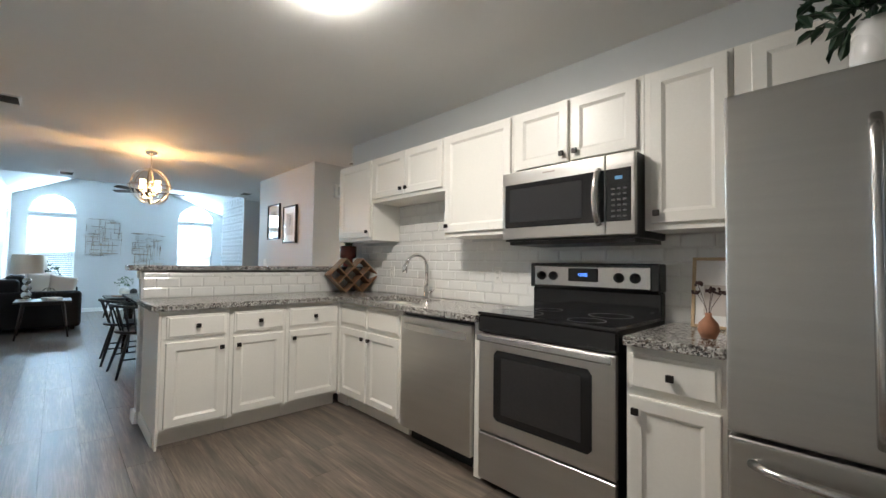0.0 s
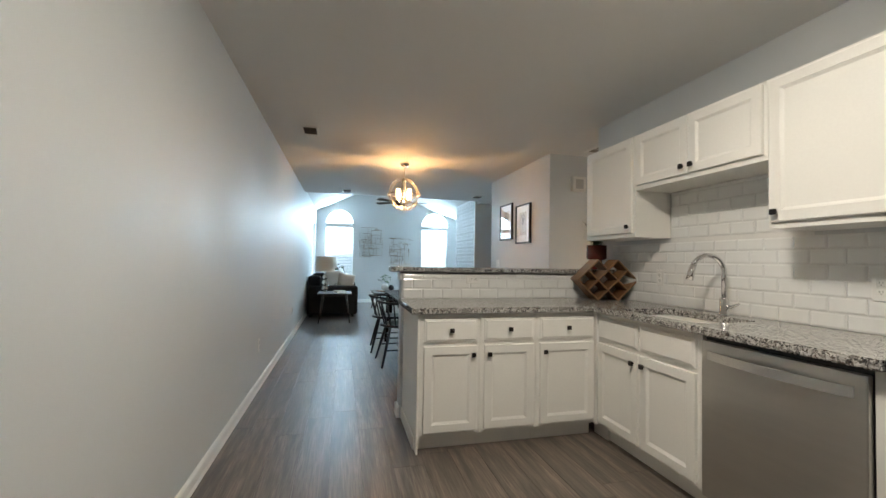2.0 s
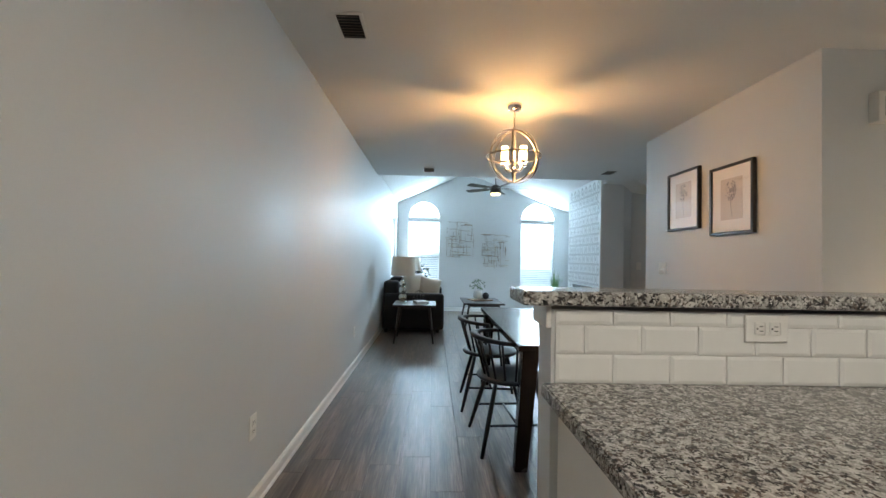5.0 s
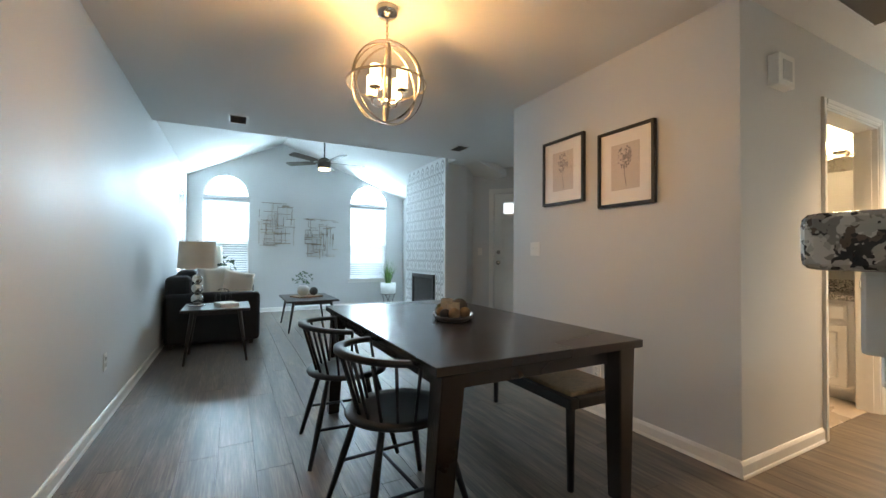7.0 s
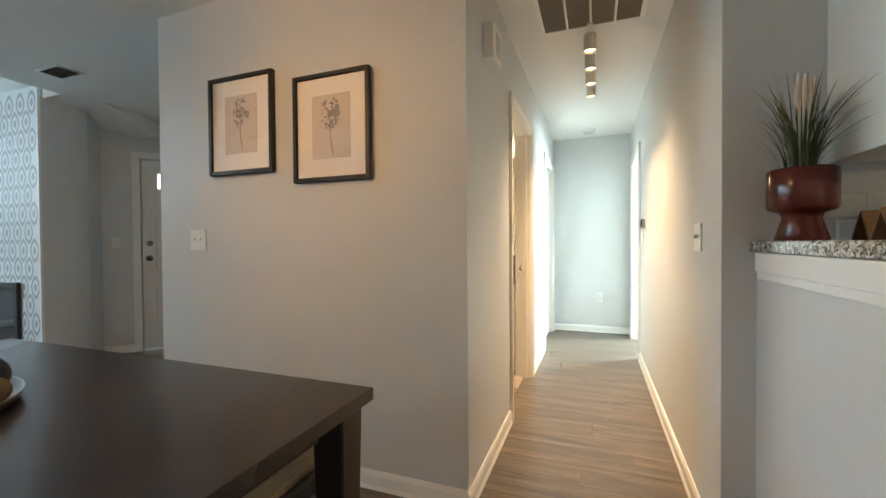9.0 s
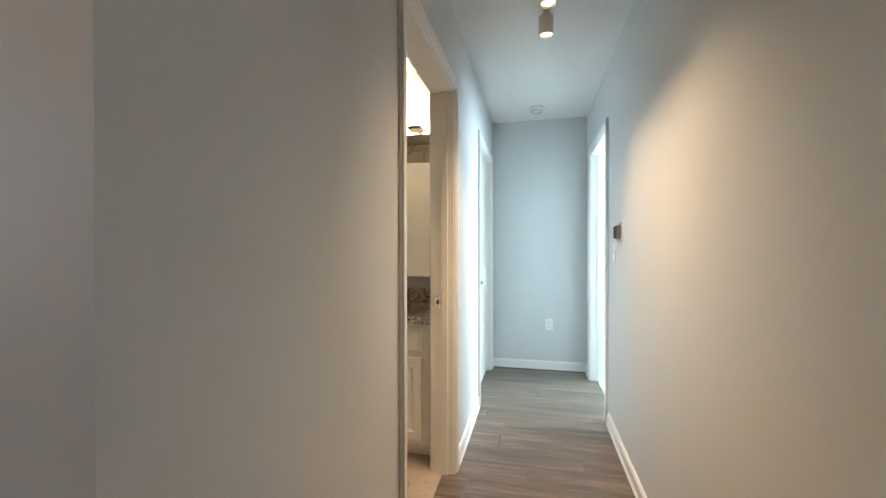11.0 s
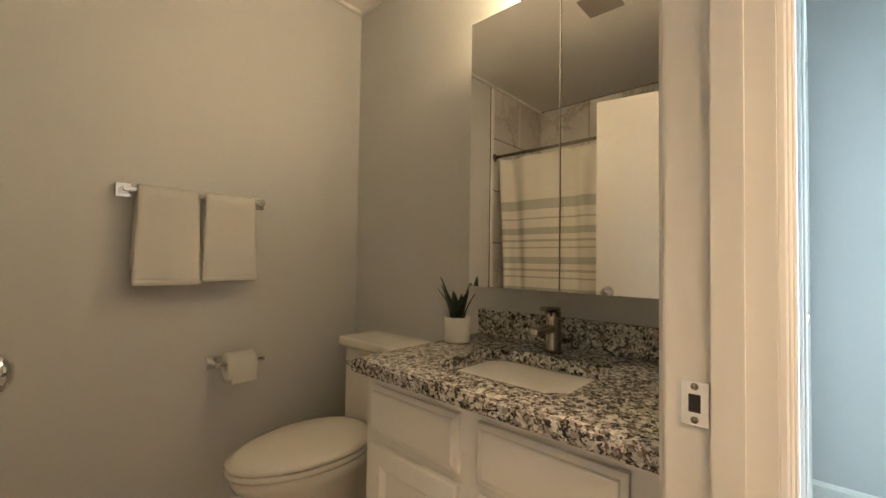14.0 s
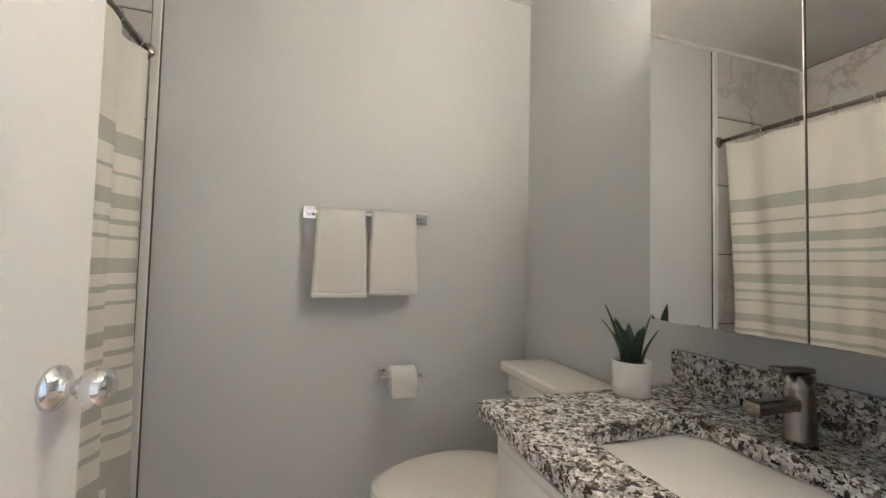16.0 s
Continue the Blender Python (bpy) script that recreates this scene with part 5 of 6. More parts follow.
wire_art(2.32, 1.40, 0.70, 0.82, 9, "lower bronze crossed-rod wire wall art")

# Sofa along the west wall.
sf = thing("sofa", Matrix.Translation((0.04, 8.72, 0)), "black upholstered sofa with rolled arms against the wall", "sofa")
bm = BM()
box(bm, 0.02, 0.98, 0.02, 1.93, 0.06, 0.36, 0.03, 3)
part("base", bm, LEATHER, sf)
bm = BM()
box(bm, 0.02, 0.28, 0.05, 1.90, 0.30, 0.84, 0.08, 4)
part("backrest", bm, LEATHER, sf)
for y in (0.0, 1.72):
    bm = BM()
    box(bm, 0.02, 1.02, y, y + 0.23, 0.05, 0.64, 0.07, 4)
    part("arm", bm, LEATHER, sf)
for y in (0.24, 0.98):
    bm = BM()
    box(bm, 0.26, 0.98, y, y + 0.73, 0.34, 0.50, 0.05, 4)
    part("seat_cushion", bm, LEATHER, sf)
    bm = BM()
    box(bm, 0.10, 0.34, y + 0.01, y + 0.72, 0.48, 0.90, 0.09, 4)
    part("back_cushion", bm, LEATHER, sf)
for x, y in ((0.08, 0.08), (0.92, 0.08), (0.08, 1.85), (0.92, 1.85)):
    bm = BM()
    box(bm, x - 0.025, x + 0.025, y - 0.025, y + 0.025, 0, 0.07)
    part("foot", bm, BLACKW, sf)


def cushion(x, y, z, s, rot, label, material):
    o = thing("cushion", Matrix.Translation((x, y, z)) @ Euler([radians(a) for a in rot]).to_matrix().to_4x4(), label, "cushion", "sofa cushions")
    bm = BM()
    n = 15
    for sgn in (1, -1):
        rows = []
        for i in range(n):
            row = []
            for j in range(n):
                u, v = -1 + 2 * i / (n - 1), -1 + 2 * j / (n - 1)
                bul = ((1 - u ** 4) * (1 - v ** 4)) ** 0.6
                pin = 1 - 0.06 * (1 - abs(u * v))
                row.append(bm.verts.new((u * s * pin, sgn * 0.085 * bul, s + v * s * pin)))
            rows.append(row)
        for i in range(n - 1):
            for j in range(n - 1):
                bm.faces.new((rows[i][j], rows[i + 1][j], rows[i + 1][j + 1], rows[i][j + 1])).smooth = True
    bmesh.ops.remove_doubles(bm, verts=bm.verts, dist=0.0005)
    bmesh.ops.recalc_face_normals(bm, faces=bm.faces)
    part("cover", bm, material, o)


cushion(0.60, 9.16, 0.52, 0.22, (-14, 0, 35), "cream square cushion leaning on the sofa arm", CREAM)
cushion(0.44, 9.38, 0.52, 0.23, (-16, 0, 60), "off-white square cushion against the sofa back", CREAM)
cushion(0.80, 9.10, 0.52, 0.19, (-18, 12, 15), "small beige cushion at the sofa front", mat("beige_cloth", (0.55, 0.48, 0.40), 0.9, fine=250, grain=0.3))


# Side and coffee tables with turned splayed legs.
def leggy_table(name, x0, x1, y0, y1, h, label):
    cx, cy = (x0 + x1) / 2, (y0 + y1) / 2
    o = thing(name, Matrix.Translation((cx, cy, 0)), label, "table")
    lx, ly = (x1 - x0) / 2, (y1 - y0) / 2
    bm = BM()
    box(bm, -lx, lx, -ly, ly, h - 0.028, h, 0.008, 2)
    part("tabletop", bm, WALNUT, o)
    bm = BM()
    box(bm, -lx + 0.1, lx - 0.1, -ly + 0.1, ly - 0.1, h - 0.07, h - 0.028)
    part("apron", bm, WALNUT, o)
    for sx in (-1, 1):
        for sy in (-1, 1):
            bm = BM()
            tube(bm, [(sx * (lx - 0.03), sy * (ly - 0.05), 0), (sx * (lx - 0.10), sy * (ly - 0.11), h - 0.03)], [0.011, 0.021], 12)
            part("leg", bm, WALNUT, o)
    return o


leggy_table("side_table", 0.30, 0.92, 7.86, 8.50, 0.55, "dark walnut side table with splayed legs beside the sofa")
leggy_table("coffee_table", 1.42, 2.14, 9.15, 10.25, 0.45, "dark walnut coffee table with splayed legs")

tl = thing("table_lamp", Matrix.Translation((0.42, 8.25, 0.55)), "stacked mercury glass lamp with a drum shade", "lamp")
bm = BM()
lathe(bm, [(0, 0), (0.08, 0), (0.08, 0.012), (0.03, 0.02), (0, 0.02)], seg=28)
part("foot", bm, MERC, tl)
for z, r in ((0.075, 0.06), (0.185, 0.056), (0.285, 0.05)):
    bm = BM()
    ball(bm, (0, 0, z), r, 24)
    part("globe", bm, MERC, tl)
bm = BM()
tube(bm, [(0, 0, 0.02), (0, 0, 0.70)], 0.007, 8)
part("rod", bm, CHROME, tl)
bm = BM()
lathe(bm, [(0.185, 0.40), (0.170, 0.68), (0.166, 0.68), (0.181, 0.40), (0.185, 0.40)], seg=40)
part("shade", bm, SHADE, tl, "cream linen drum shade")
t2 = copy_thing(tl, Matrix.Translation((0.42, 10.95, 0.55)))
leggy_table("side_table", 0.16, 0.70, 10.72, 11.25, 0.55, "dark walnut side table beyond the sofa")

bk = thing("book", pose(0.70, 8.10, 0.551, 0, 0, 18), "pale hardback book lying on the side table", "book")
bm = BM()
box(bm, -0.09, 0.09, -0.12, 0.12, 0.0, 0.004)
box(bm, -0.09, 0.09, -0.12, 0.12, 0.034, 0.038)
box(bm, -0.09, -0.086, -0.12, 0.12, 0.004, 0.034)
part("cover", bm, CREAM, bk)
bm = BM()
box(bm, -0.085, 0.086, -0.115, 0.115, 0.004, 0.034)
part("pages", bm, PAPERM, bk)
wo = thing("wire_orb", Matrix.Translation((0.66, 8.31, 0.551)), "dark wire geometric orb on the side table", "ornament")
bm = BM()
for k in range(5):
    q = Euler((radians(90), 0, radians(36 * k))).to_matrix()
    tube(bm, [q @ Vector((0.085 * math.cos(a), 0.085 * math.sin(a), 0)) + Vector((0, 0, 0.087)) for a in [6.283 * i / 24 for i in range(24)]], 0.002, 5, True)
part("wire", bm, BLACK, wo)

vp = thing("vase_plant", Matrix.Translation((1.72, 9.75, 0.477)), "eucalyptus sprigs in a white vase on the coffee table", "plant")
bm = BM()
lathe(bm, [(0, 0), (0.06, 0), (0.09, 0.05), (0.08, 0.12), (0.05, 0.15), (0.045, 0.15), (0.07, 0.1), (0, 0.03)], seg=24)
part("vase", bm, POTWHITE, vp)
bm = BM()
leafy(bm, 60, 0.28, 0.14, 0.045, random.Random(12), 0.10)
part("leaves", bm, LEAF, vp)
ct = thing("coffee_tray", pose(1.76, 9.68, 0.451, 0, 0, 20), "small wooden tray on the coffee table", "tray")
bm = BM()
box(bm, -0.20, 0.20, -0.14, 0.14, 0, 0.024, 0.008, 2)
part("tray", bm, BAMBOO, ct)
ob_ = thing("decor_ball", Matrix.Translation((1.86, 9.66, 0.476)), "dark round ornament on the coffee table", "ornament")
bm = BM()
ball(bm, (0, 0, 0.065), 0.065, 18)
part("ball", bm, BALLC[2], ob_)

pl = thing("floor_plant", Matrix.Translation((3.62, 11.2, 0)), "spiky green plant in a white pot on a wire stand", "plant")
bm = BM()
for k in range(4):
    a = radians(45 + 90 * k)
    tube(bm, [(0.15 * math.cos(a), 0.15 * math.sin(a), 0), (0.09 * math.cos(a + 0.4), 0.09 * math.sin(a + 0.4), 0.17), (0.15 * math.cos(a), 0.15 * math.sin(a), 0.30)], 0.005, 6)
for z in (0.012, 0.29):
    tube(bm, [(0.15 * math.cos(a), 0.15 * math.sin(a), z) for a in [6.283 * q / 28 for q in range(28)]], 0.005, 6, True)
part("stand", bm, BLACK, pl)
bm = BM()
lathe(bm, [(0, 0.27), (0.11, 0.27), (0.15, 0.31), (0.16, 0.52), (0.15, 0.52), (0.14, 0.47), (0, 0.47)], seg=32)
part("pot", bm, POTWHITE, pl)
bm = BM()
rr = random.Random(21)
for k in range(46):
    a, L, lean = rr.random() * 6.283, rr.uniform(0.35, 0.62), rr.uniform(0.1, 0.9)
    d = Vector((math.cos(a), math.sin(a), 0))
    side = Vector((-d.y, d.x, 0)) * 0.012
    prev = None
    for q in range(6):
        f = q / 5
        p = Vector((0, 0, 0.47)) + d * (0.05 + lean * 0.26 * f * f) + Vector((0, 0, L * (f - 0.3 * lean * f * f)))
        w = side * (1 - f) + side * 0.06
        cur = (bm.verts.new(p - w), bm.verts.new(p + w))
        if prev:
            bm.faces.new((prev[0], prev[1], cur[1], cur[0]))
        prev = cur
part("leaves", bm, mat("bright_leaf", (0.10, 0.22, 0.045), 0.45, vary=0.3, big=20), pl)
fl = thing("palm_plant", Matrix.Translation((0.58, 11.05, 0.55)), "small leafy plant behind the sofa lamp", "plant")
bm = BM()
lathe(bm, [(0, 0), (0.05, 0), (0.06, 0.1), (0.05, 0.12), (0, 0.12)], seg=20)
part("pot", bm, POTWHITE, fl)
bm = BM()
leafy(bm, 50, 0.5, 0.25, 0.10, random.Random(14), 0.1)
part("leaves", bm, LEAFD, fl)



# ---- hall ----
rg2 = thing("return_grille", Matrix.Translation((3.68, 3.855, 2.44)), "large return air grille in the hall ceiling", "vent")
bm = BM()
for a, b, c, d in ((-0.34, -0.315, -0.29, 0.29), (0.315, 0.34, -0.29, 0.29), (-0.315, 0.315, -0.29, -0.265), (-0.315, 0.315, 0.265, 0.29)):
    box(bm, a, b, c, d, -0.012, -0.001, 0.003, 1)
part("frame", bm, PLATE, rg2)
for y in (-0.133, 0.0, 0.133):
    bm = BM()
    box(bm, -0.315, 0.315, y - 0.006, y + 0.006, -0.012, -0.002)
    part("divider", bm, PLATE, rg2)
for k in range(40):
    bm = BM()
    box(bm, -0.007, 0.007, -0.265, 0.265, -0.001, 0.0003, m=Matrix.Translation((-0.31 + 0.0155 * k + 0.008, 0, -0.006)) @ Matrix.Rotation(radians(40), 4, "Y"))
    part("louver", bm, GREYV, rg2)
tk = thing("track_light", Matrix.Translation((4.48, 3.86, 2.44)), "ceiling track with four lit cylinder spots", "lamp")
bm = BM()
box(bm, -0.52, 0.52, -0.017, 0.017, -0.02, -0.001, 0.003, 1)
part("track", bm, TRIM, tk)
for k in range(4):
    x = -0.42 + 0.28 * k
    bm = BM()
    tube(bm, [(x, 0, -0.02), (x, 0, -0.035)], 0.006, 8)
    lathe(bm, [(0, -0.035), (0.036, -0.035), (0.038, -0.04), (0.038, -0.135), (0.034, -0.135), (0.034, -0.115), (0, -0.115)], x, 0, 22)
    hd = part("spot_head", bm, TRIM, tk)
    bm = BM()
    lathe(bm, [(0, -0.118), (0.033, -0.118), (0.033, -0.122), (0, -0.124)], x, 0, 22)
    part("lamp_face", bm, GLOWS, hd, "glowing lamp face")
sd = thing("smoke_detector", Matrix.Translation((6.42, 3.90, 2.44)), "white round smoke detector on the hall ceiling", "smoke detector")
bm = BM()
lathe(bm, [(0, -0.001), (0.07, -0.001), (0.07, -0.015), (0.06, -0.03), (0.03, -0.035), (0, -0.035)], seg=32)
part("body", bm, PLATE, sd)
bm = BM()
lathe(bm, [(0.045, -0.0335), (0.05, -0.034), (0.05, -0.037), (0.045, -0.037), (0.045, -0.0335)], seg=32)
part("slots", bm, GREYV, sd)
bx = thing("door_chime", Matrix.Translation((3.37, HN - 0.001, 2.10)), "white door chime box high on the hall wall", "door chime")
bm = BM()
box(bm, -0.085, 0.085, -0.055, 0, -0.085, 0.085, 0.008, 2)
part("cover", bm, PLATE, bx)
bm = BM()
box(bm, -0.05, 0.05, -0.058, -0.052, -0.055, 0.055, 0.003, 1)
part("grille", bm, mat("chime_grille", (0.5, 0.5, 0.49), 0.6), bx)
th = thing("thermostat", Matrix.Translation((5.235, HS + 0.001, 1.285)) @ Matrix.Rotation(radians(180), 4, "Z"), "black glass thermostat on a white plate", "thermostat")
bm = BM()
box(bm, -0.06, 0.06, -0.005, 0, -0.06, 0.06, 0.006, 2)
part("plate", bm, PLATE, th)
bm = BM()
box(bm, -0.042, 0.042, -0.028, -0.005, -0.042, 0.042, 0.012, 3)
tb = part("body", bm, NICKEL, th)
bm = BM()
box(bm, -0.034, 0.034, -0.0295, -0.027, -0.034, 0.034, 0.006, 2)
part("screen", bm, BLACKG, tb)

# Closed closet door and the open bedroom door edge.
cdoor = thing("closet_door", Matrix.Translation((6.215, HN + 0.04, 0)), "white closet door, closed, in the hall", "door")
bm = BM()
box(bm, -0.415, 0.415, 0, 0.035, 0.01, 2.01)
part("slab", bm, DOORP, cdoor)
for sx in (-1, 1):
    for z0, z1 in ((0.2, 0.85), (1.0, 1.85)):
        bm = BM()
        xa, xb = sorted((sx * 0.05, sx * 0.33))
        for a, b, c, d in ((xa, xa + 0.018, z0, z1), (xb - 0.018, xb, z0, z1), (xa + 0.018, xb - 0.018, z0, z0 + 0.018), (xa + 0.018, xb - 0.018, z1 - 0.018, z1)):
            box(bm, a, b, -0.006, 0, c, d, 0.002, 1)
        part("panel", bm, DOORP, cdoor)
bm = BM()
lathe(bm, [(0, 0), (0.028, 0), (0.028, 0.006), (0.011, 0.012), (0.011, 0.03), (0.026, 0.042), (0.02, 0.058), (0, 0.062)], seg=18, m=Matrix.Translation((-0.35, 0, 0.93)) @ Matrix.Rotation(radians(90), 4, "X"))
part("knob", bm, CHROME, cdoor)
ds = thing("tall_dresser", Matrix.Translation((8.04, 2.87, 0.006)), "tall cherry red wooden dresser standing on the carpet", "dresser")
bm = BM()
box(bm, 0.0, 0.42, 0.0, 0.41, 0.09, 1.235, 0.004, 2)
part("body", bm, REDW, ds)
bm = BM()
box(bm, -0.03, 0.45, -0.035, 0.44, 1.235, 1.262, 0.006, 2)
part("top", bm, REDW, ds)
bm = BM()
box(bm, -0.008, 0.428, -0.008, 0.418, 0.09, 0.15, 0.004, 1)
part("plinth", bm, REDW, ds)
for x in (0.0, 0.36):
    for y in (0.0, 0.35):
        bm = BM()
        box(bm, x, x + 0.06, y, y + 0.06, 0.0, 0.09, 0.004, 1)
        part("foot", bm, REDW, ds)
for k in range(5):
    z = 0.17 + 0.21 * k
    dr = part("drawer", shell(0.02, 0.40, z, z + 0.195, [(0, 0), (0, 0.010), (0.006, 0.014)]), REDW, ds)
    dr.matrix_basis = Matrix.Translation((0.42, 0.41, 0)) @ Matrix.Rotation(radians(180), 4, "Z")
    bm = BM()
    ball(bm, (0.21, -0.026, z + 0.10), 0.014, 10)
    part("knob", bm, NICKEL, dr)


# ---- bathroom ----
BN = HN + 0.12
# Door, swung in against the tub.
bdoor = thing("bath_door", pose(3.988, BN + 0.002, 0, 0, 0, 81), "white flush bathroom door, swung open", "door")
bm = BM()
box(bm, 0.004, 0.768, 0.0, 0.035, 0.012, 2.012, 0.002, 1)
part("slab", bm, DOORP, bdoor)
for sgn, y in ((-1, 0.0), (1, 0.035)):
    bm = BM()
    lathe(bm, [(0, 0), (0.034, 0), (0.033, 0.006), (0.018, 0.014), (0.012, 0.02), (0.012, 0.034), (0.022, 0.042), (0.029, 0.056), (0.026, 0.072), (0.014, 0.08), (0, 0.081)], seg=28, m=Matrix.Translation((0.704, y, 0.928)) @ Matrix.Rotation(radians(90 * -sgn), 4, "X"))
    part("knob", bm, CHROME, bdoor)
for z in (0.22, 1.02, 1.80):
    bm = BM()
    box(bm, 0.0, 0.003, -0.035, 0.004, -0.045, 0.045)
    tube(bm, [(0.004, 0.005, -0.046), (0.004, 0.005, 0.046)], 0.006, 8)
    part("hinge", bm, NICKEL, bdoor, "dark metal hinge", bdoor.matrix_basis.inverted() @ Matrix.Translation((3.985, BN - 0.006, z)))
sp = thing("strike_plate", Matrix.Translation((4.793, HN + 0.085, 0.91)), "chrome strike plate on the door jamb", "strike plate")
bm = BM()
t = BM()
outline(t, [[(-0.016, -0.029), (0.016, -0.029), (0.016, 0.029), (-0.016, 0.029)], [(-0.007, -0.012), (0.007, -0.012), (0.007, 0.012), (-0.007, 0.012)]], -0.002, 0.0)
merge(bm, t, Matrix.Rotation(radians(-90), 4, "Z"))
box(bm, -0.002, 0.006, -0.032, -0.019, -0.028, 0.028, 0.002, 1)
part("plate", bm, CHROME, sp)
bm = BM()
box(bm, -0.0008, 0.0, -0.009, 0.009, -0.013, 0.013)
part("latch_hole", bm, SLOT, sp)
for z in (-0.022, 0.022):
    bm = BM()
    lathe(bm, [(0, 0.0015), (0.0045, 0.001), (0.0048, 0)], seg=12, m=Matrix.Translation((-0.002, 0, z)) @ Matrix.Rotation(radians(-90), 4, "Y"))
    part("screw", bm, NICKEL, sp)

# Vanity.
VH = 0.775
vn = cabinet("vanity", Matrix.Translation((4.885, 5.25, 0)) @ Matrix.Rotation(radians(-90), 4, "Z"), 0.788, VH, 0.562,
             [(0.03, 0.35, 0.12, 0.585, 0.315, 0.50), (0.405, 0.72, 0.12, 0.585, 0.44, 0.50)],
             [(0.03, 0.35, 0.612, 0.745, None, 0), (0.405, 0.72, 0.612, 0.745, None, 0)], 0.09, "white two-door bathroom vanity", "", TRIM, CHROME)
vt = thing("countertop", Matrix.Translation((4.84, 4.46, VH)), "speckled granite vanity top with an undermount basin", "countertop")
VS = (0.12, 0.42, 0.235, 0.605)
bm = BM()
a0, a1, b0, b1 = VS
c = 0.035
plate(bm, [[(0, 0), (0.606, 0), (0.606, 0.81), (0, 0.81)], [(a0 + c, b0), (a1 - c, b0), (a1, b0 + c), (a1, b1 - c), (a1 - c, b1), (a0 + c, b1), (a0, b1 - c), (a0, b0 + c)]], 0, 0.04, 0.006)
part("slab", bm, GRANB, vt)
bm = BM()
box(bm, 0.583, 0.606, 0.0, 0.81, 0.0405, 0.135, 0.004, 2)
part("splashback", bm, GRANB, vt)
bm = BM()
rows = []
for f, z in ((1.04, 0.0), (1.0, -0.03), (0.93, -0.09), (0.75, -0.125), (0.0, -0.135)):
    cx, cy = (a0 + a1) / 2, (b0 + b1) / 2
    pts = []
    for k in range(32):
        a = 6.283 * k / 32
        n = 4.5
        r = (abs(math.cos(a)) ** n + abs(math.sin(a)) ** n) ** (-1 / n)
        pts.append(bm.verts.new((cx + f * (a1 - a0) / 2 * r * math.cos(a), cy + f * (b1 - b0) / 2 * r * math.sin(a), z)) if f else None)
    rows.append(pts)
mid = bm.verts.new((cx, cy, -0.135))
for p, q in zip(rows, rows[1:]):
    for k in range(32):
        if q[0] is None:
            bm.faces.new((p[k], p[(k + 1) % 32], mid)).smooth = True
        else:
            bm.faces.new((p[k], p[(k + 1) % 32], q[(k + 1) % 32], q[k])).smooth = True
bmesh.ops.recalc_face_normals(bm, faces=bm.faces)
bs = part("basin", bm, PORC, vt, "white porcelain basin")
bm = BM()
lathe(bm, [(0, 0.004), (0.02, 0.003), (0.022, 0)], cx, cy, 18, m=Matrix.Translation((0, 0, -0.133)))
part("drain", bm, CHROME, bs)
bf = thing("basin_faucet", Matrix.Translation((5.325, 4.90, VH + 0.0405)), "brushed nickel single-lever basin faucet", "faucet")
bm = BM()
lathe(bm, [(0, 0), (0.027, 0), (0.025, 0.01), (0.023, 0.10), (0.024, 0.125), (0, 0.128)], seg=24)
part("body", bm, NICKEL, bf)
bm = BM()
box(bm, -0.125, -0.005, -0.015, 0.015, 0.062, 0.086, 0.008, 2)
part("spout", bm, NICKEL, bf)
bm = BM()
box(bm, -0.075, 0.02, -0.012, 0.012, 0.127, 0.139, 0.005, 2, m=Matrix.Rotation(radians(4), 4, "Y"))
part("lever", bm, NICKEL, bf)

# Mirror cabinet.
mc = thing("mirror_cabinet", Matrix.Translation((5.28, 4.515, 1.005)), "frameless two-door mirrored medicine cabinet on the wall", "mirror cabinet")
bm = BM()
box(bm, 0.005, 0.168, 0.002, 0.682, 0.002, 0.933)
part("body", bm, GREYV, mc)
for y0, y1 in ((0.0, 0.3395), (0.3425, 0.684)):
    bm = BM()
    box(bm, -0.004, 0.004, y0, y1, 0.0, 0.935, 0.0012, 1)
    part("mirror_door", bm, MIRROR, mc)
vl = thing("vanity_light", Matrix.Translation((5.45, 4.84, 2.03)), "bronze bar light with three glowing glass cubes", "lamp")
bm = BM()
box(bm, -0.025, -0.001, -0.25, 0.25, -0.055, 0.0, 0.004, 2)
part("back_plate", bm, NICKEL, vl)
for k in range(3):
    y = 0.145 - 0.145 * k
    bm = BM()
    box(bm, -0.15, -0.02, y - 0.012, y + 0.012, -0.045, -0.025, 0.002, 1)
    box(bm, -0.178, -0.082, y - 0.047, y + 0.047, -0.05, -0.025, 0.003, 1)
    arm = part("holder", bm, NICKEL, vl)
    bm = BM()
    box(bm, -0.185, -0.075, y - 0.053, y + 0.053, -0.024, 0.072, 0.006, 2)
    part("glass_cube", bm, GLOWV, arm, "glowing frosted glass cube")

# Toilet.
to = thing("toilet", Matrix.Translation((5.44, 5.70, 0)) @ Matrix.Rotation(radians(180), 4, "Z"), "white two-piece toilet with the lid closed", "toilet")


def egg(bm, levels, n=32):
    rows = []
    for z, xc, lx, ly in levels:
        row = []
        for k in range(n):
            a = 6.283 * k / n
            x = math.cos(a)
            row.append(bm.verts.new((xc + lx * x, ly * math.sin(a) * (1 - 0.12 * x), z)))
        rows.append(row)
    for p, q in zip(rows, rows[1:]):
        for k in range(n):
            bm.faces.new((p[k], p[(k + 1) % n], q[(k + 1) % n], q[k])).smooth = True
    bm.faces.new(rows[0][::-1])
    bm.faces.new(rows[-1])
    bmesh.ops.recalc_face_normals(bm, faces=bm.faces)
    return bm


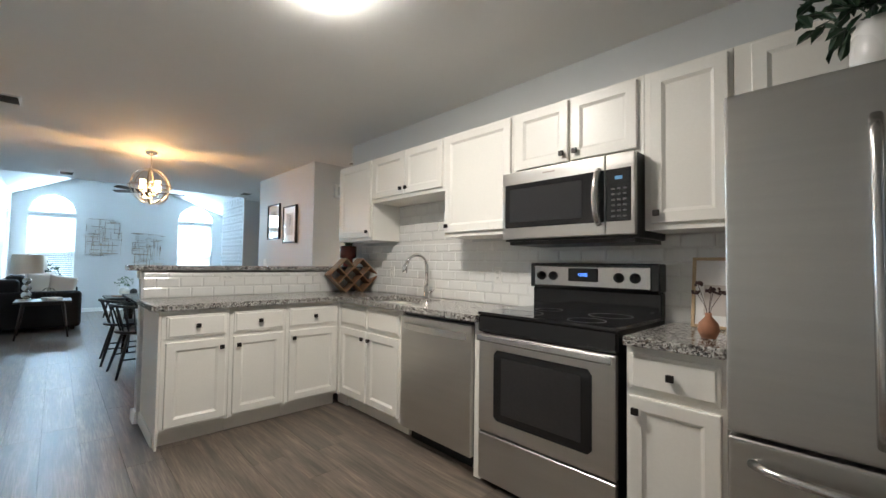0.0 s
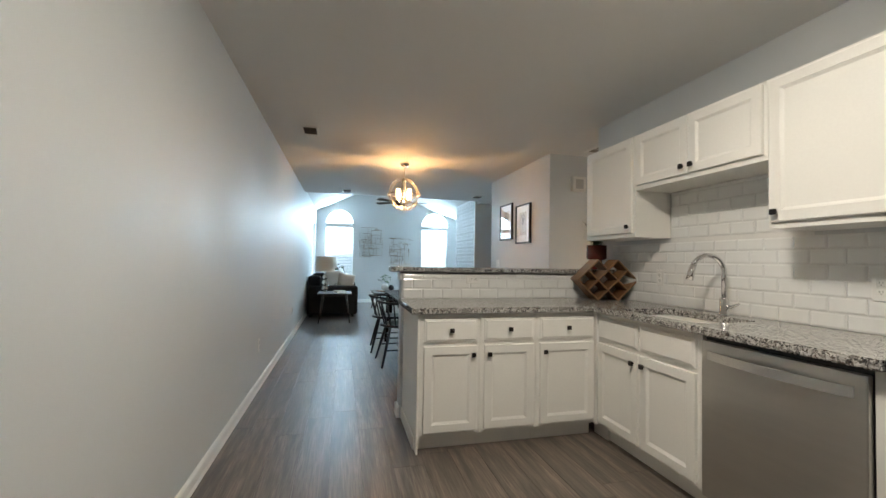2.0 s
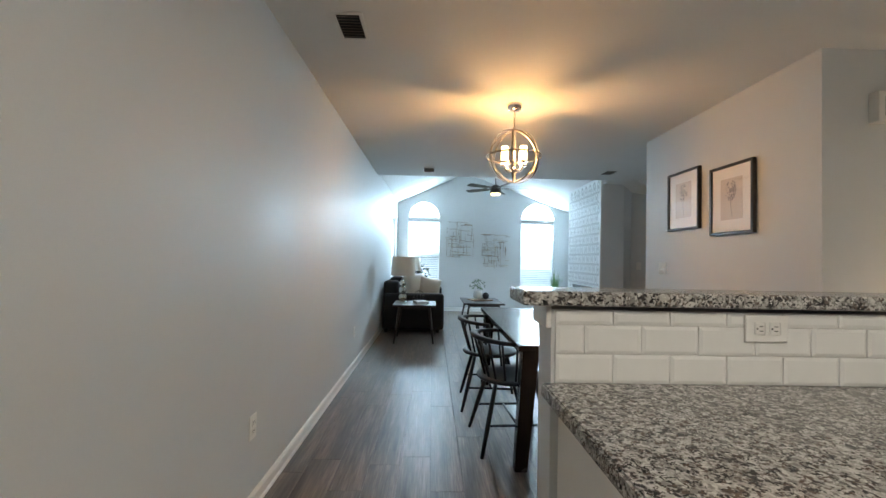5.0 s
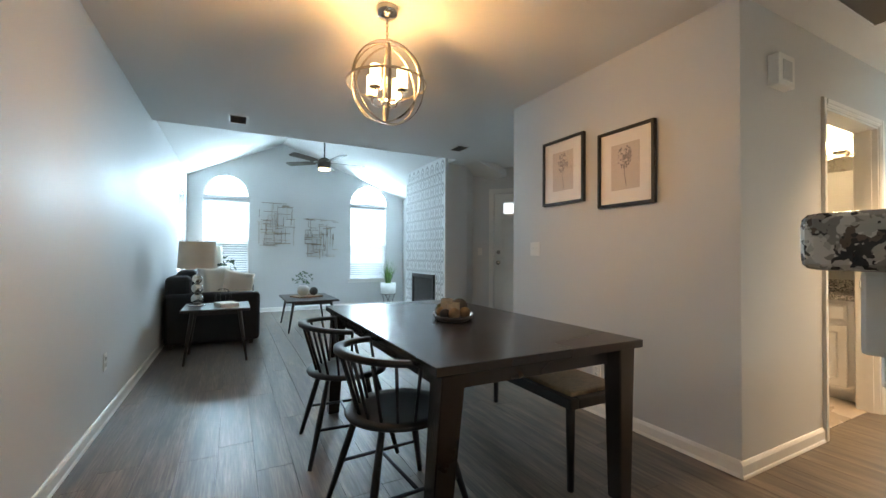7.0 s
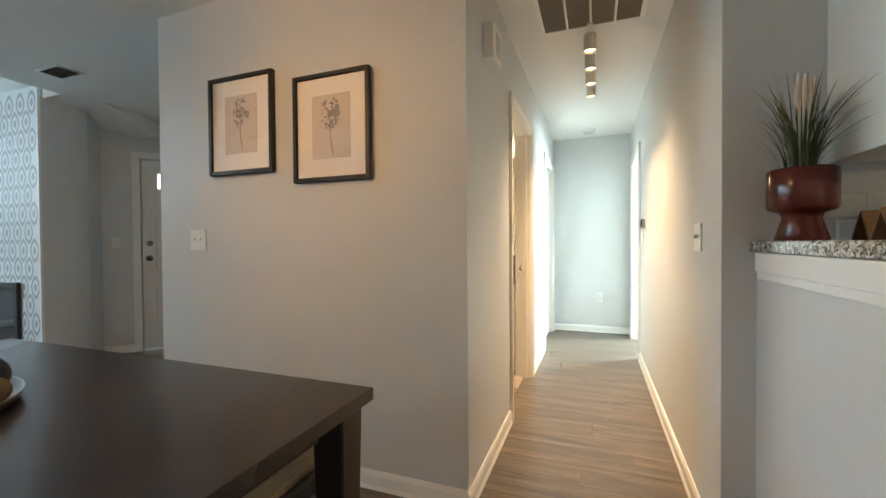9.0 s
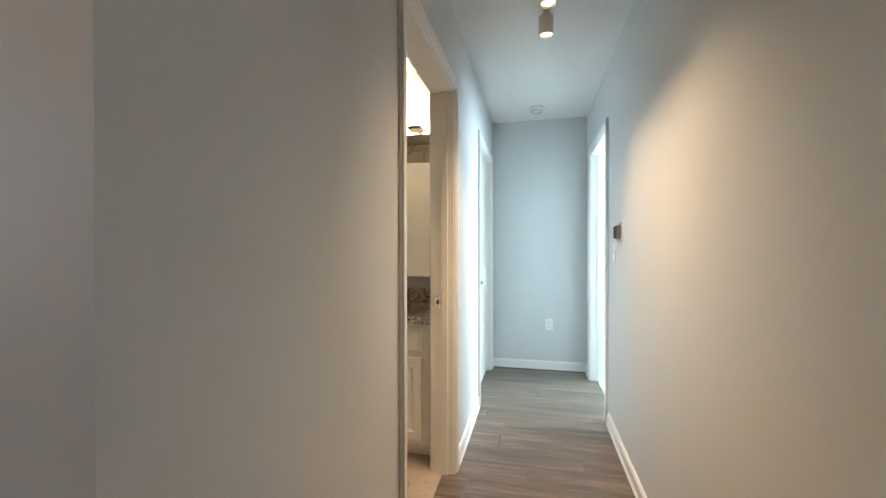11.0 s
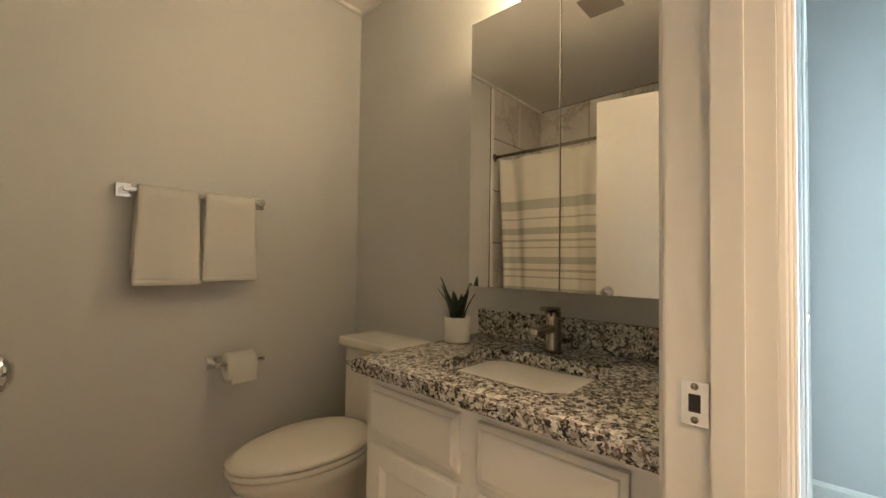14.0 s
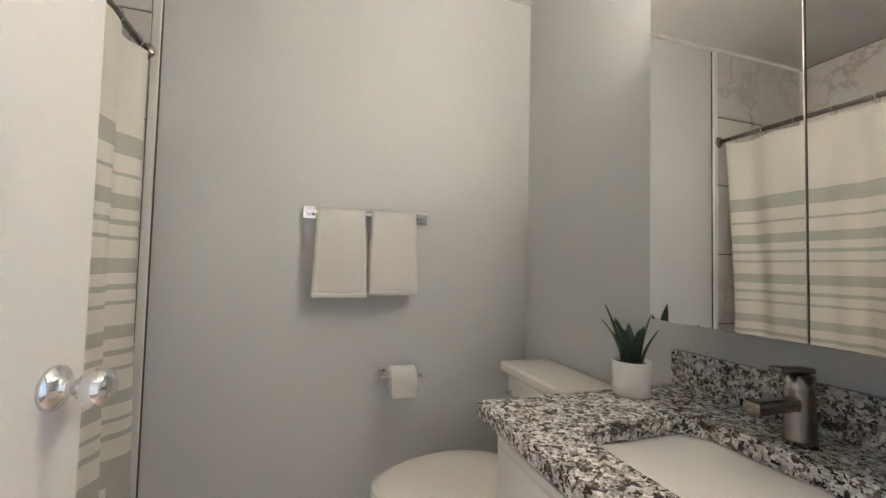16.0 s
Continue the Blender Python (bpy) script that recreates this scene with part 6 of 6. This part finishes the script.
bm = egg(BM(), [(0, 0.36, 0.22, 0.11), (0.12, 0.37, 0.20, 0.095), (0.24, 0.44, 0.22, 0.13), (0.33, 0.49, 0.26, 0.175), (0.375, 0.495, 0.27, 0.185)])
part("bowl", bm, PORC, to)
bm = egg(BM(), [(0.377, 0.50, 0.268, 0.186), (0.384, 0.50, 0.275, 0.19), (0.394, 0.50, 0.275, 0.19), (0.398, 0.50, 0.27, 0.186)])
part("seat", bm, PORC, to)
bm = egg(BM(), [(0.400, 0.50, 0.268, 0.185), (0.406, 0.50, 0.274, 0.19), (0.416, 0.50, 0.272, 0.188), (0.424, 0.50, 0.24, 0.16), (0.427, 0.50, 0.15, 0.10)])
part("lid", bm, PORC, to)
bm = BM()
box(bm, 0.01, 0.20, -0.20, 0.20, 0.33, 0.70, 0.025, 3)
box(bm, 0.02, 0.28, -0.10, 0.10, 0.28, 0.375, 0.02, 2)
tk2 = part("tank", bm, PORC, to)
bm = BM()
box(bm, 0.0, 0.225, -0.215, 0.215, 0.70, 0.742, 0.014, 3)
part("tank_lid", bm, PORC, to)
bm = BM()
tube(bm, [(0.20, -0.16, 0.63), (0.215, -0.16, 0.63), (0.22, -0.11, 0.622)], 0.007, 8)
part("flush_lever", bm, CHROME, tk2)

# Towel bar and towels.
tb2 = thing("towel_bar", Matrix.Translation((4.68, 6.114, 1.33)), "square chrome towel bar on the grey wall", "towel bar")
for x in (-0.235, 0.235):
    bm = BM()
    box(bm, x - 0.026, x + 0.026, -0.012, 0, -0.026, 0.026, 0.004, 2)
    box(bm, x - 0.011, x + 0.011, -0.062, -0.01, -0.011, 0.011, 0.003, 1)
    part("mount", bm, CHROME, tb2)
bm = BM()
box(bm, -0.235, 0.235, -0.061, -0.045, -0.008, 0.008, 0.002, 1)
part("rod", bm, CHROME, tb2)


def towel(x0, x1, drop, back, label, seed):
    o = thing("hand_towel", Matrix.Translation((0, 6.061, 1.33)), label, "towel", "towels on the bar")
    rr = random.Random(seed)
    prof = [(-0.030 + 0.010 * (k / 14), -drop * (1 - k / 14)) for k in range(14)]
    prof += [(-0.014, 0.006), (0.0, 0.014), (0.014, 0.006)]
    prof += [(0.016 + 0.004 * k / 8, -back * k / 8) for k in range(1, 9)]
    n = 14
    bm = BM()
    rows = []
    for i in range(n + 1):
        u = i / n
        row = []
        for y, z in prof:
            k = max(0, -z) / drop
            spread = 0.012 * k
            w = 0.004 * math.sin(u * 7 + seed) * k
            row.append(bm.verts.new((x0 + (x1 - x0) * u + spread * (u - 0.5) * 2, y + w, z + 0.003 * math.sin(u * 4 + seed) * k)))
        rows.append(row)
    for p, q in zip(rows, rows[1:]):
        for k in range(len(prof) - 1):
            bm.faces.new((p[k], p[k + 1], q[k + 1], q[k])).smooth = True
    ob = part("cloth", bm, TOWEL, o)
    md2 = ob.modifiers.new("thick", "SOLIDIFY")
    md2.thickness, md2.offset = 0.010, 0.0
    bm = BM()
    box(bm, x0 - 0.010, x1 + 0.010, -0.040, -0.024, -drop - 0.004, -drop + 0.014, 0.006, 2)
    part("hem", bm, TOWEL, o)


towel(4.475, 4.665, 0.335, 0.29, "off-white terry hand towel hung on the bar", 1)
towel(4.69, 4.875, 0.325, 0.33, "off-white terry hand towel hung beside its twin", 4)

tp2 = thing("paper_holder", Matrix.Translation((4.755, 6.114, 0.665)), "chrome toilet paper holder on the wall", "paper holder")
bm = BM()
box(bm, -0.026, 0.026, -0.012, 0, -0.026, 0.026, 0.004, 2)
box(bm, -0.010, 0.010, -0.075, -0.01, -0.010, 0.010, 0.003, 1)
part("mount", bm, CHROME, tp2)
bm = BM()
tube(bm, [(0, -0.07, 0), (0.17, -0.07, 0)], 0.007, 10)
ball(bm, (0.172, -0.07, 0), 0.009, 10)
part("arm", bm, CHROME, tp2)
rl = thing("toilet_roll", Matrix.Translation((4.78, 6.044, 0.655)), "white toilet paper roll on its holder", "toilet paper")
bm = BM()
lathe(bm, [(0.02, 0), (0.053, 0), (0.055, 0.003), (0.055, 0.102), (0.053, 0.105), (0.02, 0.105), (0.02, 0)], seg=36, m=Matrix.Rotation(radians(90), 4, "Y"))
box(bm, 0.004, 0.101, -0.056, -0.0545, -0.06, 0.0)
part("roll", bm, TOWEL, rl)

sn = thing("snake_plant", Matrix.Translation((5.235, 5.215, VH + 0.0405)), "small snake plant in a white cylinder pot", "plant")
bm = BM()
lathe(bm, [(0, 0), (0.042, 0), (0.044, 0.004), (0.046, 0.085), (0.042, 0.085), (0.041, 0.075), (0, 0.075)], seg=32)
part("pot", bm, POTWHITE, sn)
bm = BM()
lathe(bm, [(0, 0.077), (0.0405, 0.0765)], seg=20)
part("soil", bm, SOIL, sn)
rr = random.Random(31)
for k in range(13):
    a = k * 2.4
    d = Vector((math.cos(a), math.sin(a), 0))
    L, lean = rr.uniform(0.08, 0.155), rr.uniform(0.2, 0.75)
    side = Vector((-d.y, d.x, 0))
    bm = BM()
    prev = None
    for q in range(8):
        f = q / 7
        p = d * (0.010 + 0.004 * k / 3 + lean * 0.10 * f ** 1.6) + Vector((0, 0, 0.072 + L * f))
        w = 0.014 * (math.sin(math.pi * min(1, 0.25 + 0.75 * f)) ** 0.7) + 0.0004
        cur = [bm.verts.new(p - side * w), bm.verts.new(p - d * 0.004 * (1 - f)), bm.verts.new(p + side * w), bm.verts.new(p + d * 0.003)]
        if prev:
            for j in range(4):
                bm.faces.new((prev[j], prev[(j + 1) % 4], cur[(j + 1) % 4], cur[j])).smooth = True
        prev = cur
    bmesh.ops.recalc_face_normals(bm, faces=bm.faces)
    part("leaf", bm, LEAFD, sn)

# Tub, tile surround, rod and curtain.
tub = thing("bathtub", Matrix.Translation((KX + 0.13, BN + 0.01, 0.005)), "white bathtub behind the curtain", "bathtub")
bm = BM()
box(bm, 0.0, 0.74, 0.0, 1.63, 0.0, 0.04, 0.005, 1)
for a, b, c2, d2 in ((0.0, 0.07, 0.0, 1.63), (0.67, 0.74, 0.0, 1.63), (0.07, 0.67, 0.0, 0.07), (0.07, 0.67, 1.56, 1.63)):
    box(bm, a, b, c2, d2, 0.04, 0.42, 0.006, 2)
part("shell", bm, PORC, tub)
ts_bm = BM()
box(ts_bm, KX + 0.1205, KX + 0.126, BN, 6.115, 0.43, 2.438)
box(ts_bm, KX + 0.126, 3.905, 6.110, 6.115, 0.0, 2.438)
box(ts_bm, KX + 0.126, 3.90, BN, BN + 0.005, 0.43, 2.438)
surround = setting("tile_surround", ts_bm, mat("dark_grout", (0.10, 0.09, 0.08), 0.9), "marble look shower tile surround", "tile")


def slab_tile(x0, x1, y0, y1, z0, z1):
    bm = BM()
    box(bm, x0, x1, y0, y1, z0, z1, 0.001, 1)
    part("tile", bm, MARBLE, surround)


for r, (z0, z1) in enumerate(((0.435, 0.83), (0.836, 1.23), (1.236, 1.63), (1.636, 2.03), (2.036, 2.43))):
    o2 = 0.2 if r % 2 else 0.0
    y = BN + 0.006 - o2
    while y < 6.1:
        slab_tile(KX + 0.126, KX + 0.132, max(y, BN + 0.006), min(y + 0.596, 6.108), z0, z1)
        y += 0.602
    for a, b in ((3.155, 3.50 + o2 / 2), (3.506 + o2 / 2, 3.868)):
        slab_tile(a, b, 6.104, 6.110, z0, z1)
bm = BM()
box(bm, 3.872, 3.90, 6.100, 6.114, 0.02, 2.436, 0.003, 1)
setting("trim_tile_edge", bm, TRIM, "white tile edge strip beside the shower", "trim")
cr = thing("curtain_rod", Matrix.Translation((3.86, 5.28, 1.885)), "dark bronze shower curtain rod", "curtain rod")
bm = BM()
tube(bm, [(0, -0.82, 0), (0, 0.82, 0)], 0.012, 12)
part("rod", bm, NICKEL, cr)
for y in (-0.82, 0.82):
    bm = BM()
    lathe(bm, [(0, -0.012), (0.02, -0.012), (0.032, 0.004), (0.032, 0.012), (0, 0.012)], seg=20, m=Matrix.Translation((0, y, 0)) @ Matrix.Rotation(radians(-90 if y > 0 else 90), 4, "X"))
    part("flange", bm, NICKEL, cr)
bands = [(-2.0, 0), (-1.72, 1), (-1.66, 0)]
z = -1.60
k = 0
while z < -0.42:
    bands += [(z, 1), (z + (0.045 if k % 3 == 0 else 0.014), 0)]
    z += 0.105 if k % 3 == 0 else 0.05
    k += 1
bands += [(-0.40, 1), (-0.33, 0), (0.1, 0)]
CURT = stripe_mat("striped_curtain", (0.72, 0.70, 0.63), (0.45, 0.46, 0.41), 1, bands[-31:])
cu = thing("shower_curtain", Matrix.Translation((3.875, 5.28, 1.855)), "cream shower curtain with grey-green stripes", "shower curtain")
bm = BM()
rows = []
n = 110
for i in range(n + 1):
    u = i / n
    y = -0.79 + 1.55 * u
    row = []
    for j in range(14):
        v = j / 13
        amp = 0.012 + 0.022 * v
        x = amp * math.sin(u * 58 + 1.6 * math.sin(u * 9)) * (0.7 + 0.5 * math.sin(u * 13 + 1)) + 0.008 * math.sin(u * 23 + 2) + 0.025 * v
        zz = -1.72 * v - (0.012 * abs(math.sin(u * 6 * math.pi)) * (1 - v))
        row.append(bm.verts.new((x, y - 0.06 * u * min(1, 2 * v) + 0.015 * math.sin(u * 31) * v, zz)))
    rows.append(row)
for p, q in zip(rows, rows[1:]):
    for j in range(13):
        bm.faces.new((p[j], p[j + 1], q[j + 1], q[j])).smooth = True
part("cloth", bm, CURT, cu)
for k in range(11):
    bm = BM()
    y = -0.77 + 0.15 * k
    tube(bm, [(-0.015 + 0.02 * math.cos(a), y, 0.022 + 0.027 * math.sin(a)) for a in [6.283 * q / 14 for q in range(14)]], 0.0018, 5, True)
    part("hook", bm, CHROME, cu)
bm = BM()
box(bm, KX + 0.14, 5.45, 6.096, 6.114, 2.42, 2.4395)
box(bm, 5.432, 5.45, BN, 6.096, 2.42, 2.4395)
setting("trim_bath_ceiling", bm, TRIM, "narrow white trim under the bathroom ceiling", "trim")
bv2 = thing("exhaust_vent", Matrix.Translation((4.35, 5.1, 2.44)), "square bathroom exhaust vent in the ceiling", "vent")
bm = BM()
box(bm, -0.12, 0.12, -0.12, 0.12, -0.014, -0.001, 0.004, 1)
part("cover", bm, PLATE, bv2)
bm = BM()
box(bm, -0.09, 0.09, -0.09, 0.09, -0.017, -0.013)
part("grille", bm, GREYV, bv2)


# ---- subway tiles ----
def tile_mesh(w, h, d=0.007, bev=0.009):
    bm = BM()
    a = [bm.verts.new(p) for p in ((0, 0, 0), (w, 0, 0), (w, 0, h), (0, 0, h))]
    e = [bm.verts.new(p) for p in ((0, -0.004, 0), (w, -0.004, 0), (w, -0.004, h), (0, -0.004, h))]
    f = [bm.verts.new(p) for p in ((bev, -d, bev), (w - bev, -d, bev), (w - bev, -d, h - bev), (bev, -d, h - bev))]
    bm.faces.new(f)
    for k in range(4):
        j = (k + 1) % 4
        bm.faces.new((a[k], a[j], e[j], e[k]))
        bm.faces.new((e[k], e[j], f[j], f[k]))
    bmesh.ops.recalc_face_normals(bm, faces=bm.faces)
    me = bpy.data.meshes.new("tile")
    bm.to_mesh(me)
    bm.free()
    me.materials.append(TILE)
    return me


TW, TH, G = 0.1524, 0.0762, 0.002
tile_cache = {}


def tiles(holder, m, length, zones):
    """Running-bond tiles along local x; zones of (u0, u1, v0, v1)."""
    for u0, u1, v0, v1 in zones:
        row, v = 0, v0
        while v < v1 - 0.012:
            h = min(TH, v1 - v)
            u = u0 - (TW / 2 if row % 2 else 0)
            while u < u1 - 0.012:
                a, b = max(u, u0), min(u + TW, u1)
                u += TW
                if b - a < 0.02:
                    continue
                key = (round(b - a - G, 3), round(h - G, 3))
                if key not in tile_cache:
                    tile_cache[key] = tile_mesh(*key)
                ob = new("tile", tile_cache[key])
                ob.parent, ob.matrix_basis = holder, m @ Matrix.Translation((a, 0, v))
            v, row = v + TH, row + 1


bs_bm = BM()
box(bs_bm, KX - 0.004, KX, -0.10, 3.208, 0.8945, 1.345)
box(bs_bm, KX - 0.004, KX, 1.665, 2.568, 1.345, 1.70)
backsplash = setting("backsplash", bs_bm, GROUT, "white bevelled subway tile backsplash", "backsplash")
mt = Matrix.Translation((KX - 0.004, 3.205, 0)) @ Matrix.Rotation(radians(-90), 4, "Z")
tiles(backsplash, mt, 3.3, [(0, 3.28, 0.895, 1.344)])
tiles(backsplash, mt, 3.3, [(0.64, 1.54, 1.3722, 1.699)])
bb_bm = BM()
box(bb_bm, 1.185, KX - 0.02, 3.206, 3.21, 0.8945, 1.085)
barsplash = setting("backsplash_bar", bb_bm, GROUT, "white bevelled subway tile under the bar top", "backsplash")
tiles(barsplash, Matrix.Translation((1.185, 3.206, 0)), 1.86, [(0, 1.81, 0.895, 1.084)])

# ---- floor planks, each laid on the slab ----
plank_meshes = {}


def plank_mesh(L, w=0.178, h=0.01):
    key = round(L, 2)
    if key not in plank_meshes:
        bm = BM()
        box(bm, 0.0006, w - 0.0006, 0.0006, key - 0.0006, -h, 0, 0.0008, 1)
        me = bpy.data.meshes.new("plank")
        bm.to_mesh(me)
        bm.free()
        me.materials.append(PLANK)
        plank_meshes[key] = me
    return plank_meshes[key]


floor_bm = BM()
box(floor_bm, -0.1, 6.9, -2.7, FAR, -0.0115, -0.0105)
floor = setting("floor", floor_bm, SLOT, "grey-brown vinyl plank floor", "floor")
rng = random.Random(4)
for i in range(39):
    x = -0.02 + 0.178 * i
    y0, y1 = (-2.6, FAR) if x < KX - 0.05 else ((HS - 0.06, HN + 0.06) if x < HE - 0.05 else (0, 0))
    spans = [(y0, y1)]
    if KX - 0.05 <= x < 5.6:
        spans.append((6.19, 9.9))
    if x >= 5.7 and x < HE - 0.05:
        spans = [(HS - 0.06, 5.4)]
    for s0, s1 in spans:
        y = s0 - rng.random() * 1.1
        while y < s1:
            a, b = max(y, s0), min(y + 1.22, s1)
            y += 1.22
            if b - a > 0.04:
                ob = new("plank", plank_mesh(b - a))
                ob.parent, ob.location = floor, (x, a, 0)
